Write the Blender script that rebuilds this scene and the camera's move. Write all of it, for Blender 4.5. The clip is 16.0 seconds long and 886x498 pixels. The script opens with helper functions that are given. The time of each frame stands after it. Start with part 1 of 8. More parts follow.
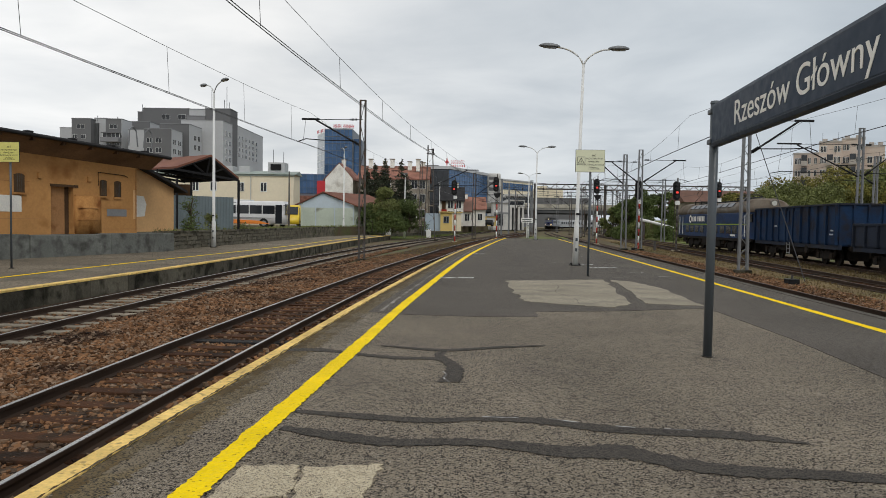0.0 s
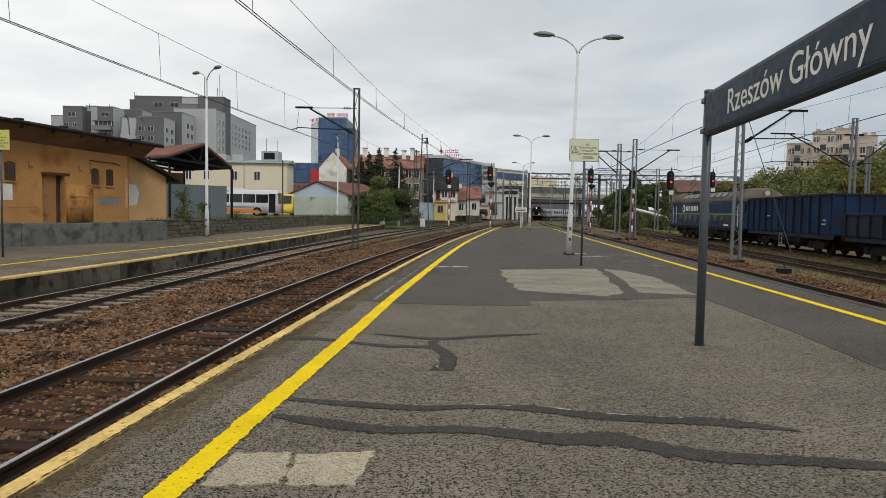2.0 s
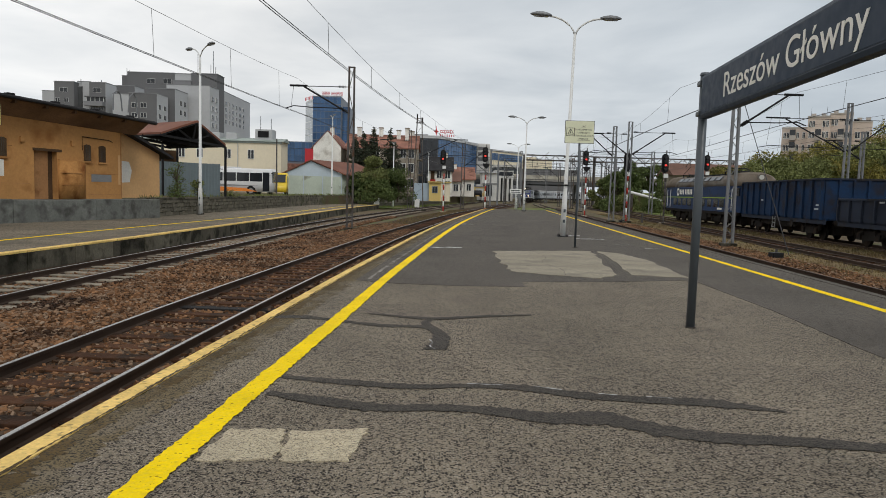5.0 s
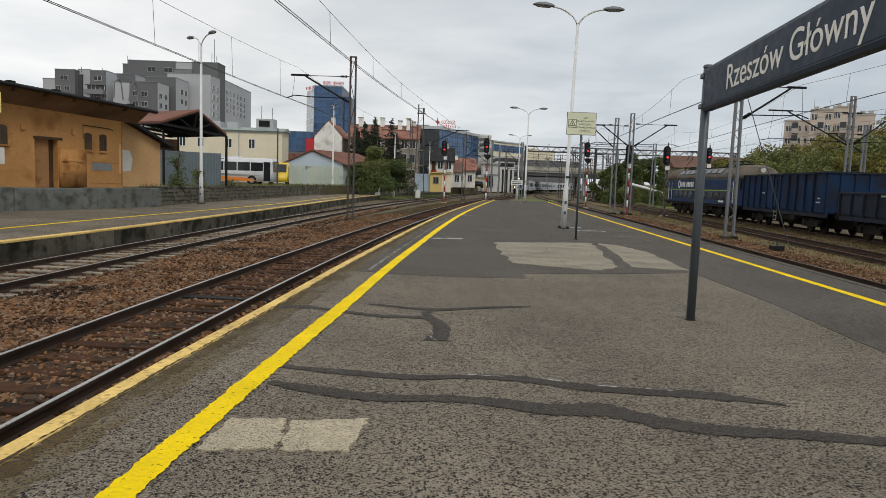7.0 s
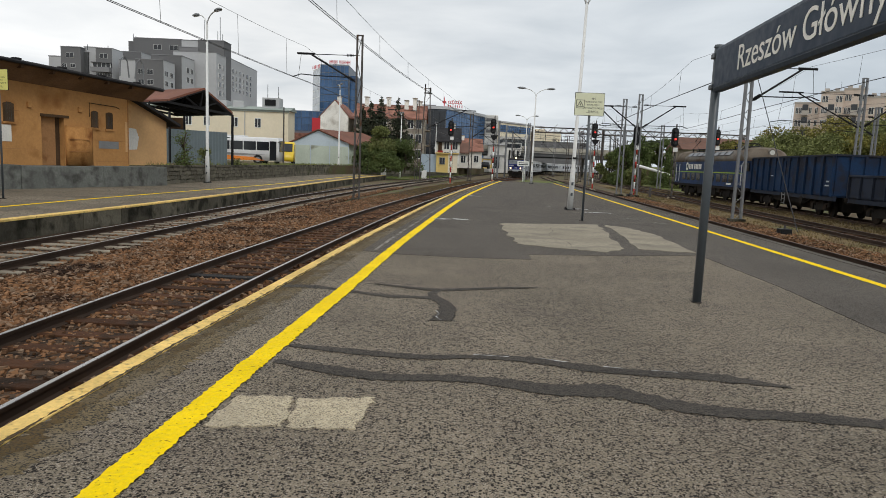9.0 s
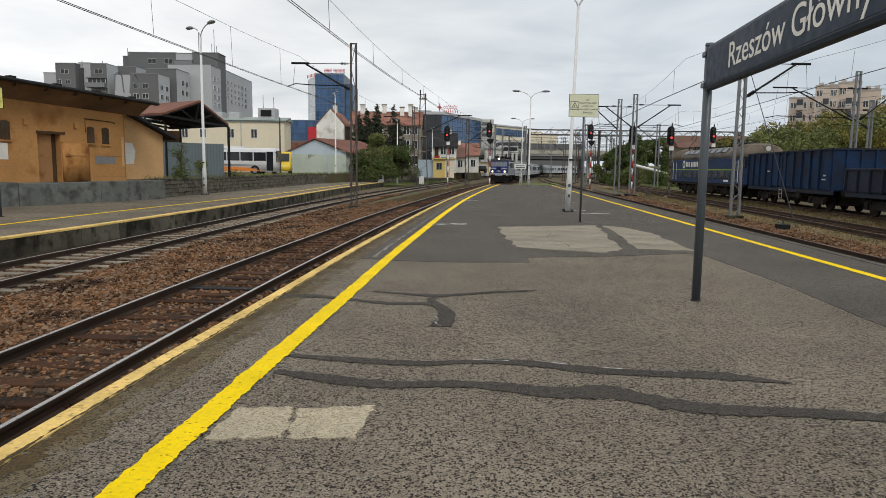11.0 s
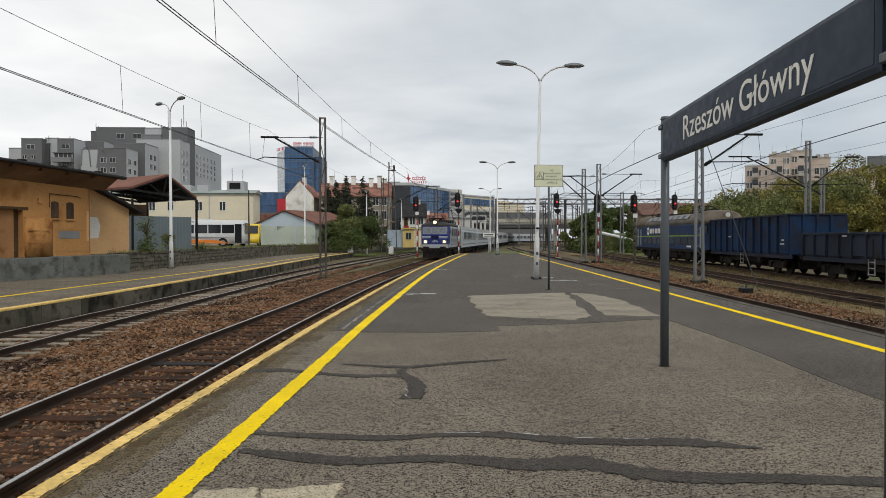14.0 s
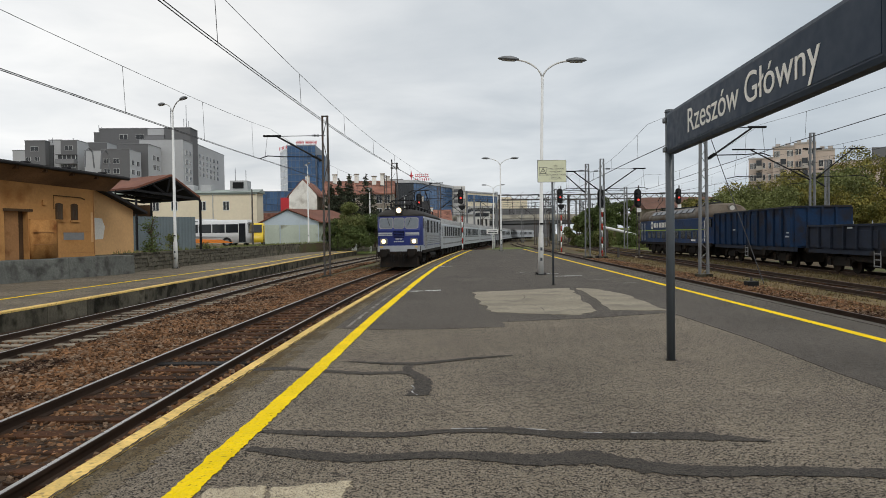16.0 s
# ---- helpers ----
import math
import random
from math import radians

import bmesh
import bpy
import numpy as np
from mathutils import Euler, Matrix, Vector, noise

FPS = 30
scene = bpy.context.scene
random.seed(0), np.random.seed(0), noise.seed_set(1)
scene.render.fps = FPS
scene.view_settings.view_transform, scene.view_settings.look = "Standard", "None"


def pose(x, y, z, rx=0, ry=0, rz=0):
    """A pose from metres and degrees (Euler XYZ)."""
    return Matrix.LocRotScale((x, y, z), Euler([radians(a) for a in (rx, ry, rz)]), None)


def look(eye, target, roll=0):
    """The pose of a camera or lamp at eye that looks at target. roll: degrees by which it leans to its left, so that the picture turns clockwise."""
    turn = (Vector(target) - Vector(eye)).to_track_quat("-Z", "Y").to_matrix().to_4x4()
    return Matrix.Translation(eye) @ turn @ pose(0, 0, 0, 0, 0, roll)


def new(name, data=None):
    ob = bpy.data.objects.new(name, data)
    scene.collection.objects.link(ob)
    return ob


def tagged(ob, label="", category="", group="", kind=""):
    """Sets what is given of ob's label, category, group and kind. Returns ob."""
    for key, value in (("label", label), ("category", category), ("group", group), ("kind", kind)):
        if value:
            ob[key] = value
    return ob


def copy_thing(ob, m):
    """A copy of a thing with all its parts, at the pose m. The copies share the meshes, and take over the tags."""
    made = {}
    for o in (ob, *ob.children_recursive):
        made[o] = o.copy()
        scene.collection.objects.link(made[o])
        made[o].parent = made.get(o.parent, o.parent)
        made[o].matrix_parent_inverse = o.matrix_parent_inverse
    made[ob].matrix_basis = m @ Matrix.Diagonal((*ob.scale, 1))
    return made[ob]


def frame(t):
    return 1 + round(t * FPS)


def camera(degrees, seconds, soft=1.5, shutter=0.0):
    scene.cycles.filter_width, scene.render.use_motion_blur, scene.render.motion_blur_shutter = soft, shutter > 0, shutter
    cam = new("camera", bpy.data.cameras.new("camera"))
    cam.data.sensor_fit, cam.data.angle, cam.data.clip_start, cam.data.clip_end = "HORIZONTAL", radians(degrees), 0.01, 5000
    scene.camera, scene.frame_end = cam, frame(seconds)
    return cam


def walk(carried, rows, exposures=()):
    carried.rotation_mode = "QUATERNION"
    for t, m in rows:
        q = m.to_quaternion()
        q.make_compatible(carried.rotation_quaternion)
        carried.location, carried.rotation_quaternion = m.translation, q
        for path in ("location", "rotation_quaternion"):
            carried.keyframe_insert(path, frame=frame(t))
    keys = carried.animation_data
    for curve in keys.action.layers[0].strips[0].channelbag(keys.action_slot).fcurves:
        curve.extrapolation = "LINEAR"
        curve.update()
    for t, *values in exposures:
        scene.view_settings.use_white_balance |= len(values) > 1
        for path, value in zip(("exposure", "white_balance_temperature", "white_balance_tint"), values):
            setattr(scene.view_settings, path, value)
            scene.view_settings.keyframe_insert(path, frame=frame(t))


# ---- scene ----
cam = camera(66.4, 16.0, soft=0.55)
PATH = [
    (0, (-0.087, -0.271, 1.602), (-0.107, 1.728, 1.522), 0.9),
    (0.5, (-0.078, -0.264, 1.596), (-0.086, 1.735, 1.518), 1.2),
    (1, (-0.083, -0.26, 1.585), (-0.091, 1.737, 1.487), 1.4),
    (1.5, (-0.082, -0.263, 1.594), (-0.085, 1.733, 1.479), 1.4),
    (2, (-0.077, -0.267, 1.592), (-0.079, 1.73, 1.481), 1.0),
    (2.5, (-0.092, -0.266, 1.591), (-0.093, 1.731, 1.479), 1.5),
    (3, (-0.088, -0.272, 1.596), (-0.084, 1.724, 1.471), 1.5),
    (3.5, (-0.084, -0.277, 1.593), (-0.071, 1.719, 1.466), 1.7),
    (4, (-0.078, -0.272, 1.588), (-0.065, 1.723, 1.453), 1.7),
    (4.5, (-0.078, -0.281, 1.588), (-0.062, 1.713, 1.434), 1.6),
    (7, (-0.084, -0.286, 1.591), (-0.068, 1.705, 1.397), 2.0),
    (7.5, (-0.095, -0.266, 1.577), (-0.1, 1.722, 1.364), 1.9),
    (8, (-0.094, -0.272, 1.587), (-0.101, 1.714, 1.355), 2.3),
    (8.5, (-0.094, -0.275, 1.584), (-0.095, 1.709, 1.333), 2.5),
    (11, (-0.066, -0.281, 1.592), (-0.064, 1.705, 1.356), 0.7),
    (11.5, (-0.076, -0.264, 1.592), (-0.094, 1.725, 1.38), 0.4),
    (12, (-0.075, -0.261, 1.592), (-0.102, 1.732, 1.433), 0.0),
    (12.5, (-0.078, -0.268, 1.599), (-0.076, 1.729, 1.48), 0.3),
    (13, (-0.072, -0.27, 1.603), (-0.048, 1.728, 1.52), 0.3),
    (13.5, (-0.053, -0.293, 1.607), (0.012, 1.705, 1.569), -0.2),
    (14, (-0.048, -0.307, 1.607), (0.041, 1.69, 1.575), -0.1),
    (14.5, (-0.047, -0.299, 1.6), (0.054, 1.698, 1.566), -0.4),
    (15, (-0.046, -0.313, 1.605), (0.055, 1.684, 1.573), -0.5),
    (15.5, (-0.054, -0.308, 1.599), (0.041, 1.689, 1.563), -0.4),
    (16, (-0.059, -0.29, 1.599), (0.019, 1.708, 1.558), -0.8),
]
walk(cam, [(t, look(eye, target, roll)) for t, eye, target, roll in PATH],
     exposures=[(0, 0.0), (3, 0.0), (7, 0.02), (8.4, 0.12), (11.5, 0.14), (13, 0.17), (13.8, 0.06), (14.5, 0.04), (16, 0.04)])

# ---- light ----
SUN_UP, SUN_ROUND = radians(48), radians(150)
world = bpy.data.worlds.new("overcast_sky")
scene.world = world
world.use_nodes = True
wn, wl = world.node_tree.nodes, world.node_tree.links
sky = wn.new("ShaderNodeTexSky")
sky.sky_type, sky.sun_disc = "NISHITA", False
sky.sun_elevation, sky.sun_rotation = SUN_UP, SUN_ROUND
sky_gain = wn.new("ShaderNodeVectorMath")
sky_gain.operation = "SCALE"
sky_gain.inputs["Scale"].default_value = 0.10
wl.new(sky.outputs["Color"], sky_gain.inputs[0])
wco = wn.new("ShaderNodeTexCoord")
wsep = wn.new("ShaderNodeSeparateXYZ")
wl.new(wco.outputs["Generated"], wsep.inputs[0])
# a flat cloud deck: the direction divided by its height gives the place on the deck
up_n = wn.new("ShaderNodeMath")
up_n.operation = "MAXIMUM"
wl.new(wsep.outputs["Z"], up_n.inputs[0])
up_n.inputs[1].default_value = 0.0
up_a = wn.new("ShaderNodeMath")
up_a.operation = "ADD"
wl.new(up_n.outputs[0], up_a.inputs[0])
up_a.inputs[1].default_value = 0.12
inv = wn.new("ShaderNodeMath")
inv.operation = "DIVIDE"
inv.inputs[0].default_value = 1.0
wl.new(up_a.outputs[0], inv.inputs[1])
deck = wn.new("ShaderNodeVectorMath")
deck.operation = "SCALE"
wl.new(wco.outputs["Generated"], deck.inputs[0])
wl.new(inv.outputs[0], deck.inputs["Scale"])
cloud = wn.new("ShaderNodeTexNoise")
cloud.inputs["Scale"].default_value, cloud.inputs["Detail"].default_value = 1.1, 7
cloud.inputs["Roughness"].default_value, cloud.inputs["Distortion"].default_value = 0.52, 0.3
wl.new(deck.outputs[0], cloud.inputs["Vector"])
ramp = wn.new("ShaderNodeValToRGB")
ramp.color_ramp.elements[0].position, ramp.color_ramp.elements[0].color = 0.26, (0.63, 0.66, 0.685, 1)
ramp.color_ramp.elements[1].position, ramp.color_ramp.elements[1].color = 0.66, (0.93, 0.93, 0.92, 1)
wl.new(cloud.outputs["Fac"], ramp.inputs["Fac"])
veil = wn.new("ShaderNodeMix")
veil.data_type = "RGBA"
veil.inputs["Factor"].default_value = 0.96
wl.new(sky_gain.outputs[0], veil.inputs["A"])
east = wn.new("ShaderNodeMapRange")
wl.new(wsep.outputs["X"], east.inputs["Value"])
for key, value in zip(("From Min", "From Max", "To Min", "To Max"), (-0.6, 0.55, 1.12, 0.71)):
    east.inputs[key].default_value = value
side_gain = wn.new("ShaderNodeVectorMath")
side_gain.operation = "SCALE"
wl.new(ramp.outputs["Color"], side_gain.inputs[0])
wl.new(east.outputs["Result"], side_gain.inputs["Scale"])
tint_at = wn.new("ShaderNodeMapRange")
wl.new(wsep.outputs["X"], tint_at.inputs["Value"])
for key, value in zip(("From Min", "From Max", "To Min", "To Max"), (-0.25, 0.5, 0.0, 1.0)):
    tint_at.inputs[key].default_value = value
tinted = wn.new("ShaderNodeMix")
tinted.data_type, tinted.blend_type = "RGBA", "MULTIPLY"
wl.new(tint_at.outputs["Result"], tinted.inputs["Factor"])
wl.new(side_gain.outputs[0], tinted.inputs["A"])
tinted.inputs["B"].default_value = (0.90, 0.98, 1.06, 1)
wl.new(tinted.outputs["Result"], veil.inputs["B"])
wl.new(veil.outputs["Result"], wn["Background"].inputs["Color"])
wn["Background"].inputs["Strength"].default_value = 1.0
sun = new("sun", bpy.data.lights.new("sun", "SUN"))
sun.data.energy, sun.data.angle, sun.data.color = 1.15, radians(25), (1.0, 0.96, 0.9)
sun.matrix_world = look((0, 0, 0), (-math.sin(SUN_ROUND) * math.cos(SUN_UP), -math.cos(SUN_ROUND) * math.cos(SUN_UP), -math.sin(SUN_UP)))
scene.view_settings.exposure = 0.0

# ---- materials ----


def mat(name, color, rough=0.7, metal=0.0, vary=0.18, scale=3.0, bump=0.0, bump_scale=40.0, stain=None, stain_at=(0.55, 0.7),
        stain_scale=0.8, speck=None, speck_scale=60.0, island=0.0, emit=0.0, per_object=0.0, island_to=None):
    """A surface with broad and fine variation, an optional stain of its own shape and optional fine specks."""
    m = bpy.data.materials.new(name)
    m.use_nodes = True
    n, l = m.node_tree.nodes, m.node_tree.links
    p = n["Principled BSDF"]
    co = n.new("ShaderNodeTexCoord")

    def noise_at(s, detail=5):
        t = n.new("ShaderNodeTexNoise")
        t.inputs["Scale"].default_value, t.inputs["Detail"].default_value = s, detail
        l.new(co.outputs["Object"], t.inputs["Vector"])
        return t

    def span(socket, lo, hi, a, b):
        r = n.new("ShaderNodeMapRange")
        l.new(socket, r.inputs["Value"])
        for k, v in zip(("From Min", "From Max", "To Min", "To Max"), (lo, hi, a, b)):
            r.inputs[k].default_value = v
        return r.outputs["Result"]

    def blend(fac, a, b, how="MIX"):
        x = n.new("ShaderNodeMix")
        x.data_type, x.blend_type = "RGBA", how
        if isinstance(fac, float):
            x.inputs["Factor"].default_value = fac
        else:
            l.new(fac, x.inputs["Factor"])
        for key, v in (("A", a), ("B", b)):
            if isinstance(v, tuple):
                x.inputs[key].default_value = (*v[:3], 1)
            else:
                l.new(v, x.inputs[key])
        return x.outputs["Result"]

    def gain(col, fac):
        v = n.new("ShaderNodeVectorMath")
        v.operation = "SCALE"
        if isinstance(col, tuple):
            v.inputs[0].default_value = col[:3]
        else:
            l.new(col, v.inputs[0])
        l.new(fac, v.inputs["Scale"])
        return v.outputs[0]

    col = tuple(color)
    broad, fine = noise_at(scale * 0.35, 3), noise_at(scale * 7, 4)
    col = gain(col, span(broad.outputs["Fac"], 0.3, 0.7, 1 - vary, 1 + vary))
    col = gain(col, span(fine.outputs["Fac"], 0.3, 0.7, 1 - vary * 0.6, 1 + vary * 0.6))
    if stain:
        s = noise_at(stain_scale, 6)
        col = blend(span(s.outputs["Fac"], stain_at[0], stain_at[1], 0, 1), col, tuple(stain))
    if speck:
        v = n.new("ShaderNodeTexVoronoi")
        v.inputs["Scale"].default_value = speck_scale
        l.new(co.outputs["Object"], v.inputs["Vector"])
        w = n.new("ShaderNodeSeparateColor")
        l.new(v.outputs["Color"], w.inputs[0])
        col = blend(span(w.outputs[0], 0.58, 0.8, 0, 1), col, tuple(speck))
    if island:
        g = n.new("ShaderNodeNewGeometry")
        col = gain(col, span(g.outputs["Random Per Island"], 0, 1, 1 - island, 1 + island))
    if island_to:
        g = n.new("ShaderNodeNewGeometry")
        wh = n.new("ShaderNodeTexWhiteNoise")
        wh.noise_dimensions = "1D"
        l.new(g.outputs["Random Per Island"], wh.inputs["W"])
        col = blend(span(wh.outputs["Value"], 0.62, 0.98, 0, 1), col, tuple(island_to))
    if per_object:
        g = n.new("ShaderNodeObjectInfo")
        col = gain(col, span(g.outputs["Random"], 0, 1, 1 - per_object, 1 + per_object))
    if isinstance(col, tuple):
        p.inputs["Base Color"].default_value = (*col, 1)
    else:
        l.new(col, p.inputs["Base Color"])
    l.new(span(fine.outputs["Fac"], 0.3, 0.7, max(0.03, rough - 0.1), min(1, rough + 0.1)), p.inputs["Roughness"])
    p.inputs["Metallic"].default_value = metal
    p.inputs["Specular IOR Level"].default_value = 0.5 if rough < 0.5 else 0.15
    if bump:
        b = n.new("ShaderNodeBump")
        b.inputs["Strength"].default_value, b.inputs["Distance"].default_value = 1.0, bump
        l.new(noise_at(bump_scale, 5).outputs["Fac"], b.inputs["Height"])
        l.new(b.outputs["Normal"], p.inputs["Normal"])
    if emit:
        p.inputs["Emission Color"].default_value = (*color[:3], 1)
        p.inputs["Emission Strength"].default_value = emit
    return m




def gritty(name, color, pit, pale, pit_scale, pit_share, rough=0.88, vary=0.22, stain=None):
    """Coarse asphalt: open pits and pale grit in a binder, with broad worn stains."""
    m = mat(name, color, rough, vary=vary, scale=1.4, stain=stain, stain_at=(0.5, 0.72), stain_scale=0.8)
    n, l = m.node_tree.nodes, m.node_tree.links
    p = n["Principled BSDF"]
    col = p.inputs["Base Color"].links[0].from_socket
    co = n.new("ShaderNodeTexCoord")
    warp = n.new("ShaderNodeTexNoise")
    warp.inputs["Scale"].default_value, warp.inputs["Detail"].default_value = pit_scale * 0.6, 2
    l.new(co.outputs["Object"], warp.inputs["Vector"])
    add = n.new("ShaderNodeVectorMath")
    add.operation = "MULTIPLY_ADD"
    l.new(warp.outputs["Color"], add.inputs[0])
    add.inputs[1].default_value = (1.2 / pit_scale,) * 3
    l.new(co.outputs["Object"], add.inputs[2])
    heights = []
    for scale, share, tint, keep in ((pit_scale, pit_share, pit, 1.0), (pit_scale * 1.7, 0.2, pale, 0.8), (pit_scale * 1.9, 0.24, pit, 0.85)):
        v = n.new("ShaderNodeTexVoronoi")
        v.inputs["Scale"].default_value = scale
        l.new(add.outputs[0], v.inputs["Vector"])
        c = n.new("ShaderNodeSeparateColor")
        l.new(v.outputs["Color"], c.inputs[0])
        some = n.new("ShaderNodeMapRange")
        l.new(c.outputs[0], some.inputs["Value"])
        for k, val in zip(("From Min", "From Max", "To Min", "To Max"), (1 - share - 0.06, 1 - share, 0, keep)):
            some.inputs[k].default_value = val
        near = n.new("ShaderNodeMapRange")
        l.new(v.outputs["Distance"], near.inputs["Value"])
        for k, val in zip(("From Min", "From Max", "To Min", "To Max"), (0.44, 0.66, 1, 0)):
            near.inputs[k].default_value = val
        f = n.new("ShaderNodeMath")
        f.operation = "MULTIPLY"
        l.new(some.outputs["Result"], f.inputs[0])
        l.new(near.outputs["Result"], f.inputs[1])
        x = n.new("ShaderNodeMix")
        x.data_type = "RGBA"
        l.new(f.outputs[0], x.inputs["Factor"])
        l.new(col, x.inputs["A"])
        x.inputs["B"].default_value = (*tint, 1)
        col = x.outputs["Result"]
        heights.append(f.outputs[0])
    l.new(col, p.inputs["Base Color"])
    b = n.new("ShaderNodeBump")
    b.invert = True
    b.inputs["Strength"].default_value, b.inputs["Distance"].default_value = 0.7, 0.006
    l.new(heights[0], b.inputs["Height"])
    l.new(b.outputs["Normal"], p.inputs["Normal"])
    return m


ASPHALT = gritty("old_asphalt", (0.216, 0.180, 0.134), (0.016, 0.014, 0.012), (0.36, 0.315, 0.255), 64, 0.43, stain=(0.165, 0.136, 0.106))
ASPHALT_NEW = gritty("smooth_asphalt", (0.112, 0.097, 0.081), (0.026, 0.023, 0.02), (0.2, 0.175, 0.145), 70, 0.4, 0.84, 0.22, stain=(0.125, 0.108, 0.09))
CONCRETE_OLD = mat("stained_concrete", (0.285, 0.25, 0.19), 0.88, vary=0.24, scale=1.8, bump=0.012, bump_scale=22, stain=(0.17, 0.15, 0.12), stain_at=(0.52, 0.7),
                   stain_scale=1.3, speck=(0.22, 0.195, 0.15), speck_scale=40)
PAVE_OLD = mat("brownish_paving", (0.205, 0.17, 0.125), 0.88, vary=0.2, scale=0.8, bump=0.006, bump_scale=60, stain=(0.12, 0.10, 0.075), stain_at=(0.5, 0.68),
               stain_scale=0.5, speck=(0.09, 0.078, 0.06), speck_scale=30)
TAR = gritty("tar", (0.074, 0.064, 0.054), (0.02, 0.019, 0.018), (0.15, 0.135, 0.115), 90, 0.4, 0.9, 0.22)
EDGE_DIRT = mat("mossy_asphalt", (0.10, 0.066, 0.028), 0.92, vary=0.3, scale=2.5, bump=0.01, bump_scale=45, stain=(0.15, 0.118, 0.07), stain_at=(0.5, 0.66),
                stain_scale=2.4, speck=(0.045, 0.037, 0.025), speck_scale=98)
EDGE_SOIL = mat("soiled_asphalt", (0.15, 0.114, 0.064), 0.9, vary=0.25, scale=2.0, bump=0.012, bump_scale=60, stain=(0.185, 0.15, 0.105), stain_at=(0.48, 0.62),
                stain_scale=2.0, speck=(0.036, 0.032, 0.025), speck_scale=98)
CONCRETE = gritty("pale_concrete", (0.50, 0.425, 0.295), (0.11, 0.092, 0.07), (0.60, 0.54, 0.42), 95, 0.26, 0.88, 0.18, stain=(0.27, 0.23, 0.17))
YELLOW = mat("yellow_paint", (0.92, 0.645, 0.0), 0.75, vary=0.1, scale=5, bump=0.03, bump_scale=26, stain=(0.42, 0.26, 0.004), stain_at=(0.63, 0.68), stain_scale=34)
YELLOW_OLD = mat("worn_yellow_paint", (0.74, 0.51, 0.17), 0.8, vary=0.24, scale=4, bump=0.02, bump_scale=30, stain=(0.40, 0.28, 0.11), stain_at=(0.57, 0.66),
                 stain_scale=16)
FADED = mat("nearly_worn_off_paint", (0.24, 0.22, 0.2), 0.85, vary=0.25, scale=3, stain=(0.11, 0.096, 0.08), stain_at=(0.42, 0.54), stain_scale=3)
WHITE_OLD = mat("worn_white_paint", (0.5, 0.5, 0.48), 0.8, vary=0.2, scale=3, stain=(0.12, 0.115, 0.11), stain_at=(0.45, 0.55), stain_scale=6)
WALL_DARK = mat("wet_concrete", (0.095, 0.085, 0.063), 0.85, vary=0.3, scale=1.5, bump=0.02, bump_scale=12, stain=(0.024, 0.022, 0.014), stain_at=(0.47, 0.6),
                stain_scale=1.6, per_object=0.35)
DOCK = mat("dock_concrete", (0.155, 0.158, 0.143), 0.85, vary=0.22, scale=1.6, bump=0.03, bump_scale=7, stain=(0.075, 0.074, 0.066), stain_at=(0.47, 0.66),
           stain_scale=1.7)
MORTAR = mat("old_wall_mortar", (0.10, 0.092, 0.072), 0.92, vary=0.3, scale=2, bump=0.03, bump_scale=12, stain=(0.045, 0.048, 0.03), stain_at=(0.5, 0.64), stain_scale=1.5)
RUBBLE = mat("rubble_stone", (0.125, 0.112, 0.086), 0.9, vary=0.25, scale=3, bump=0.03, bump_scale=9, stain=(0.05, 0.055, 0.03), stain_at=(0.52, 0.64), stain_scale=2,
             per_object=0.22, island=0.25)
GROUND = mat("bare_ground", (0.13, 0.096, 0.058), 0.95, vary=0.25, scale=0.5, bump=0.03, bump_scale=20, stain=(0.105, 0.12, 0.045), stain_at=(0.48, 0.62),
             stain_scale=0.25, speck=(0.11, 0.085, 0.06), speck_scale=14)
BALLAST = mat("ballast_bed", (0.072, 0.046, 0.029), 0.95, vary=0.3, scale=1.5, bump=0.05, bump_scale=16, speck=(0.02, 0.013, 0.009), speck_scale=16,
              stain=(0.03, 0.019, 0.012), stain_at=(0.5, 0.65), stain_scale=0.6)
STONE = mat("ballast_stone", (0.15, 0.077, 0.038), 0.92, vary=0.25, scale=6, island=0.75, stain=(0.034, 0.018, 0.011), stain_at=(0.5, 0.64), stain_scale=0.55, island_to=(0.245, 0.17, 0.115))
GRASS = mat("short_grass", (0.13, 0.165, 0.045), 0.95, vary=0.3, scale=0.8, bump=0.04, bump_scale=25, stain=(0.15, 0.125, 0.06), stain_at=(0.5, 0.62), stain_scale=0.35)
GRASS_DRY = mat("dry_grass", (0.185, 0.135, 0.062), 0.95, vary=0.25, scale=0.8, bump=0.03, bump_scale=30, stain=(0.11, 0.115, 0.04), stain_at=(0.5, 0.66),
                stain_scale=0.4, speck=(0.11, 0.08, 0.05), speck_scale=18)
RAIL_SIDE = mat("rusty_rail", (0.055, 0.036, 0.026), 0.7, 0.3, vary=0.25, scale=3)
RAIL_TOP = mat("polished_rail", (0.42, 0.41, 0.40), 0.33, 1.0, vary=0.08, scale=3)
RAIL_DULL = mat("dull_rail", (0.14, 0.10, 0.08), 0.5, 0.6, vary=0.2, scale=3)
SLEEPER = mat("rusty_sleeper", (0.07, 0.031, 0.015), 0.9, vary=0.35, scale=5, bump=0.016, bump_scale=24, per_object=0.45, stain=(0.03, 0.018, 0.011), stain_at=(0.48, 0.62), stain_scale=2.2)
SLEEPER_TAR = mat("tarred_sleeper", (0.02, 0.018, 0.017), 0.75, vary=0.3, scale=5, bump=0.01, bump_scale=30)
SLEEPER_CON = mat("concrete_sleeper", (0.25, 0.215, 0.165), 0.9, vary=0.25, scale=4, stain=(0.1, 0.07, 0.05), stain_at=(0.5, 0.62), stain_scale=2, per_object=0.25)
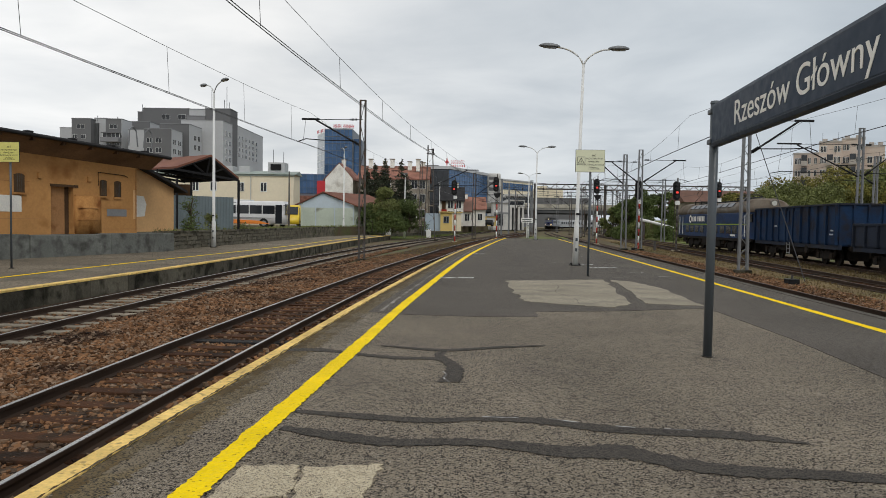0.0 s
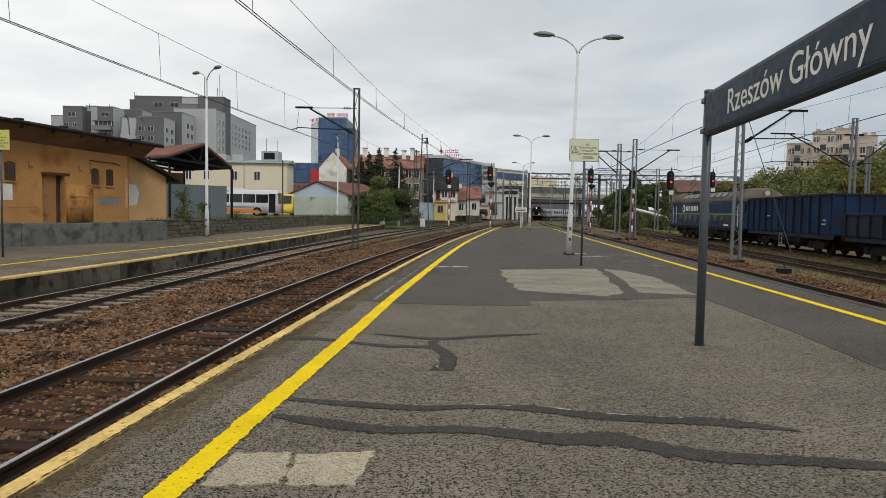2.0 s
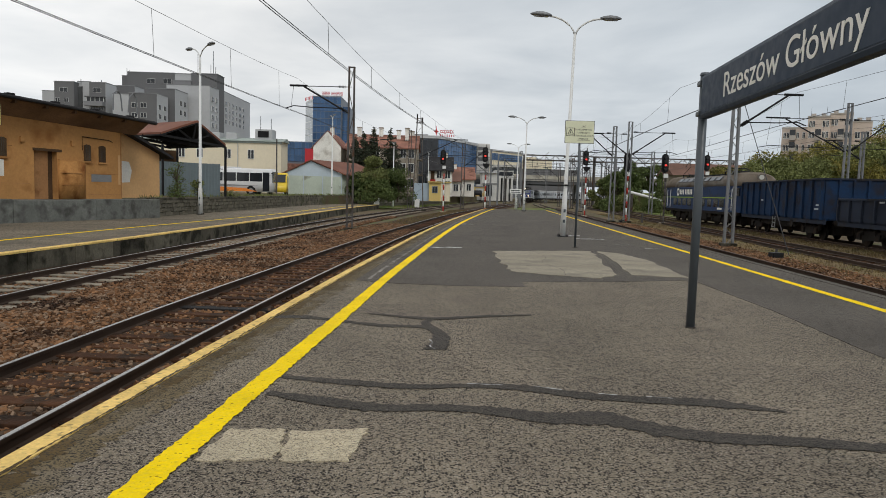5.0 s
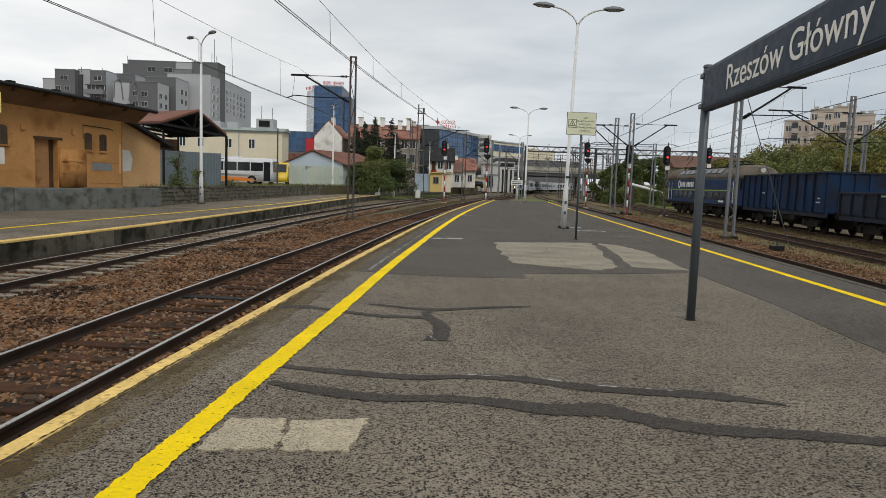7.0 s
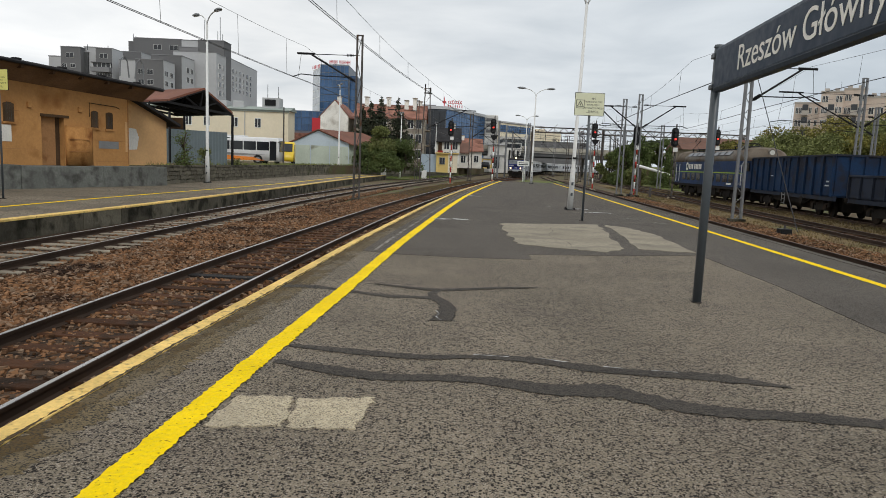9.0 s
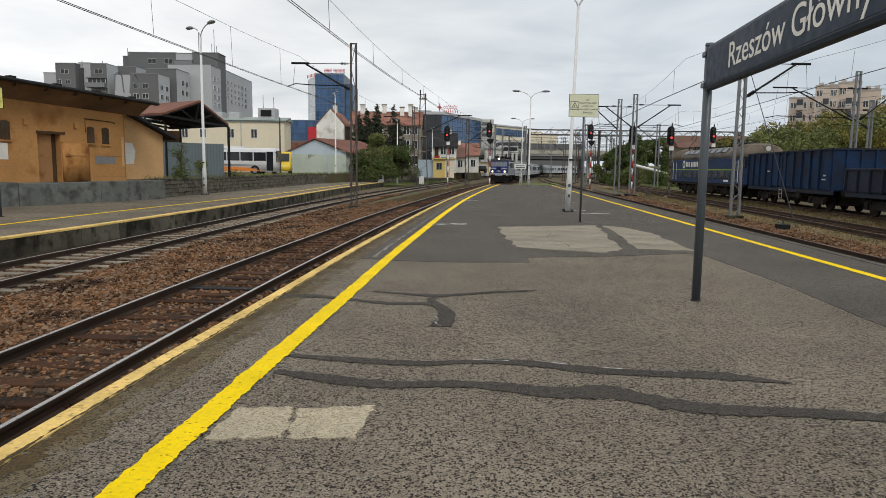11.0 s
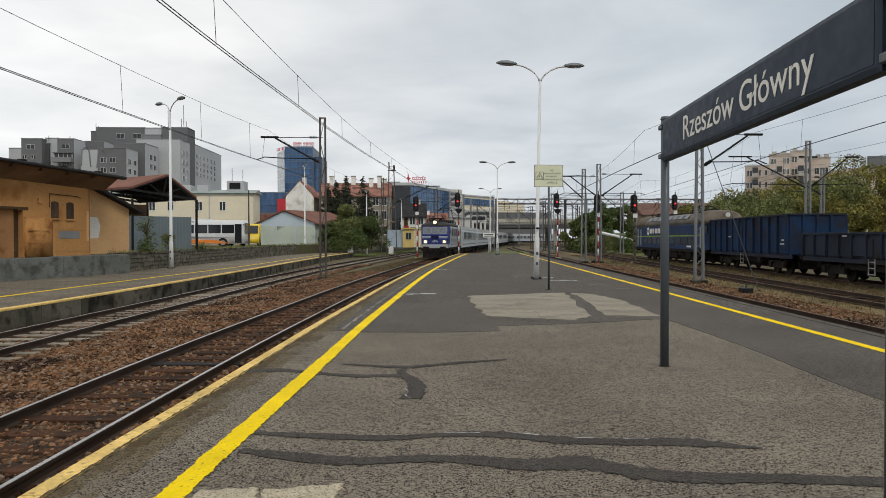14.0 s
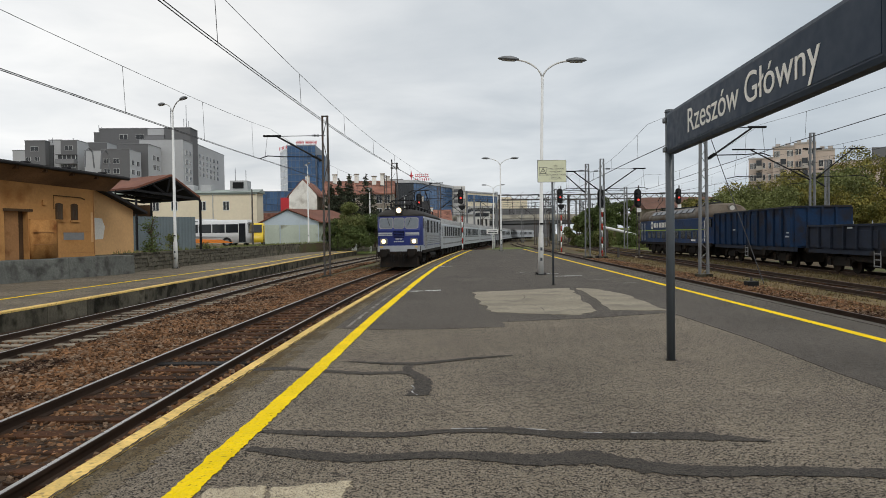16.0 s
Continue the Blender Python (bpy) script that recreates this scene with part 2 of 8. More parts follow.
STEEL_GREY = mat("grey_painted_steel", (0.066, 0.078, 0.088), 0.45, 0.0, vary=0.1, scale=2)
SIGN_NAVY = mat("navy_sign_enamel", (0.024, 0.038, 0.062), 0.5, 0.0, vary=0.015, scale=1.2)
SIGN_FRAME = mat("sign_frame", (0.035, 0.048, 0.068), 0.5, vary=0.1, scale=2)
WHITE = mat("white_paint", (0.74, 0.74, 0.72), 0.5, vary=0.07, scale=2)
LETTER = mat("white_lettering", (0.78, 0.76, 0.7), 0.5, vary=0.04, scale=6)
MAST_WHITE = mat("white_lamp_post", (0.66, 0.66, 0.64), 0.5, vary=0.09, scale=2, stain=(0.3, 0.29, 0.27), stain_at=(0.66, 0.74), stain_scale=3)
GALV = mat("galvanised_steel", (0.2, 0.205, 0.21), 0.5, 0.35, vary=0.14, scale=3)
MAST_DARK = mat("rusty_mast", (0.095, 0.088, 0.082), 0.7, 0.2, vary=0.25, scale=3, stain=(0.09, 0.05, 0.03), stain_at=(0.52, 0.66), stain_scale=2)
BLACK = mat("black_paint", (0.014, 0.014, 0.015), 0.5, vary=0.2, scale=3)
WIRE = mat("overhead_wire", (0.05, 0.05, 0.052), 0.5, 0.4, vary=0.1)
RED_PAINT = mat("red_paint", (0.36, 0.035, 0.025), 0.55, vary=0.15, scale=3)
RED_LAMP = mat("red_signal_lamp", (0.8, 0.05, 0.035), 0.3, emit=0.75, vary=0.0)
HEADLAMP = mat("lit_headlamp", (1.0, 0.70, 0.36), 0.3, emit=3.5, vary=0.0)
LENS_DARK = mat("unlit_lens", (0.02, 0.02, 0.02), 0.15, vary=0.1)
SIGN_CREAM = mat("cream_sign_plate", (0.70, 0.71, 0.52), 0.5, vary=0.05, scale=2)
SIGN_YELLOW = mat("yellow_sign_plate", (0.66, 0.62, 0.2), 0.5, vary=0.06, scale=2)
ORANGE = mat("orange_render", (0.46, 0.235, 0.085), 0.88, vary=0.13, scale=1.2, bump=0.01, bump_scale=14, stain=(0.27, 0.115, 0.036), stain_at=(0.55, 0.72),
             stain_scale=0.7)
RUST_RENDER = mat("rust_stained_render", (0.46, 0.225, 0.075), 0.88, vary=0.18, scale=1.6, bump=0.012, bump_scale=14, stain=(0.2, 0.072, 0.02), stain_at=(0.47, 0.64),
                  stain_scale=1.1)
DOOR_BROWN = mat("rusty_tan_door", (0.36, 0.185, 0.08), 0.8, vary=0.16, scale=1.5, bump=0.006, bump_scale=14, stain=(0.2, 0.085, 0.03), stain_at=(0.56, 0.7), stain_scale=1.5)
WINDOW_DUST = mat("dusty_brown_window", (0.075, 0.048, 0.028), 0.8, vary=0.3, scale=4)
ORANGE_BRIGHT = mat("bright_orange_render", (0.60, 0.36, 0.17), 0.88, vary=0.1, scale=1.2, bump=0.008, bump_scale=18, stain=(0.42, 0.22, 0.09), stain_at=(0.6, 0.74),
                  stain_scale=0.8)
PLASTER = mat("grey_white_plaster", (0.70, 0.67, 0.61), 0.9, vary=0.12, scale=2)
PANEL_GREY = mat("grey_panel", (0.20, 0.20, 0.20), 0.7, vary=0.15, scale=3)
ROOF_FELT = mat("roof_felt", (0.03, 0.029, 0.03), 0.85, vary=0.3, scale=2, bump=0.01, bump_scale=20)
# TIMBER is the soffit brown at its lit tone; SOFFIT is the darker one.
TIMBER = mat("lit_timber", (0.17, 0.10, 0.055), 0.9, vary=0.3, scale=2, bump=0.008, bump_scale=20)
SOFFIT = mat("timber_soffit", (0.085, 0.05, 0.028), 0.9, vary=0.25, scale=2, bump=0.008, bump_scale=20)
RED_ROOF = mat("red_sheet_roof", (0.18, 0.076, 0.05), 0.65, vary=0.16, scale=1.5, stain=(0.15, 0.06, 0.045), stain_at=(0.55, 0.7))
ROOF_DULL = mat("dull_brown_roof", (0.15, 0.085, 0.065), 0.85, vary=0.2, scale=1.0)
RED_TILE = mat("red_tile_roof", (0.27, 0.13, 0.095), 0.85, vary=0.25, scale=2.5, bump=0.02, bump_scale=8, stain=(0.15, 0.07, 0.05), stain_at=(0.5, 0.65))
FENCE_BLUE = mat("blue_grey_sheet", (0.15, 0.185, 0.20), 0.55, vary=0.08, scale=1.2)
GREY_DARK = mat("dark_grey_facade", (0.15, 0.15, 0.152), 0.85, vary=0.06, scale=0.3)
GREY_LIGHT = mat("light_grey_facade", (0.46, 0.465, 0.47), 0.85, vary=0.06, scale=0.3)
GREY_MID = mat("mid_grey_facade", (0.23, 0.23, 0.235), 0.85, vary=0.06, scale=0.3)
BEIGE = mat("cream_render", (0.74, 0.66, 0.50), 0.85, vary=0.06, scale=0.5)
ROOF_GREEN = mat("grey_green_sheet", (0.28, 0.32, 0.29), 0.6, vary=0.1, scale=0.7)
GLASS = mat("dark_window_glass", (0.018, 0.021, 0.025), 0.12, vary=0.2, scale=2)
# Cab glass base colour is lifted to grey for the reflected sky.
CAB_GLASS_SKY = mat("sky_toned_cab_glass", (0.15, 0.17, 0.19), 0.15, vary=0.15, scale=1.0)
GLASS_DULL = mat("dull_dark_glass", (0.02, 0.022, 0.025), 0.6, vary=0.2, scale=2)
GLASS_BLUE = mat("blue_curtain_glass", (0.045, 0.105, 0.215), 0.12, 0.2, vary=0.22, scale=0.4, per_object=0.22)
GLASS_PALE = mat("pale_curtain_glass", (0.42, 0.47, 0.52), 0.2, vary=0.08, scale=0.4, per_object=0.1)
FRAME_GREY = mat("window_mullion", (0.18, 0.2, 0.23), 0.5, vary=0.1)
FRAME_WHITE = mat("white_window_frame", (0.7, 0.7, 0.68), 0.6, vary=0.08)
RED_SIGN = mat("red_sign_letters", (0.55, 0.05, 0.06), 0.5, vary=0.05)
GREEN_SHEET = mat("pale_green_sheet", (0.45, 0.50, 0.42), 0.65, vary=0.12, scale=1.0, stain=(0.2, 0.2, 0.15), stain_at=(0.6, 0.75))
BLUE_SHEET = mat("pale_blue_sheet", (0.46, 0.53, 0.58), 0.65, vary=0.1, scale=1.0)
WHITE_WALL = mat("stained_white_wall", (0.78, 0.76, 0.70), 0.9, vary=0.16, scale=0.8, bump=0.01, bump_scale=9, stain=(0.42, 0.38, 0.32), stain_at=(0.5, 0.68), stain_scale=0.5)
OLD_WALL = mat("old_grey_render", (0.33, 0.29, 0.235), 0.9, vary=0.2, scale=0.8, bump=0.01, bump_scale=9, stain=(0.16, 0.13, 0.1), stain_at=(0.5, 0.66), stain_scale=0.6)
HUT_YELLOW = mat("yellow_render", (0.62, 0.46, 0.17), 0.85, vary=0.08, scale=1.5)
HUT_BLUE = mat("pale_blue_render", (0.38, 0.45, 0.52), 0.85, vary=0.08, scale=1.5)
APT = mat("cream_pink_panel", (0.57, 0.47, 0.40), 0.85, vary=0.09, scale=0.4)
APT_GREY = mat("grey_loggia", (0.42, 0.38, 0.34), 0.85, vary=0.1, scale=0.4)
PARAPET = mat("pale_parapet", (0.42, 0.395, 0.33), 0.85, vary=0.14, scale=0.5, stain=(0.24, 0.225, 0.19), stain_at=(0.52, 0.7), stain_scale=0.3)
WHITE_CONC = mat("white_concrete_panel", (0.56, 0.55, 0.52), 0.85, vary=0.12, scale=0.5, stain=(0.34, 0.33, 0.31), stain_at=(0.54, 0.72), stain_scale=0.3)
BRIDGE = mat("grey_bridge_concrete", (0.40, 0.385, 0.36), 0.85, vary=0.15, scale=0.4, stain=(0.17, 0.165, 0.155), stain_at=(0.5, 0.7), stain_scale=0.15)
BRIDGE_DARK = mat("dark_bridge_steel", (0.095, 0.098, 0.10), 0.7, vary=0.2, scale=0.5)
LOCO_BLUE = mat("locomotive_blue", (0.016, 0.03, 0.17), 0.38, vary=0.1, scale=1.5)
LOCO_SILVER = mat("locomotive_light_grey", (0.36, 0.38, 0.41), 0.42, vary=0.1, scale=1.5, stain=(0.24, 0.24, 0.24), stain_at=(0.58, 0.75))
LOCO_ROOF = mat("sooty_roof", (0.05, 0.047, 0.044), 0.75, vary=0.2, scale=1.5)
VENT_DARK = mat("dark_vent", (0.012, 0.015, 0.045), 0.6)
UNDER = mat("sooty_underframe", (0.018, 0.0155, 0.0135), 0.85, vary=0.3, scale=2.5, stain=(0.035, 0.023, 0.015), stain_at=(0.52, 0.68), stain_scale=2)
BEAM_GREY = mat("grey_buffer_beam", (0.24, 0.24, 0.24), 0.7, vary=0.2, scale=2.5)
COACH_GREY = mat("coach_light_grey", (0.42, 0.44, 0.46), 0.45, vary=0.07, scale=1.2, stain=(0.32, 0.32, 0.32), stain_at=(0.58, 0.75))
COACH_ROOF = mat("coach_roof", (0.33, 0.33, 0.32), 0.6, vary=0.15, scale=1.2, stain=(0.22, 0.21, 0.2), stain_at=(0.5, 0.7))
CARGO_BLUE = mat("freight_blue", (0.017, 0.040, 0.105), 0.55, vary=0.22, scale=1.2, stain=(0.024, 0.033, 0.058), stain_at=(0.48, 0.66), stain_scale=0.9)
WAGON_BLUE = mat("weathered_wagon_blue", (0.010, 0.029, 0.072), 0.75, vary=0.3, scale=1.2, stain=(0.018, 0.02, 0.03), stain_at=(0.46, 0.64), stain_scale=1.1)
WAGON_DARK = mat("weathered_dark_wagon", (0.022, 0.028, 0.043), 0.8, vary=0.3, scale=1.2, stain=(0.028, 0.025, 0.024), stain_at=(0.48, 0.66), stain_scale=1.0)
CAB_ROOF = mat("brown_cab_roof", (0.14, 0.115, 0.09), 0.8, vary=0.25, scale=1.5, stain=(0.09, 0.065, 0.045), stain_at=(0.48, 0.66))
CARGO_ROOF = mat("grey_loco_roof", (0.17, 0.155, 0.135), 0.75, vary=0.25, scale=1.2, stain=(0.11, 0.08, 0.058), stain_at=(0.46, 0.64))
LIME = mat("lime_stripe", (0.30, 0.42, 0.05), 0.5, vary=0.05)
BUS_WHITE = mat("white_bus_paint", (0.66, 0.66, 0.66), 0.35, vary=0.05)
BUS_ORANGE = mat("orange_bus_paint", (0.72, 0.22, 0.03), 0.4, vary=0.05)
VAN_YELLOW = mat("yellow_van_paint", (0.75, 0.52, 0.03), 0.35, vary=0.05)
RUBBER = mat("tyre_rubber", (0.018, 0.018, 0.018), 0.85, vary=0.15)
BARK = mat("bark", (0.075, 0.058, 0.042), 0.95, vary=0.25, scale=5, bump=0.02, bump_scale=20)
LEAF = mat("green_leaves", (0.155, 0.172, 0.06), 0.75, vary=0.2, scale=0.6, island=0.45)
LEAF_DARK = mat("dark_leaves", (0.095, 0.125, 0.042), 0.8, vary=0.2, scale=0.6, island=0.4)
LEAF_AUTUMN = mat("yellowing_leaves", (0.225, 0.195, 0.05), 0.78, vary=0.3, scale=0.25, island=0.5, stain=(0.115, 0.118, 0.034), stain_at=(0.45, 0.6), stain_scale=0.3)
NEEDLE = mat("spruce_needles", (0.046, 0.054, 0.034), 0.85, vary=0.2, scale=0.8, island=0.4)

# ---- mesh helpers ----


def quad_box(bm, lo, hi, m=None):
    x0, y0, z0 = lo
    x1, y1, z1 = hi
    vs = [bm.verts.new(m @ Vector(c) if m else c) for c in
          ((x0, y0, z0), (x1, y0, z0), (x1, y1, z0), (x0, y1, z0), (x0, y0, z1), (x1, y0, z1), (x1, y1, z1), (x0, y1, z1))]
    for f in ((3, 2, 1, 0), (4, 5, 6, 7), (0, 1, 5, 4), (1, 2, 6, 5), (2, 3, 7, 6), (3, 0, 4, 7)):
        bm.faces.new([vs[i] for i in f])
    return bm


def box(lo, hi, bevel=0.0, m=None):
    bm = quad_box(bmesh.new(), lo, hi, m)
    if bevel:
        bmesh.ops.bevel(bm, geom=bm.edges[:], offset=bevel, segments=2, affect="EDGES", profile=0.5)
    return bm


def tube(pts, r, n=8, bm=None, r1=None):
    """A round bar along points, from radius r to r1."""
    bm = bm or bmesh.new()
    pts = [Vector(p) for p in pts]
    rings = []
    for i, p in enumerate(pts):
        d = (pts[min(i + 1, len(pts) - 1)] - pts[max(i - 1, 0)]).normalized()
        a = d.orthogonal().normalized() if abs(d.z) < 0.9 else Vector((1, 0, 0))
        a = (a - d * a.dot(d)).normalized()
        b = d.cross(a)
        rr = r if r1 is None else r + (r1 - r) * i / (len(pts) - 1)
        rings.append([bm.verts.new(p + rr * (math.cos(t) * a + math.sin(t) * b)) for t in (2 * math.pi * k / n for k in range(n))])
    for u, v in zip(rings, rings[1:]):
        for k in range(n):
            bm.faces.new((u[k], u[(k + 1) % n], v[(k + 1) % n], v[k]))
    bm.faces.new(rings[0][::-1])
    bm.faces.new(rings[-1])
    return bm


def bar(p, q, w, bm=None):
    return tube((p, q), w * 0.7071, 4, bm)


def loft(sections, closed=True, caps=True, bm=None):
    """Joins cross-sections of equal point counts into a skin."""
    bm = bm or bmesh.new()
    rows = [[bm.verts.new(p) for p in s] for s in sections]
    n = len(rows[0])
    for u, v in zip(rows, rows[1:]):
        for k in range(n if closed else n - 1):
            bm.faces.new((u[k], u[(k + 1) % n], v[(k + 1) % n], v[k]))
    if caps:
        bm.faces.new(rows[0][::-1])
        bm.faces.new(rows[-1])
    return bm


def prism(outline, z0, z1, bm=None):
    """A flat plate with the given outline (x, y)."""
    return loft([[(x, y, z0) for x, y in outline], [(x, y, z1) for x, y in outline]], bm=bm)


def part(name, bm, material, parent=None, label="", smooth=False):
    """Links a bmesh as one mesh object under a thing or under a part."""
    bmesh.ops.recalc_face_normals(bm, faces=bm.faces[:])
    me = bpy.data.meshes.new(name)
    bm.to_mesh(me)
    bm.free()
    me.materials.append(material)
    if smooth:
        me.polygons.foreach_set("use_smooth", [True] * len(me.polygons))
    ob = new(name, me)
    ob.parent = parent
    return tagged(ob, label=label)


def raw(name, verts, faces, material, parent=None):
    me = bpy.data.meshes.new(name)
    me.from_pydata(verts, [], faces)
    me.materials.append(material)
    ob = new(name, me)
    ob.parent = parent
    return ob


def again(name, ob, m, parent):
    """Another object on the same mesh."""
    o = new(name, ob.data)
    o.parent, o.matrix_basis = parent, m
    return o


def thing(name, m, label, category, group="", kind=""):
    ob = new(name)
    ob.matrix_basis = m
    ob.empty_display_size = 0.2
    return tagged(ob, label, category, group, kind)


def words(name, text, size, material, parent, m, align="LEFT", depth=0.002):
    """Lettering in the built-in font, as a mesh."""
    cu = bpy.data.curves.new(name, "FONT")
    cu.body, cu.size, cu.align_x, cu.extrude = text, size, align, depth
    tmp = bpy.data.objects.new(name, cu)
    me = bpy.data.meshes.new_from_object(tmp)
    bpy.data.objects.remove(tmp)
    me.materials.clear()
    me.materials.append(material)
    ob = new(name, me)
    ob.parent, ob.matrix_basis = parent, m
    return ob


# ---- lines of the tracks ----


class Line:
    """A smooth line on the ground through points (x, y), with the length along it."""

    def __init__(self, pts, step=1.0):
        p = np.array(pts, float)
        t = np.r_[0, np.cumsum(np.hypot(*np.diff(p, axis=0).T))]
        g = np.gradient(p, t, axis=0)
        out = []
        for i in range(len(p) - 1):
            h = t[i + 1] - t[i]
            for u in np.linspace(0, 1, max(2, int(h / step)), endpoint=False):
                out.append((2 * u**3 - 3 * u**2 + 1) * p[i] + (u**3 - 2 * u**2 + u) * h * g[i] + (3 * u**2 - 2 * u**3) * p[i + 1] + (u**3 - u**2) * h * g[i + 1])
        out.append(p[-1])
        self.p = np.array(out)
        self.s = np.r_[0, np.cumsum(np.hypot(*np.diff(self.p, axis=0).T))]

    def at(self, s, off=0.0):
        """The place s metres along the line, off metres to its right."""
        x, y = np.interp(s, self.s, self.p[:, 0]), np.interp(s, self.s, self.p[:, 1])
        a, b = max(s - 1.5, 0), min(s + 1.5, self.s[-1])
        dx, dy = np.interp(b, self.s, self.p[:, 0]) - np.interp(a, self.s, self.p[:, 0]), np.interp(b, self.s, self.p[:, 1]) - np.interp(a, self.s, self.p[:, 1])
        k = math.hypot(dx, dy)
        return x + off * dy / k, y - off * dx / k, math.atan2(dy, dx)

    def s_of_y(self, y):
        return float(np.interp(y, self.p[:, 1], self.s))

    def x_of_y(self, y):
        return float(np.interp(y, self.p[:, 1], self.p[:, 0]))

    def side(self, off, s0, s1, step=1.5):
        n = max(2, int((s1 - s0) / step) + 1)
        return [self.at(s, off)[:2] for s in np.linspace(s0, s1, n)]


RAIL_Z = -0.55
TRACK_A = Line([(-5.1, -25), (-4.75, -8), (-4.42, 5), (-4.08, 12), (-3.5, 20), (-2.45, 32), (-1.2, 43), (1.3, 63), (4.2, 82), (8.7, 108), (18.6, 160), (27.5, 207), (36.0, 250),
                (45, 272), (60, 289), (82, 302), (120, 312), (180, 319), (330, 324), (520, 326)])
TRACK_B = Line([(-9.3, -25), (-9.1, 0), (-8.9, 12), (-8.45, 22.6), (-7.8, 36), (-7.2, 44), (-6.3, 54), (-4.95, 66), (-3.1, 80), (0.2, 104), (5.5, 140), (13, 187), (24, 240)])
TRACK_C = Line([(7.1, -25), (9.1, 0), (10.57, 18.7), (11.7, 33), (13.5, 56), (16.0, 86), (19.4, 125), (24.2, 168), (32, 210), (38.5, 240)])
TRACK_D = Line([(10.6, -25), (13.5, 0), (16.4, 24.6), (17.9, 37), (24, 88), (31, 150), (40, 215)])
TRACK_E = Line([(15.5, -25), (18.6, 0), (20.9, 20), (22.6, 36.7), (24.2, 50.7), (25.25, 71), (27.0, 90), (32, 130), (42, 200)])
PLAT_Z2 = -0.2
EDGE_2 = Line([(-11.3, -25), (-11.0, 0), (-10.7, 15.5), (-10.35, 20.2), (-9.95, 29.2), (-9.6, 40), (-9.2, 57), (-8.6, 72), (-7.6, 86)])
EDGE_A = Line([(TRACK_A.x_of_y(y) + off, y) for y, off in ((-24, 1.95), (-10, 1.95), (3.5, 1.96), (8, 2.10), (12, 2.16), (17, 2.22), (25, 2.27), (32, 2.3), (50, 2.36), (71, 2.4), (76, 2.4))])

# ---- ground, tracks and platforms ----


def strip(name, line, off0, off1, s0, s1, z, material, label="", parent=None, thick=0.0, step=1.5):
    a, b = line.side(off0, s0, s1, step), line.side(off1, s0, s1, step)
    bm = bmesh.new()
    if thick:
        loft([[(p[0], p[1], z), (q[0], q[1], z), (q[0], q[1], z - thick), (p[0], p[1], z - thick)] for p, q in zip(a, b)], bm=bm)
    else:
        u, v = [bm.verts.new((*p, z)) for p in a], [bm.verts.new((*q, z)) for q in b]
        for i in range(len(u) - 1):
            bm.faces.new((u[i], v[i], v[i + 1], u[i + 1]))
    return part(name, bm, material, parent, label)


GZ = -0.76
ground = part("ground", box((-2500, -600, GZ - 1), (2500, 3500, GZ)), GROUND)
tagged(ground, "bare brown station ground with thin dry grass", "ground", kind="structure")

bed = strip("ballast_bed", TRACK_A, -3.4, 2.1, 0, 190, GZ + 0.05, BALLAST)
tagged(bed, "rust-brown crushed-stone ballast bed of the platform track", "ballast", kind="structure")
bed = strip("ballast_bed", TRACK_B, -2.0, 1.9, 0, 150, GZ + 0.045, BALLAST)
tagged(bed, "rust-brown crushed-stone ballast bed of the second track", "ballast", kind="structure")
bed = strip("ballast_bed", TRACK_C, -2.1, 2.6, 0, 150, GZ + 0.04, BALLAST)
tagged(bed, "brown ballast bed with scattered stones beside the platform", "ballast", kind="structure")
verge = strip("dry_verge", TRACK_D, 1.0, 3.4, 0, 130, GZ + 0.06, GRASS_DRY)
tagged(verge, "strip of dry yellow-green grass between sidings", "grass", kind="structure")
verge = strip("dry_verge", TRACK_D, -3.0, -1.0, 0, 130, GZ + 0.055, GRASS_DRY)
tagged(verge, "strip of dry trampled grass between sidings", "grass", kind="structure")
verge = part("grass_island", prism([(6, 72), (12, 72), (17.5, 100), (20, 118), (14.5, 118), (9, 96)], GZ - 0.2, GZ + 0.09), GRASS)
tagged(verge, "patch of short green grass beyond the platform end", "grass", kind="structure")
verge = part("grass_verge", prism([(-12, 88), (-5.5, 88), (2, 128), (9, 180), (-2, 180), (-14, 120)], GZ - 0.2, GZ + 0.08), GRASS)
tagged(verge, "strip of short green grass beside the curved track", "grass", kind="structure")
verge = part("grass_verge", prism([(29.5, 60), (36, 55), (60, 90), (60, 160), (38, 160), (31, 100)], GZ - 0.2, GZ + 0.07), GRASS)
tagged(verge, "green grass verge beside the sidings", "grass", kind="structure")

RAIL = [(-0.07, -0.16), (0.07, -0.16), (0.07, -0.145), (0.012, -0.125), (0.012, -0.045), (0.035, -0.035), (0.035, 0.0), (-0.035, 0.0), (-0.035, -0.035), (-0.012, -0.045),
        (-0.012, -0.125), (-0.07, -0.145)]


def rail_part(line, off, s0, s1, parent, shiny):
    pts = [line.at(s, off) for s in np.arange(s0, s1, 1.5)]
    sec = [[(x + u * math.sin(a), y - u * math.cos(a), RAIL_Z + v) for u, v in RAIL] for x, y, a in pts]
    r = part("rail", loft(sec), RAIL_SIDE, parent)
    top = [[(x + u * math.sin(a), y - u * math.cos(a), RAIL_Z + v) for u, v in ((-0.026, 0.001), (0.024, 0.001), (0.019, 0.005), (-0.021, 0.005))] for x, y, a in pts]
    part("running_surface", loft(top), RAIL_TOP if shiny else RAIL_DULL, r, "worn bright rail head" if shiny else "")


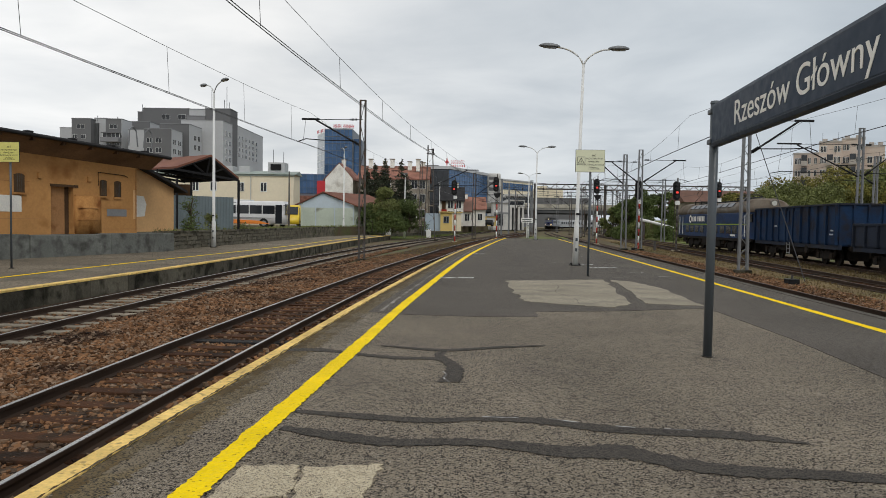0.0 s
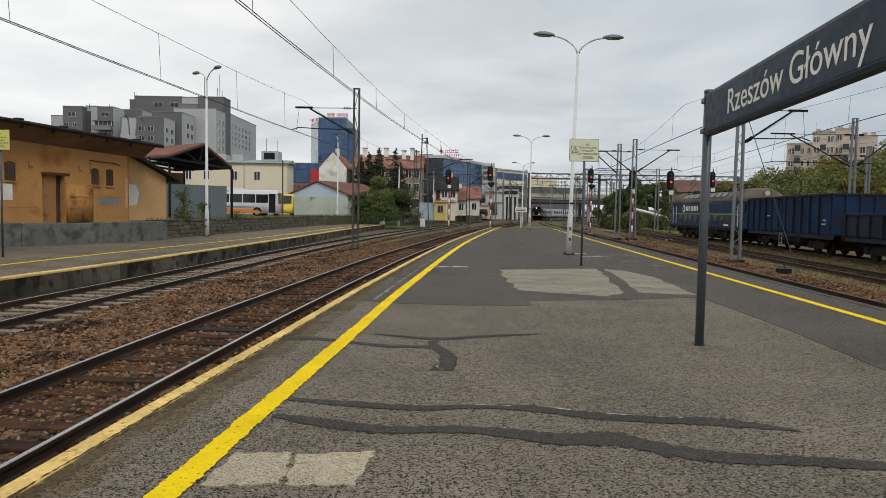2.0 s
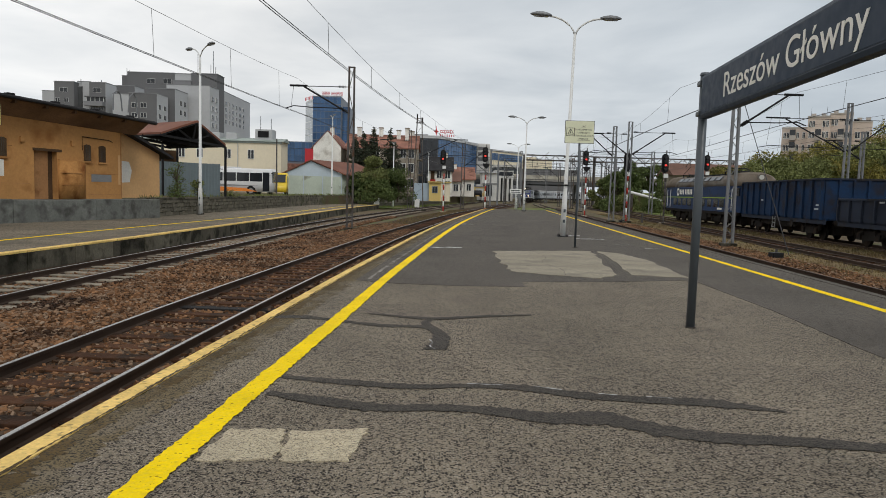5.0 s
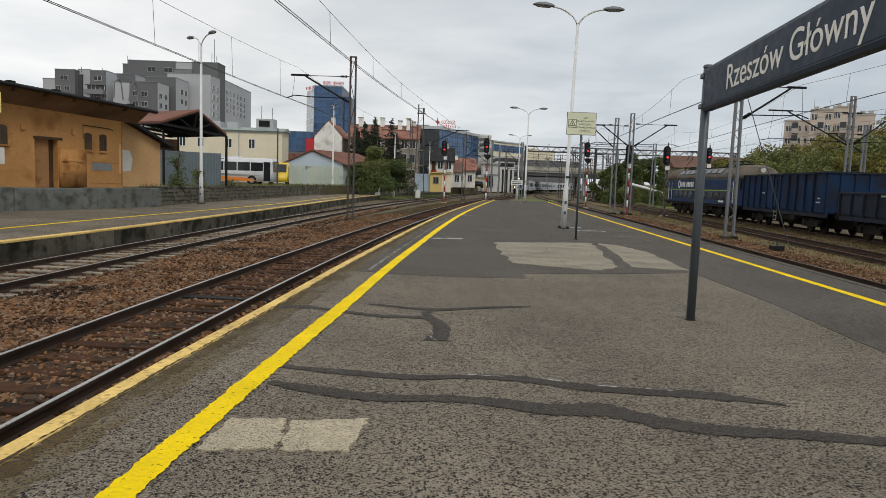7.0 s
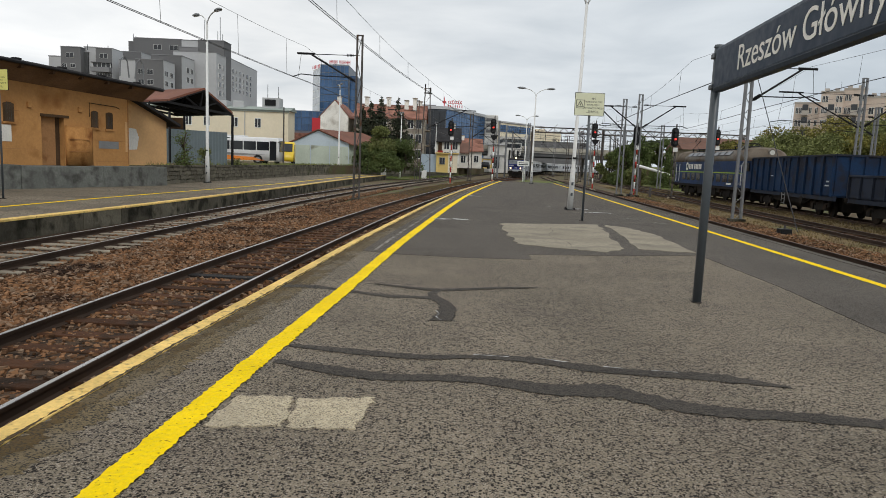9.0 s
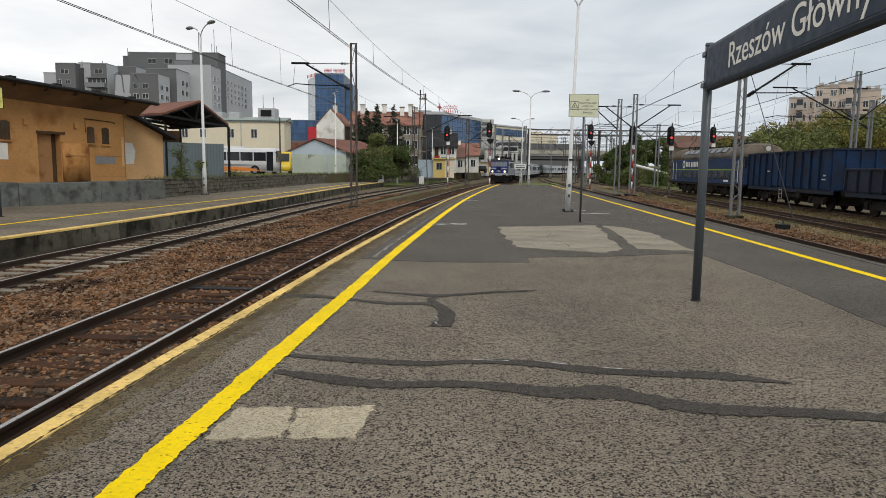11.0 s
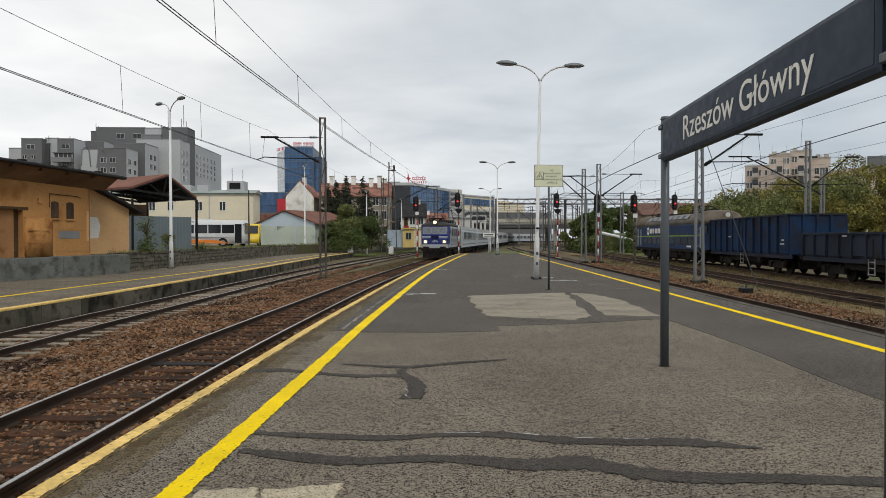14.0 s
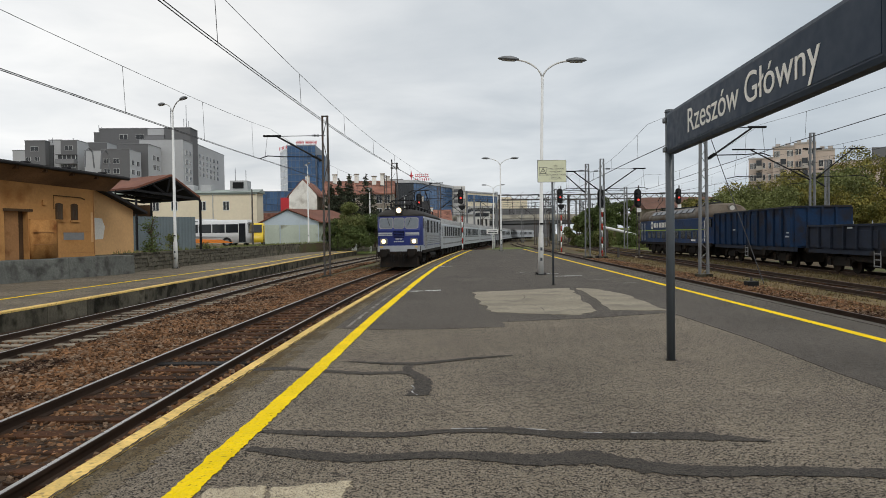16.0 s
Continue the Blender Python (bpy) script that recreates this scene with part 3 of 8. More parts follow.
def track(line, s1, label, shiny, sleeper, own0, own1, far1, sink):
    """Two rails on sleepers; the near sleepers are parts, the far ones one mesh."""
    t = thing("railway_track", pose(0, 0, 0), label, "railway track", "station tracks", "structure")
    for off in (-0.755, 0.755):
        rail_part(line, off, 0, s1, t, shiny)
    z = RAIL_Z - 0.16 - sink
    base = None
    for i, s in enumerate(np.arange(own0, own1, 0.62)):
        x, y, a = line.at(s)
        material = SLEEPER_TAR if (sleeper is SLEEPER and i in (1, 4, 9, 17, 31)) else sleeper
        turn = pose(x, y, z + random.uniform(-0.012, 0.012), 0, 0, math.degrees(a) + random.uniform(-1.0, 1.0))
        if base is None or material is not sleeper:
            ob = part("sleeper", box((-0.125, -1.3, -0.15), (0.125, 1.3, 0), 0.015), material, t)
            ob.matrix_basis = turn
            base = base or ob
        else:
            again("sleeper", base, turn, t)
    bm = bmesh.new()
    for s in np.arange(own1, far1, 0.62):
        x, y, a = line.at(s)
        quad_box(bm, (-0.125, -1.3, -0.15), (0.125, 1.3, 0), pose(x, y, z, 0, 0, math.degrees(a)))
    tagged(part("far_sleepers", bm, sleeper, t), kind="stuff")
    return t


track(TRACK_A, TRACK_A.s_of_y(262), "railway track with bright rails on rusty sleepers", True, SLEEPER, 18, 85, 170, -0.03)
track(TRACK_B, 262, "railway track on pale concrete sleepers", True, SLEEPER_CON, 30, 95, 150, -0.025)
track(TRACK_C, 265, "railway track with dull rails beside the platform", False, SLEEPER, 30, 60, 120, 0.01)
track(TRACK_D, 230, "siding with rusty rails half sunk in dry grass", False, SLEEPER, 40, 60, 120, 0.03)
track(TRACK_E, 215, "rusty siding under the freight train", False, SLEEPER, 60, 70, 110, 0.03)

# near platform: its left edge follows track A, its right edge track C
S_A0, S_A1 = EDGE_A.s_of_y(-20), EDGE_A.s_of_y(71)
left_edge = EDGE_A.side(0.03, S_A0, S_A1, 1.0)
right_edge = [(6.85 + 0.0745 * y, y) for y in np.linspace(-20, 71, 40)]
platform = thing("platform", pose(0, 0, 0), "island platform of worn patched grey asphalt", "platform", kind="structure")
outline = left_edge + right_edge[::-1]
part("surface", prism(outline, -1.0, 0.0), ASPHALT, platform, "coarse worn asphalt")
new_top = [p for p in EDGE_A.side(0.45, EDGE_A.s_of_y(11.6), S_A1, 1.5)]
smooth_outline = new_top + [(p[0] - 0.12, p[1]) for p in right_edge[::-1] if p[1] > -14]
smooth_outline += [(5.6, -14), (4.35, 0), (4.6, 6.97), (4.84, 9.45), (4.95, 12.9), (3.2, 12.3), (1.48, 11.95), (1.46, 11.3), (0.3, 11.2), (-0.8, 11.3)]
part("smooth_overlay", prism(smooth_outline, -0.02, 0.005), ASPHALT_NEW, platform, "smooth darker asphalt overlay")

# coping slabs and lines painted along both edges
for s in np.arange(S_A0, S_A1 - 1, 1.0):
    strip("coping_slab", EDGE_A, -0.005, 0.145, s + 0.006, s + 0.994, 0.012, YELLOW_OLD, "", platform, 0.12, 0.5)
for y in np.arange(-18, 70, 2.0):
    a = [(6.70 + 0.0745 * v + o, v) for v, o in ((y + 0.01, 0), (y + 0.01, 0.18), (y + 1.99, 0.18), (y + 1.99, 0))]
    part("coping_slab", prism(a, -0.1, 0.014), ASPHALT_NEW, platform)


def ragged_strip(name, line, off0, off1, s0, s1, z, material, parent, jitter, label="", step=0.07):
    """A painted line with uneven edges."""
    rng = random.Random(5)
    bm = bmesh.new()
    last = None
    j0 = j1 = 0.0
    for s in np.arange(s0, s1, step):
        j0 = 0.55 * j0 + rng.uniform(-jitter, jitter)
        j1 = 0.55 * j1 + rng.uniform(-jitter, jitter)
        p, q = line.at(s, off0 + j0), line.at(s, off1 + j1)
        cur = (bm.verts.new((p[0], p[1], z)), bm.verts.new((q[0], q[1], z)))
        if last:
            bm.faces.new((last[0], last[1], cur[1], cur[0]))
        last = cur
    return part(name, bm, material, parent, label)


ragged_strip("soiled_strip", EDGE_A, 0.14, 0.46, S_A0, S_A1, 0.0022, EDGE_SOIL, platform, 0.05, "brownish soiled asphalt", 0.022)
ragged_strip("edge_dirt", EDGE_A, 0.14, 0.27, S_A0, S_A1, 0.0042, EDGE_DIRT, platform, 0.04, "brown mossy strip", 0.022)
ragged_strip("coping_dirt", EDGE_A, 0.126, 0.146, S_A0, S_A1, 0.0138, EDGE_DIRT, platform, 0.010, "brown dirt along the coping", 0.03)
ragged_strip("yellow_line", EDGE_A, 0.835, 1.02, S_A0, S_A1, 0.009, YELLOW, platform, 0.009, "bright yellow painted safety line", 0.02)
ragged_strip("faded_line", EDGE_A, 0.62, 0.68, EDGE_A.s_of_y(11.7), EDGE_A.s_of_y(62), 0.010, FADED, platform, 0.010, "faded whitish line")
RIGHT_LINE = Line([(5.83 + 0.0745 * y, y) for y in (-20, 0, 20, 40, 70)])
ragged_strip("yellow_line", RIGHT_LINE, 0.0, 0.17, 0, RIGHT_LINE.s[-1], 0.010, YELLOW, platform, 0.005, "bright yellow painted safety line")


def blob(points, z, material, name, label, wob=0.05, n=4):
    """A flat patch with a wavering outline."""
    rng = random.Random(len(points) * 7 + n)
    out = []
    for (x0, y0), (x1, y1) in zip(points, points[1:] + points[:1]):
        for k in range(n):
            u = k / n
            out.append((x0 + (x1 - x0) * u + rng.uniform(-wob, wob) * (k > 0), y0 + (y1 - y0) * u + rng.uniform(-wob, wob) * (k > 0)))
    return part(name, prism(out, -0.01, z), material, platform, label)


blob([(1.5, 18.4), (1.42, 15.5), (1.45, 13.6), (2.2, 13.1), (3.1, 12.75), (3.6, 13.4), (4.1, 17.2), (4.4, 19.3), (3.0, 18.9)], 0.011, CONCRETE_OLD, "concrete_patch",
     "pale cracked concrete patch", 0.07, 8)
blob([(4.55, 19.2), (4.2, 15.5), (3.92, 13.5), (5.0, 13.2), (5.15, 14.8), (5.3, 17.0), (5.0, 18.8)], 0.011, CONCRETE_OLD, "concrete_patch", "pale cracked concrete patch", 0.05, 8)
blob([(-1.40, 4.05), (-1.04, 4.06), (-1.0, 3.75), (-1.02, 3.56), (-1.45, 3.52)], 0.008, CONCRETE, "concrete_patch", "pale square mortar patch", 0.022, 9)
blob([(-1.0, 4.04), (-0.5, 4.11), (-0.54, 3.8), (-0.58, 3.56), (-0.97, 3.55)], 0.008, CONCRETE, "concrete_patch", "pale square mortar patch", 0.022, 9)


def ribbon(points, widths, z, material, name, label=""):
    """A tarred seam of changing width."""
    rng = random.Random(len(points))
    L = Line(points, 0.12)
    bm, last = bmesh.new(), None
    for s in np.arange(0, L.s[-1], 0.03):
        w = float(np.interp(s / L.s[-1], np.linspace(0, 1, len(widths)), widths)) * rng.uniform(0.78, 1.2)
        p, q = L.at(s, -w / 2), L.at(s, w / 2)
        cur = (bm.verts.new((p[0], p[1], z)), bm.verts.new((q[0], q[1], z)))
        if last:
            bm.faces.new((last[0], last[1], cur[1], cur[0]))
        last = cur
    return part(name, bm, material, platform, label)


TARRED = "dark tarred repair seam"
ribbon([(-1.7, 8.05), (-1.12, 7.76), (-0.6, 7.58), (-0.33, 7.6), (-0.1, 7.5), (-0.02, 7.2)], [0.1, 0.12, 0.13, 0.16, 0.16, 0.12], 0.0062, TAR, "tar_seam", TARRED)
ribbon([(-2.2, 7.9), (-1.75, 8.0), (-1.3, 7.85)], [0.16, 0.2, 0.1], 0.0058, TAR, "tar_seam", TARRED)
ribbon([(-0.1, 8.15), (-0.2, 7.85), (-0.12, 7.5), (-0.02, 7.2), (-0.02, 6.8), (-0.08, 6.42)], [0.1, 0.11, 0.17, 0.17, 0.2, 0.27], 0.0066, TAR, "tar_seam", TARRED)
ribbon([(-0.95, 8.35), (-0.11, 8.12), (0.5, 8.35), (1.2, 8.56)], [0.05, 0.15, 0.14, 0.05], 0.0070, TAR, "tar_seam", TARRED)
ribbon([(-1.38, 5.32), (-0.8, 5.2), (-0.23, 5.12), (0.3, 5.2), (0.69, 5.16), (1.1, 5.0), (1.53, 4.93), (2.12, 4.88), (2.62, 4.7)], [0.08, 0.15, 0.15, 0.12, 0.17, 0.19, 0.17, 0.22, 0.04],
       0.0060, TAR, "tar_seam", TARRED)
ribbon([(-1.36, 4.86), (-0.9, 4.68), (-0.46, 4.56), (0.0, 4.6), (0.36, 4.55), (0.8, 4.42), (1.15, 4.46), (1.45, 4.25), (1.8, 4.12), (2.3, 4.08), (3.3, 3.95), (4.3, 4.0)],
       [0.1, 0.2, 0.17, 0.15, 0.26, 0.3, 0.22, 0.18, 0.16, 0.17, 0.13, 0.1], 0.0064, TAR, "tar_seam", TARRED)
for x0, x1, y in ((-0.36, 0.1, 18.9), (0.16, 0.62, 19.05), (1.0, 1.75, 34.0), (5.0, 6.1, 24.6), (4.9, 5.6, 26.5)):
    part("white_dash", prism([(x0, y), (x1, y + 0.05), (x1, y + 0.32), (x0, y + 0.27)], -0.01, 0.012), WHITE_OLD, platform, "worn white painted dash")

for pts in ([(1.5, 15.0), (2.1, 14.7), (2.9, 15.1), (3.7, 14.8)], [(1.6, 17.2), (2.3, 16.6), (3.0, 16.9), (4.0, 16.5)], [(2.5, 13.1), (2.6, 14.2), (2.4, 15.4), (2.7, 17.0), (2.6, 18.6)],
            [(4.3, 16.0), (4.8, 15.7), (5.2, 15.9)]):
    ribbon(pts, [0.004, 0.012, 0.007, 0.01, 0.004], 0.0125, TAR, "crack", "dark crack")
PALE = "pale scuffed streak"
for x0, y0, w in ((5.3, 24.9, 0.9), (4.0, 27.4, 0.7), (5.9, 22.4, 0.6), (6.4, 20.8, 0.5), (3.2, 30.5, 0.8), (2.4, 38.0, 1.1), (6.0, 33.0, 1.0), (5.2, 41.0, 1.2)):
    ribbon([(x0, y0), (x0 + w * 0.35, y0 + 0.12), (x0 + w * 0.7, y0 + 0.05), (x0 + w, y0 + 0.15)], [0.02, 0.07, 0.05, 0.02], 0.0085, WHITE_OLD, "scuff_mark", PALE)
scuff_rng = random.Random(23)
for k in range(26):
    x0, y0, w = scuff_rng.uniform(4.2, 6.6), scuff_rng.uniform(19.2, 31), scuff_rng.uniform(0.2, 0.7)
    ribbon([(x0, y0), (x0 + w * 0.35, y0 + scuff_rng.uniform(-0.1, 0.1)), (x0 + w * 0.7, y0 + scuff_rng.uniform(-0.1, 0.1)), (x0 + w, y0 + 0.05)], [0.01, 0.05, 0.04, 0.01], 0.0083, FADED, "scuff_mark")
for pts in ([(-0.14, 6.9), (-0.1, 6.75), (-0.13, 6.6), (-0.06, 6.42)], [(0.2, 5.24), (0.5, 5.22)], [(0.75, 5.22), (1.0, 5.12)], [(1.25, 5.05), (1.4, 5.02)], [(1.62, 5.0), (1.85, 4.97)]):
    ribbon(pts, [0.012, 0.02, 0.012], 0.0085, WHITE_OLD, "scuff_mark", PALE)

# second platform with its wall, and the raised terrain behind it
second = thing("platform", pose(0, 0, 0), "low outer platform of worn grey asphalt with a dark mossy edge wall", "platform", kind="structure")
inner = EDGE_2.side(0.0, 0, EDGE_2.s[-1], 1.5)
outer2 = [(-21, -25), (-21, 20), (-19.5, 26.5), (-16.2, 36.2), (-15.3, 46), (-14.6, 60), (-13.9, 74), (-11.0, 88)]
part("surface", prism(inner + outer2[::-1], -1.0, PLAT_Z2), PAVE_OLD, second, "worn brownish paving")
for s in np.arange(8, EDGE_2.s[-1] - 2, 2.0):
    strip("edge_slab", EDGE_2, 0.0, 0.06, s + 0.012, s + 1.988, PLAT_Z2 - 0.03, WALL_DARK, "", second, 0.55, 0.9)
    strip("coping_slab", EDGE_2, -0.20, 0.075, s + 0.01, s + 1.99, PLAT_Z2 + 0.012, YELLOW_OLD, "", second, 0.05, 0.9)
YEL_2 = Line([(-13.6, -20), (-13.3, 5), (-13.0, 18.9), (-12.7, 24.9), (-11.8, 35), (-11.1, 44.2), (-10.6, 60), (-9.9, 76), (-8.9, 86)])
strip("yellow_line", YEL_2, -0.09, 0.09, 0, YEL_2.s[-1], PLAT_Z2 + 0.006, YELLOW, "yellow painted safety line", second)
TERRACE = 0.8
terrace = part("terrace", prism([(-400, -40), (-21, -40), (-21, 20), (-19.6, 26.8), (-16.3, 36.6), (-15.4, 46), (-14.7, 60), (-14.0, 74), (-11.1, 88), (-7, 100), (0, 125), (9, 180),
                                 (14, 230), (14, 330), (-400, 330)], GZ - 0.5, TERRACE), GROUND)
tagged(terrace, "raised grey-brown yard and street behind the platforms", "ground", kind="structure")

# ---- rolling stock ----


def wheelset_parts(parent, x, r=0.5, dark=UNDER):
    for sy in (-1, 1):
        part("wheel", tube([(x, sy * 0.69, r), (x, sy * 0.83, r)], r, 18), dark, parent)


def bogie(parent, x, base, r=0.5, axles=2):
    bm = bmesh.new()
    half = base / 2 + 0.35
    for sy in (-1, 1):
        loft([[(x + u, sy * 1.0, z) for u, z in ((-half, 0.62), (-half + 0.3, 0.4), (-0.5, 0.36), (0.5, 0.36), (half - 0.3, 0.4), (half, 0.62), (half, 0.8), (-half, 0.8))],
              [(x + u, sy * 1.16, z) for u, z in ((-half, 0.62), (-half + 0.3, 0.4), (-0.5, 0.36), (0.5, 0.36), (half - 0.3, 0.4), (half, 0.62), (half, 0.8), (-half, 0.8))]], bm=bm)
        for k in range(axles):
            ax = x - base / 2 + base * k / (axles - 1)
            quad_box(bm, (ax - 0.17, sy * 1.16 - 0.08, 0.36), (ax + 0.17, sy * 1.16 + 0.08, 0.7))
            for d in (-0.32, 0.32):
                tube([(ax + d, sy * 1.12, 0.6), (ax + d, sy * 1.12, 0.92)], 0.09, 8, bm)
    quad_box(bm, (x - 0.35, -1.0, 0.5), (x + 0.35, 1.0, 0.85))
    part("bogie_frame", bm, UNDER, parent)
    for k in range(axles):
        wheelset_parts(parent, x - base / 2 + base * k / (axles - 1), r)


def buffers(parent, x, way):
    for sy in (-0.875, 0.875):
        bm = tube([(x, sy, 1.05), (x + way * 0.4, sy, 1.05)], 0.11, 12)
        tube([(x + way * 0.4, sy, 1.05), (x + way * 0.44, sy, 1.05), (x + way * 0.62, sy, 1.05)][0:2], 0.15, 12, bm)
        tube([(x + way * 0.55, sy, 1.05), (x + way * 0.6, sy, 1.05)], 0.24, 16, bm)
        tube([(x + way * 0.4, sy, 1.05), (x + way * 0.56, sy, 1.05)], 0.08, 10, bm)
        part("buffer", bm, UNDER, parent)
    bm = box((min(x, x + way * 0.3), -0.1, 0.9), (max(x, x + way * 0.3), 0.1, 1.12), 0.02)
    tube([(x + way * 0.3, 0, 1.0), (x + way * 0.34, 0, 0.75), (x + way * 0.3, 0, 0.55)], 0.04, 6, bm)
    part("coupling_hook", bm, UNDER, parent)


def pantograph(parent, x, z, up):
    bm = bmesh.new()
    h = 1.55 if up else 0.25
    for sy in (-0.75, 0.75):
        tube([(x - 0.9, sy, z), (x + (0.75 if up else 0.9), sy * 0.8, z + h * 0.5), (x, sy * 0.55, z + h)], 0.028, 6, bm)
        tube([(x + 0.9, sy, z), (x - (0.75 if up else 0.9), sy * 0.8, z + h * 0.5), (x, sy * 0.55, z + h)], 0.028, 6, bm)
    for d in (-0.15, 0.15):
        tube([(x + d, -0.95, z + h - 0.12), (x + d, -0.7, z + h + 0.03), (x + d, 0.7, z + h + 0.03), (x + d, 0.95, z + h - 0.12)], 0.025, 6, bm)
    for sx in (-0.9, 0.9):
        tube([(x + sx, -0.8, z), (x + sx, 0.8, z)], 0.035, 6, bm)
    for sx in (-0.9, 0.9):
        for sy in (-0.7, 0.7):
            tube([(x + sx, sy, z - 0.28), (x + sx, sy, z)], 0.055, 8, bm)
    part("pantograph", bm, BLACK, parent)


def passenger_loco():
    """An electric locomotive 15.9 m long; it faces +x, and z = 0 is the rail head."""
    t = thing("locomotive", pose(0, 0, 0), "blue and light grey electric locomotive with lit headlamps hauling coaches", "locomotive")
    L, W = 7.35, 1.5
    low, knee, top = 1.52, 2.5, 3.42

    def span_x(way, a, b):
        return min(way * a, way * b), max(way * a, way * b)

    wall = [(-W, 1.2), (-W, top - 0.12), (-W + 0.04, top), (W - 0.04, top), (W, top - 0.12), (W, 1.2)]
    part("body", loft([[(x, y, z) for y, z in wall] for x in (-L + 0.75, L - 0.75)]), LOCO_SILVER, t, "light grey body side")
    for way in (1, -1):
        ring0 = [(-W, low), (-W, knee), (-W, top), (W, top), (W, knee), (W, low)]
        nose = [(L - 0.04, -1.34, low), (L + 0.02, -1.36, knee), (L - 0.26, -1.3, top), (L - 0.26, 1.3, top), (L + 0.02, 1.36, knee), (L - 0.04, 1.34, low)]
        bm = loft([[(way * (L - 0.75), y, z) for y, z in ring0], [(way * x, y, z) for x, y, z in nose]], caps=False)
        nv = bm.verts[:][-6:]
        for ring in ((0, 1, 4, 5), (1, 2, 3, 4)):
            bm.faces.new([nv[k] for k in ring])
        cab = part("cab_front", bm, LOCO_BLUE, t, "dark blue cab front")

        def on_front(y0, y1, z0, z1, out, thick, cut=0.0):
            def fx(z):
                return L + 0.02 - (z - knee) * 0.304 if z > knee else L - 0.04 + (z - low) * 0.061
            ring = [(y0 + cut, z0), (y1 - cut, z0), (y1, z0 + cut), (y1, z1 - cut), (y1 - cut, z1), (y0 + cut, z1), (y0, z1 - cut), (y0, z0 + cut)]
            return loft([[(way * (fx(z) + o), y, z) for y, z in ring] for o in (out, out + thick)])

        part("skirt_band", loft([[(way * (L - 0.75), y, z) for y, z in ((-W, 1.12), (W, 1.12), (W, low), (-W, low))], [(way * (L + 0.03), y, z) for y, z in ((-1.38, 1.12), (1.38, 1.12), (1.38, low), (-1.38, low))]]),
             LOCO_SILVER, cab, "light grey band under the cab")
        for y0, y1 in ((-1.22, -0.42), (-0.31, 0.31), (0.42, 1.22)):
            w = part("windscreen", on_front(y0, y1, 2.64, 3.27, 0.0, 0.022, 0.07), CAB_GLASS_SKY, cab, "windscreen with the sky's grey reflection in its colour")
            part("frame", on_front(y0 - 0.045, y1 + 0.045, 2.595, 3.315, 0.0, 0.014, 0.09), BEAM_GREY, w, "grey window seal")
        for y in (-0.8, 0.8):
            part("wiper", tube([(way * (L - 0.16), y * 0.95, 3.3), (way * (L - 0.1), y * 0.85, 3.05), (way * (L - 0.02), y * 0.72, 2.8)], 0.014, 5), BLACK, cab)
        part("cornice", loft([[(way * (L - 0.75), -W - 0.02, top), (way * (L - 0.75), W + 0.02, top), (way * (L - 0.75), W + 0.02, top + 0.07), (way * (L - 0.75), -W - 0.02, top + 0.07)],
                              [(way * (L - 0.2), -1.33, top), (way * (L - 0.2), 1.33, top), (way * (L - 0.2), 1.33, top + 0.07), (way * (L - 0.2), -1.33, top + 0.07)]]), LOCO_ROOF, cab)
        for y0, y1 in ((-1.32, -0.42), (0.42, 1.32)):
            st_ = part("stripe", on_front(y0, y1, 2.16, 2.36, 0.0, 0.010), COACH_GREY, cab, "pale grey stripe")
            part("stripe_edge", on_front(y0, y1, 2.22, 2.245, 0.004, 0.010), LOCO_BLUE, st_)
        vent = part("vent_panel", on_front(-0.34, 0.34, 2.02, 2.46, 0.0, 0.02), VENT_DARK, cab, "dark vent panel")
        for z in (2.1, 2.2, 2.3, 2.4):
            part("slat", on_front(-0.3, 0.3, z - 0.03, z, 0.02, 0.02), LOCO_BLUE, vent)
        for z, w in ((1.9, 0.22), (1.74, 0.33)):
            for k in range(5):
                part("number_bar", on_front(-w + k * w * 0.41, -w + k * w * 0.41 + w * 0.3, z, z + 0.085, 0.0, 0.012), COACH_GREY, cab)
        for y, z, r in ((-0.98, 1.79, 0.13), (0.98, 1.79, 0.13), (0.0, 3.78, 0.16)):
            x = L + (0.0 if z < 2 else -0.2)
            if z < 2:
                lamp = part("headlamp", on_front(y - 0.24, y + 0.24, z - 0.19, z + 0.19, 0.0, 0.05, 0.05), BEAM_GREY, cab, "grey headlamp panel")
            else:
                lamp = part("headlamp", box((*[span_x(way, x - 0.7, x + 0.04)[0]], -0.24, 3.5), (span_x(way, x - 0.7, x + 0.04)[1], 0.24, 4.02), 0.06), LOCO_ROOF, cab, "roof headlamp box")
            part("rim", tube([(way * (x - 0.1), y, z), (way * (x + 0.07), y, z)], r + 0.035, 18), BEAM_GREY, lamp)
            part("lens", tube([(way * (x + 0.07), y, z), (way * (x + 0.085), y, z)], r, 18), HEADLAMP if way > 0 else LENS_DARK, lamp, "lit warm white lens" if way > 0 else "")
        for y in (-1.12, 1.12):
            part("marker_box", on_front(y - 0.09, y + 0.09, 1.38, 1.5, 0.04, 0.05), HUT_YELLOW, cab, "small yellow step plate")
        part("buffer_beam", box((span_x(way, L - 0.5, L + 0.06)[0], -1.4, 0.8), (span_x(way, L - 0.5, L + 0.06)[1], 1.4, 1.14), 0.03), UNDER, t, "sooty buffer beam")
        buffers(t, way * (L + 0.06), way)
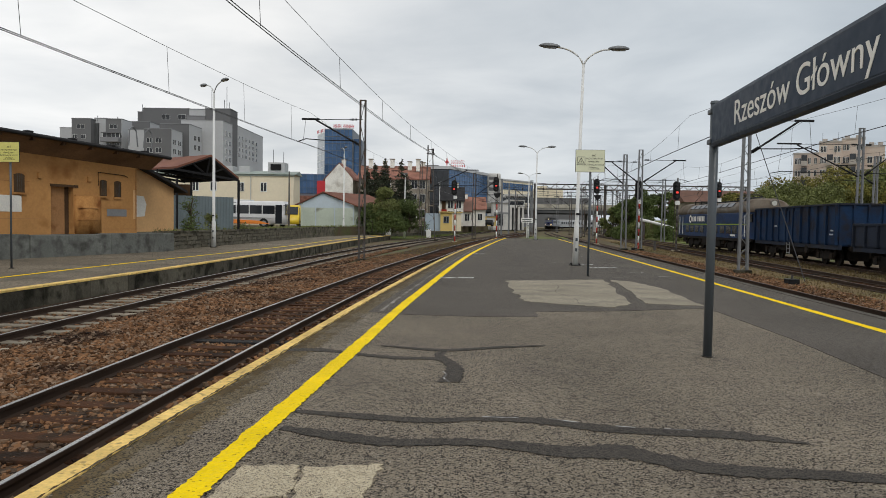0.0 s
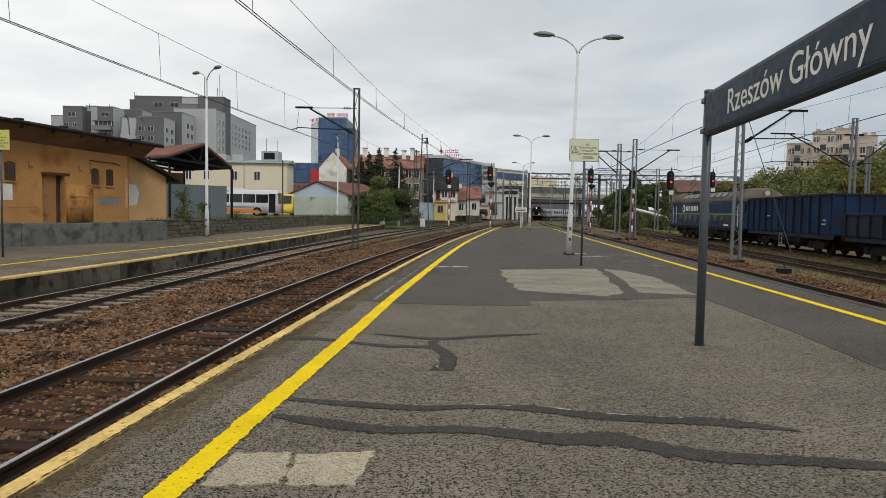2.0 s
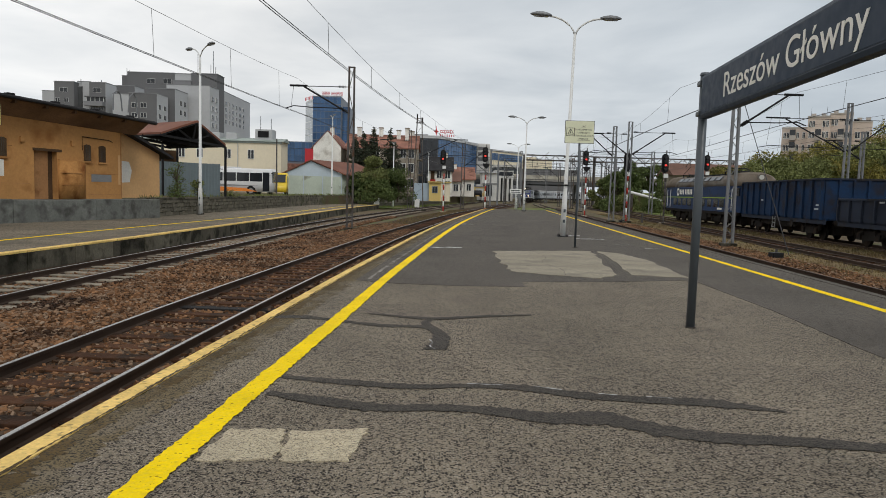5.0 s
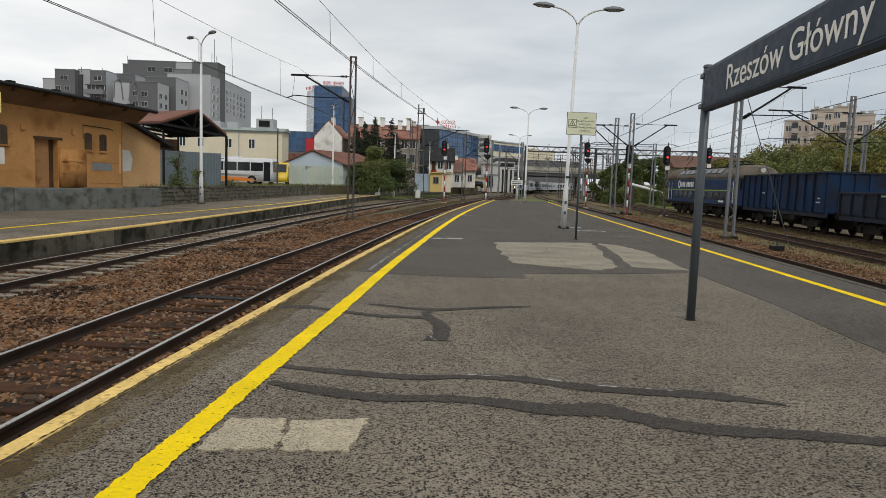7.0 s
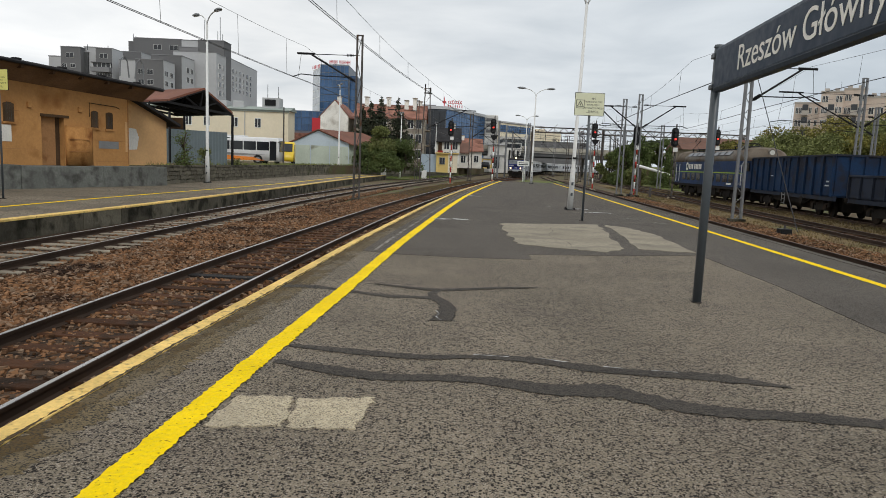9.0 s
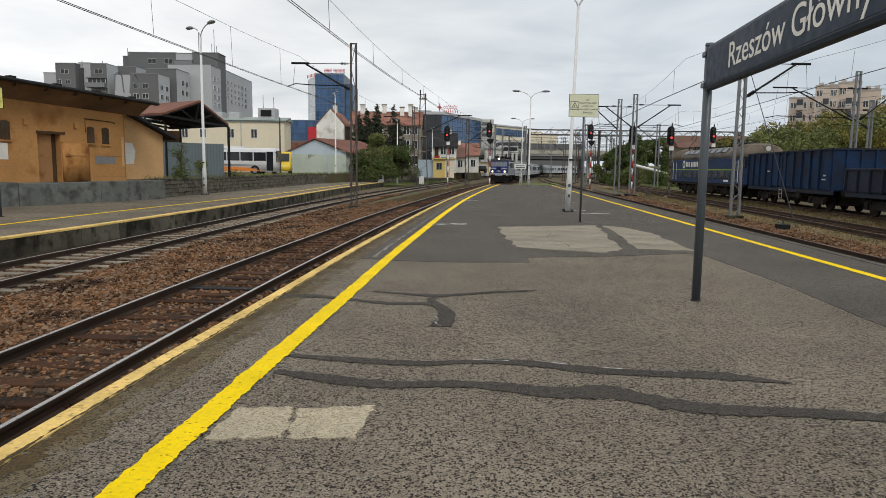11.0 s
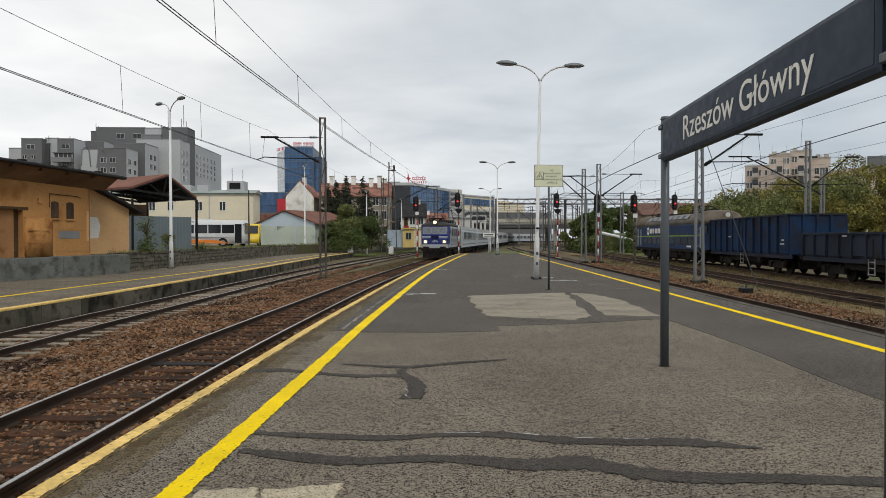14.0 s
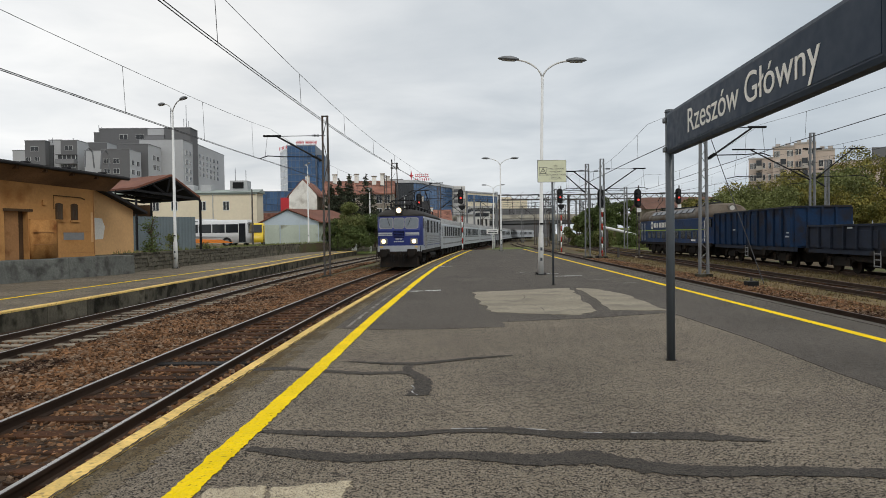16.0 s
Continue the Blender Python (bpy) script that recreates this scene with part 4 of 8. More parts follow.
        for sy in (-1, 1):
            x0, x1 = span_x(way, L + 0.05, L + 0.45)
            part("buffer_step", box((x0, sy * 0.875 - 0.3, 0.98), (x1, sy * 0.875 + 0.3, 1.3), 0.06), UNDER, t, "black buffer housing")
            part("front_rail", tube([(way * (L + 0.1), sy * 1.3, 0.5), (way * (L + 0.32), sy * 1.42, 0.55), (way * (L + 0.3), sy * 1.42, 1.45), (way * L, sy * 1.36, 1.5)], 0.022, 6), UNDER, t)
        for y in (-0.5, -0.32, 0.32, 0.5):
            part("brake_hose", tube([(way * (L + 0.06), y, 0.95), (way * (L + 0.22), y, 0.85), (way * (L + 0.2), y, 0.5)], 0.03, 6), BLACK, t)
        part("plough", loft([[(way * (L + a), y * k, z) for y, z in ((-1.3, 0.15), (1.3, 0.15), (1.25, 0.82), (-1.25, 0.82))] for a, k in ((-0.3, 1.0), (0.16, 0.92))]), UNDER, t, "black snow plough")
        for sy in (-1, 1):
            for z in (0.35, 0.65, 0.95):
                x0, x1 = span_x(way, L - 1.95, L - 1.45)
                part("step", box((x0, sy * 1.42 - 0.12, z), (x1, sy * 1.42 + 0.12, z + 0.04)), UNDER, t)
            x0, x1 = span_x(way, L - 2.1, L - 1.45)
            d = part("cab_door", box((x0, sy * W - 0.02, 1.3), (x1, sy * W + 0.014, 3.2), 0.01), LOCO_SILVER, t)
            part("pane", box((x0 + 0.1, sy * W - 0.02, 2.45), (x1 - 0.1, sy * W + 0.024, 3.08)), GLASS, d)
            for dx in (2.2, 1.38):
                part("handrail", tube([(way * (L - dx), sy * (W + 0.06), 1.3), (way * (L - dx), sy * (W + 0.06), 3.0)], 0.022, 6), BEAM_GREY, d)
            x0, x1 = span_x(way, L - 1.25, L - 0.8)
            part("cab_window", box((x0, sy * W - 0.02, 2.6), (x1, sy * W + 0.018, 3.25)), GLASS, t)
    for sy in (-1, 1):
        for k in range(4):
            for d in (-0.36, 0.36):
                x = -3.6 + 2.4 * k + d
                part("side_window", box((x - 0.28, sy * W - 0.02, 2.35), (x + 0.28, sy * W + 0.014, 3.2), 0.01), GLASS_DULL, t, "narrow dark side window")
        for k in range(5):
            z = 1.62 + 0.13 * k
            part("rib", box((-L + 2.3, sy * W - 0.01, z), (L - 2.3, sy * W + 0.016, z + 0.035)), BEAM_GREY, t)
        part("blue_line", box((-L + 0.8, sy * W - 0.01, 1.46), (L - 0.8, sy * W + 0.012, 1.52)), LOCO_BLUE, t, "thin blue line")
        part("sill", box((-L + 0.4, sy * (W - 0.1) - 0.1, 1.0), (L - 0.4, sy * (W - 0.1) + 0.1, 1.2)), UNDER, t)
        part("air_tank", tube([(-1.8, sy * 1.25, 0.72), (1.8, sy * 1.25, 0.72)], 0.24, 12), UNDER, t)
    roof = [(-W, top), (-1.4, 3.62), (-1.05, 3.82), (-0.5, 3.92), (0.5, 3.92), (1.05, 3.82), (1.4, 3.62), (W, top)]
    secs = [[(x, y * k, top + (z - top) * h) for y, z in roof] for x, k, h in ((-L + 0.22, 0.86, 0.4), (-L + 0.7, 1, 0.92), (-5, 1, 1), (5, 1, 1), (L - 0.7, 1, 0.92), (L - 0.22, 0.86, 0.4))]
    part("roof", loft(secs), LOCO_ROOF, t, "sooty dark grey roof", True)
    bm = bmesh.new()
    for x in (-3.4, -1.4, 0.8, 2.6):
        quad_box(bm, (x - 0.5, -0.6, 3.88), (x + 0.5, 0.6, 4.1))
    for sy in (-0.9, 0.9):
        tube([(-6, sy, 4.12), (6, sy, 4.12)], 0.03, 6, bm)
        for k in range(7):
            tube([(-6 + 2 * k, sy, 3.7), (-6 + 2 * k, sy, 4.12)], 0.05, 6, bm)
    for x in (5.9, 4.5):
        for y in (-0.35, 0.35):
            tube([(x, y, 3.85), (x, y, 4.2)], 0.09, 8, bm)
    tube([(6.4, -0.5, 3.95), (6.9, -0.5, 3.98)], 0.07, 8, bm)
    tube([(6.4, 0.5, 3.95), (6.9, 0.5, 3.98)], 0.07, 8, bm)
    part("roof_gear", bm, BLACK, t)
    pantograph(t, 5.0, 4.25, False)
    pantograph(t, -5.0, 4.25, True)
    for x in (-3.3, 3.3):
        bogie(t, x, 3.05, 0.62)
    part("underframe_box", box((-1.5, -1.15, 0.45), (1.5, 1.15, 1.1), 0.03), UNDER, t)
    return t


def coach():
    """A passenger coach 24.5 m long, built about its middle."""
    t = thing("coach", pose(0, 0, 0), "light grey passenger coach with a row of dark windows", "railway coach", "coaches of the arriving train")
    L, W = 12.1, 1.42
    prof = [(-W, 0.95), (-W, 3.05), (-W + 0.05, 3.2), (W - 0.05, 3.2), (W, 3.05), (W, 0.95)]
    part("body", loft([[(x, y, z) for y, z in prof] for x in (-L, L)]), COACH_GREY, t, "light grey body")
    roof = [(-W + 0.03, 3.18), (-1.25, 3.5), (-0.9, 3.72), (-0.4, 3.83), (0.4, 3.83), (0.9, 3.72), (1.25, 3.5), (W - 0.03, 3.18)]
    part("roof", loft([[(x, y, z) for y, z in roof] for x in (-L + 0.05, L - 0.05)]), COACH_ROOF, t, "ribbed grey roof")
    bm = bmesh.new()
    for k in range(24):
        x = -L + 0.6 + k * 1.0
        loft([[(x + d, y * 1.008, z + 0.015) for y, z in roof] for d in (0, 0.05)], bm=bm)
    part("roof_ribs", bm, COACH_ROOF, t)
    pane = None
    for sy in (-1, 1):
        for k in range(10):
            x = -8.7 + k * 1.93
            if pane is None:
                pane = part("window", box((-0.6, -0.02, 2.05), (0.6, 0.02, 2.95), 0.008), GLASS_DULL, t, "dark window")
                pane.matrix_basis = pose(x, sy * W, 0)
            else:
                again("window", pane, pose(x, sy * W, 0), t)
        part("band", box((-L + 1.6, sy * W - 0.02, 1.85), (L - 1.6, sy * W + 0.008, 1.98)), BEAM_GREY, t)
        part("band", box((-L + 1.6, sy * W - 0.02, 1.28), (L - 1.6, sy * W + 0.008, 1.42)), BEAM_GREY, t, "dull grey band")
        for x in (-L + 0.8, L - 0.8):
            d = part("door", box((x - 0.42, sy * W - 0.03, 1.05), (x + 0.42, sy * W + 0.012, 3.05), 0.01), COACH_GREY, t)
            part("pane", box((x - 0.2, sy * W - 0.03, 2.1), (x + 0.2, sy * W + 0.02, 2.9)), GLASS, d)
    for way in (-1, 1):
        part("gangway", box((min(way * L, way * (L + 0.25)), -0.6, 1.1), (max(way * L, way * (L + 0.25)), 0.6, 3.2), 0.05), RUBBER, t)
        part("end_frame", box((min(way * (L - 0.02), way * (L + 0.03)), -W, 0.95), (max(way * (L - 0.02), way * (L + 0.03)), W, 3.2)), COACH_GREY, t)
        bogie(t, way * 8.6, 2.5, 0.46)
    bm = bmesh.new()
    for x in (-4.2, -1.4, 1.6, 4.4):
        quad_box(bm, (x - 0.9, -1.2, 0.42), (x + 0.9, 1.2, 0.95))
    part("equipment_boxes", bm, UNDER, t)
    return t


SPEED, FRONT_END = 13.2, TRACK_A.s_of_y(42.6)


def on_track(s):
    a, b = TRACK_A.at(s - 6), TRACK_A.at(s + 6)
    return pose((a[0] + b[0]) / 2, (a[1] + b[1]) / 2, RAIL_Z, 0, 0, math.degrees(math.atan2(a[1] - b[1], a[0] - b[0])))


TRAIN = [(passenger_loco(), 7.95)]
first_coach = coach()
TRAIN += [(first_coach, 16.5 + 12.4)]
TRAIN += [(copy_thing(first_coach, pose(0, 0, 0)), 16.5 + 12.4 + 24.8 * k) for k in range(1, 9)]


def freight_loco():
    """A freight locomotive 19 m long on the siding, facing away from the camera's end."""
    t = thing("locomotive", pose(0, 0, 0), "parked blue freight electric locomotive with a lime stripe", "locomotive")
    L, W = 9.75, 1.5
    prof = [(-W, 1.2), (-W, 3.2), (-W + 0.05, 3.32), (W - 0.05, 3.32), (W, 3.2), (W, 1.2)]
    secs = [[(x, y * s, z) for y, z in prof] for x, s in ((-L, 0.86), (-L + 0.9, 1.0), (L - 0.9, 1.0), (L, 0.86))]
    part("body", loft(secs), CARGO_BLUE, t, "blue body")
    roof = [(-W, 3.28), (-1.41, 3.7), (-1.08, 4.08), (-0.5, 4.24), (0.5, 4.24), (1.08, 4.08), (1.41, 3.7), (W, 3.28)]
    secs = [[(x, y * s, 3.28 + (z - 3.28) * h) for y, z in roof] for x, s, h in ((-L - 0.1, 0.9, 0.3), (-L + 0.5, 0.98, 0.85), (-L + 2, 1, 1), (L - 2, 1, 1), (L - 0.5, 0.98, 0.85), (L + 0.1, 0.9, 0.3))]
    part("roof", loft(secs), CARGO_ROOF, t, "weathered grey-brown roof", True)
    for way in (-1, 1):
        part("cab_roof", loft([[(way * x, y * k, 3.26 + (z - 3.26) * h) for y, z in roof] for x, k, h in ((L - 3.4, 1.0, 1.0), (L - 2.6, 1.02, 1.14), (L - 0.9, 1.02, 1.12), (L - 0.2, 0.98, 0.92), (L + 0.3, 0.9, 0.4))]),
             CAB_ROOF, t, "brown-grey domed cab roof", True)
    for x in np.arange(-5.0, 5.1, 1.4):
        for sy in (-1, 1):
            part("roof_window", loft([[(x + u, sy * y, z) for y, z in ((1.12, 4.06), (1.4, 3.74), (1.44, 3.78), (1.15, 4.1))] for u in (-0.55, 0.55)]), GLASS, t, "slanting roof window")
    bm = bmesh.new()
    for x in np.arange(-5.6, 5.7, 1.25):
        quad_box(bm, (x - 0.3, -0.5, 4.2), (x + 0.3, 0.5, 4.36))
    part("roof_vents", bm, GLASS_DULL, t, "dark roof louvres")
    for sy in (-1, 1):
        part("stripe", box((-L + 0.9, sy * W - 0.02, 2.28), (L - 0.9, sy * W + 0.01, 2.36)), LIME, t, "lime green stripe")
        for x in (-6.0, -4.6, -3.2, -1.8, 0.2, 1.8, 3.4, 4.9, 6.2):
            part("grille", box((x - 0.5, sy * W - 0.02, 1.55), (x + 0.5, sy * W + 0.02, 2.2), 0.01), GLASS, t, "dark ventilation grille")
        for x in (-9.2, 9.2):
            part("cab_side_window", box((x - 0.28, sy * 1.42 - 0.05, 2.5), (x + 0.28, sy * 1.42 + 0.06, 3.12)), GLASS, t)
        for x in (-7.9, 7.9):
            d = part("cab_door", box((x - 0.35, sy * W - 0.02, 1.3), (x + 0.35, sy * W + 0.015, 3.1), 0.01), CARGO_BLUE, t)
            for dx in (-0.5, 0.5):
                part("handrail", tube([(x + dx, sy * (W + 0.06), 1.35), (x + dx, sy * (W + 0.06), 3.05)], 0.032, 6), WHITE, d)
        # white emblem and lettering as plain bars
        part("emblem", tube([(-5.2, sy * (W - 0.01), 2.82), (-5.2, sy * (W + 0.012), 2.82)], 0.38, 16), LETTER, t, "white round emblem")
        part("emblem_core", tube([(-5.2, sy * (W - 0.01), 2.82), (-5.2, sy * (W + 0.018), 2.82)], 0.2, 16), CARGO_BLUE, t)
        for k in range(8):
            x = -4.6 + k * 0.42 + (0.25 if k > 2 else 0)
            part("lettering_bar", box((x, sy * W - 0.01, 2.58), (x + 0.28, sy * W + 0.012, 3.05)), LETTER, t)
        part("number_bar", box((5.3, sy * W - 0.01, 1.35), (6.3, sy * W + 0.012, 1.5)), LETTER, t)
        part("sill", box((-L + 0.3, sy * (W - 0.12) - 0.1, 0.98), (L - 0.3, sy * (W - 0.12) + 0.1, 1.22)), UNDER, t)
    for way in (-1, 1):
        for y0, y1 in ((-1.15, -0.1), (0.1, 1.15)):
            part("windscreen", box((min(way * (L - 0.02), way * (L + 0.02)), y0, 2.45), (max(way * (L - 0.02), way * (L + 0.02)), y1, 3.15)), GLASS, t)
        part("headlamp", tube([(way * (L - 0.9), 0, 3.95), (way * (L + 0.2), 0, 3.95)], 0.27, 14), CARGO_ROOF, t, "round grey roof headlamp")
        part("lens", tube([(way * (L + 0.2), 0, 3.95), (way * (L + 0.22), 0, 3.95)], 0.19, 14), mat("grey_lens", (0.55, 0.55, 0.5), 0.2), t)
        buffers(t, way * L, way)
        bogie(t, way * 5.3, 3.6, 0.62, 3)
        pantograph(t, way * 5.4, 4.5, way < 0)
    part("underframe_box", box((-2.4, -1.3, 0.4), (2.4, 1.3, 1.1), 0.03), UNDER, t)
    part("traction_gear", box((-8.2, -0.62, 0.22), (8.2, 0.62, 1.05), 0.05), UNDER, t, "sooty traction gear between the wheels")
    for sy in (-1, 1):
        for x in (-7.6, -5.3, -3.0, 3.0, 5.3, 7.6):
            part("sand_box", box((x - 0.4, sy * 1.2 - 0.1, 0.62), (x + 0.4, sy * 1.2 + 0.1, 1.05), 0.03), UNDER, t)
    return t


def gondola(length, top, material, label):
    """An open-topped wagon with ribbed sides."""
    t = thing("freight_wagon", pose(0, 0, 0), label, "freight wagon", "wagons on the siding")
    L, W = length / 2, 1.52
    for sy in (-1, 1):
        part("side_wall", box((-L, sy * W - 0.04, 1.25), (L, sy * W + 0.04, top)), material, t)
        part("end_wall", box((sy * L - 0.04, -W + 0.04, 1.25), (sy * L + 0.04, W - 0.04, top)), material, t)
    part("floor_plate", box((-L, -W, 1.17), (L, W, 1.25)), material, t)
    rib = None
    n = int(length / 1.15)
    for sy in (-1, 1):
        for k in range(n + 1):
            x = -L + 0.06 + k * (length - 0.12) / n
            if rib is None:
                rib = part("rib", box((-0.055, -0.09, 1.2), (0.055, 0.09, top - 0.05), 0.012), material, t)
                rib.matrix_basis = pose(x, sy * (W + 0.07), 0)
            else:
                again("rib", rib, pose(x, sy * (W + 0.07), 0), t)
        part("top_rail", box((-L - 0.05, sy * W - 0.07, top - 0.06), (L + 0.05, sy * W + 0.11, top + 0.05), 0.015), WAGON_DARK, t)
        part("sole_bar", box((-L - 0.1, sy * (W - 0.1) - 0.08, 0.95), (L + 0.1, sy * (W - 0.1) + 0.1, 1.22), 0.01), WAGON_DARK, t)
        loft_bm = loft([[(x, sy * 1.2 + o, z) for x, z in ((-L + 3.2, 1.0), (-2.5, 0.62), (2.5, 0.62), (L - 3.2, 1.0))] for o in (-0.06, 0.06)])
        part("truss", loft_bm, UNDER, t)
        for x in (-1.0, 1.0):
            part("door", box((x - 0.85, sy * W - 0.05, 1.3), (x + 0.85, sy * W + 0.085, top - 0.25), 0.012), material, t)
        part("hand_wheel", tube([(-2.6, sy * 1.5, 0.85), (-2.6, sy * 1.54, 0.85)], 0.25, 14), UNDER, t)
        bm = bmesh.new()
        for z in (0.5, 0.78, 1.05):
            tube([(0.1, sy * 1.52, z), (0.6, sy * 1.52, z)], 0.025, 6, bm)
        for x in (0.1, 0.6):
            tube([(x, sy * 1.52, 0.45), (x, sy * 1.52, 1.2)], 0.025, 6, bm)
        part("ladder", bm, BEAM_GREY, t)
        for k, (x, w) in enumerate(((-L + 0.5, 0.5), (-L + 0.5, 0.35), (L * 0.35, 0.45))):
            part("marking_bar", box((x, sy * W - 0.02, 1.75 + 0.22 * k), (x + w, sy * W + 0.048, 1.83 + 0.22 * k)), COACH_GREY, t)
    for sx in (-1, 1):
        for y in (-0.75, 0, 0.75):
            part("end_rib", box((sx * (L + 0.07) - 0.05, y - 0.06, 1.2), (sx * (L + 0.07) + 0.05, y + 0.06, top - 0.05), 0.01), material, t)
        part("top_rail", box((sx * L - 0.1, -W, top - 0.06), (sx * L + 0.1, W, top + 0.05), 0.015), WAGON_DARK, t)
        part("handrail", tube([(sx * (L - 0.05), -W - 0.18, 1.4), (sx * (L - 0.05), -W - 0.18, 2.6)], 0.025, 6), COACH_GREY, t)
        bogie(t, sx * (L - 2.4), 1.8, 0.46)
        buffers(t, sx * L, sx)
    part("brake_rigging", box((-L + 0.9, -0.55, 0.32), (L - 0.9, 0.55, 1.0), 0.04), UNDER, t, "sooty brake rigging and centre sill")
    return t


def on_siding(y):
    x, yy, a = TRACK_E.at(TRACK_E.s_of_y(y))
    return pose(x, yy, RAIL_Z, 0, 0, math.degrees(a))


loco_e = freight_loco()
loco_e.matrix_basis = on_siding(61.2) @ pose(0, 0, 0, 0, 0, 180)
wagon = gondola(13.7, 3.46, WAGON_BLUE, "high-sided blue open freight wagon with ribbed steel sides")
wagon.matrix_basis = on_siding(43.5)
low = gondola(13.2, 2.35, WAGON_DARK, "low dark open freight wagon with weathered ribbed sides")
low.matrix_basis = on_siding(28.3)
copy_thing(low, on_siding(13.6))

# ---- things on the platforms ----
FACE_NEAR = Matrix(((1, 0, 0, 0), (0, 0, -1, 0), (0, 1, 0, 0), (0, 0, 0, 1)))


def station_sign():
    t = thing("station_sign", pose(3.09, 8.0, 0), "navy enamel station name sign between two grey posts on the platform", "station sign")
    span = (2.662 - 3.09, -4.63)
    ux, uy = span[0] / math.hypot(*span), span[1] / math.hypot(*span)
    long = math.hypot(*span)
    turn = Matrix(((ux, -uy, 0, 0), (uy, ux, 0, 0), (0, 0, 1, 0), (0, 0, 0, 1)))
    for d in (0, long):
        post = part("post", tube([(d * ux, d * uy, 0.0), (d * ux, d * uy, 3.08)], 0.052, 20), STEEL_GREY, t, "round grey steel post", True)
        part("cap", tube([(d * ux, d * uy, 3.08), (d * ux, d * uy, 3.095), (d * ux, d * uy, 3.11)], 0.06, 20, r1=0.05), STEEL_GREY, post)
        part("foot", tube([(d * ux, d * uy, 0.0), (d * ux, d * uy, 0.012)], 0.066, 20), TAR, post)
        for z in (2.62, 2.98):
            part("clamp", box((d - 0.07, -0.07, z - 0.03), (d + 0.07, 0.07, z + 0.03), 0.01, turn), STEEL_GREY, post)
    a, b, z0, z1 = 0.075, long - 0.075, 2.555, 3.055
    secs = [[(x, y, z) for x, z in ((a + i, z0 + i), (b - i, z0 + i), (b - i, z1 - i), (a + i, z1 - i))] for y, i in ((-0.06, 0.035), (-0.045, 0.0), (0.045, 0.0), (0.06, 0.035))]
    bm = loft(secs)
    bmesh.ops.transform(bm, matrix=turn, verts=bm.verts[:])
    panel = part("panel", bm, SIGN_FRAME, t, "navy panel with a raised rim")
    for sy in (-1, 1):
        part("face", box((a + 0.05, min(sy * 0.06, sy * 0.064), z0 + 0.05), (b - 0.05, max(sy * 0.06, sy * 0.064), z1 - 0.05), 0, turn), SIGN_NAVY, panel, "glossy navy face")
    probe = words("lettering", "Rzeszów Główny", 0.37, LETTER, panel, pose(0, 0, 0), depth=0.002)
    wide = max(v.co.x for v in probe.data.vertices)
    s = 2.92 / wide
    probe.matrix_basis = turn @ Matrix.Translation((0.92, -0.066, 2.69)) @ FACE_NEAR @ Matrix.Diagonal((s, 1, 1, 1))
    tagged(probe, "white name lettering")
    return t


station_sign()


def warning_sign(m, w, h, pole_h, plate, lines, label, pole_dx=0.0):
    t = thing("warning_sign", m, label, "warning sign")
    part("pole", tube([(pole_dx, 0, 0), (pole_dx, 0, pole_h)], 0.033, 12), STEEL_GREY, t, "thin dark grey pole", True)
    part("foot", tube([(pole_dx, 0, 0), (pole_dx, 0, 0.02)], 0.09, 12), TAR, t)
    z0 = pole_h - h
    rim = part("rim", box((-w / 2, -0.075, z0), (w / 2, -0.05, pole_h), 0.006), BLACK, t, "dark rim")
    part("plate", box((-w / 2 + 0.012, -0.080, z0 + 0.012), (w / 2 - 0.012, -0.074, pole_h - 0.012)), plate, rim, "pale yellow plate")
    y = -0.083
    k = h / 0.66
    cx, cz = -w * 0.31, z0 + h * 0.5
    part("symbol_border", loft([[(cx + u, yy, cz + v) for u, v in ((-0.12 * k, -0.12 * k), (0.12 * k, -0.12 * k), (0.12 * k, 0.12 * k), (-0.12 * k, 0.12 * k))] for yy in (y + 0.003, y)]), BLACK, rim)
    part("symbol_ground", loft([[(cx + u, yy, cz + v) for u, v in ((-0.108 * k, -0.108 * k), (0.108 * k, -0.108 * k), (0.108 * k, 0.108 * k), (-0.108 * k, 0.108 * k))] for yy in (y + 0.001, y - 0.002)]), plate, rim)
    part("triangle", loft([[(cx + u, yy, cz + v) for u, v in ((-0.1 * k, -0.075 * k), (0.1 * k, -0.075 * k), (0, 0.1 * k))] for yy in (y, y - 0.004)]), BLACK, rim, "black warning triangle")
    part("triangle_ground", loft([[(cx + u, yy, cz + v) for u, v in ((-0.072 * k, -0.059 * k), (0.072 * k, -0.059 * k), (0, 0.068 * k))] for yy in (y, y - 0.006)]), plate, rim)
    part("bolt", loft([[(cx + u, yy, cz + v) for u, v in ((0.005, -0.05 * k), (0.014, 0.0), (-0.002, 0.0), (0.008, 0.045 * k), (-0.02, -0.012))] for yy in (y, y - 0.008)]), BLACK, rim)
    for i, text in enumerate(lines):
        ob = words("lettering", text, 0.064 * k, BLACK, rim, Matrix.Translation((w * 0.13, y, pole_h - h * (0.29 + 0.135 * i))) @ FACE_NEAR, "CENTER", 0.0006)
    part("underline", box((w * 0.13 - 0.19 * k, y - 0.001, z0 + h * 0.135), (w * 0.13 + 0.19 * k, y + 0.003, z0 + h * 0.145)), BLACK, rim)
    return t


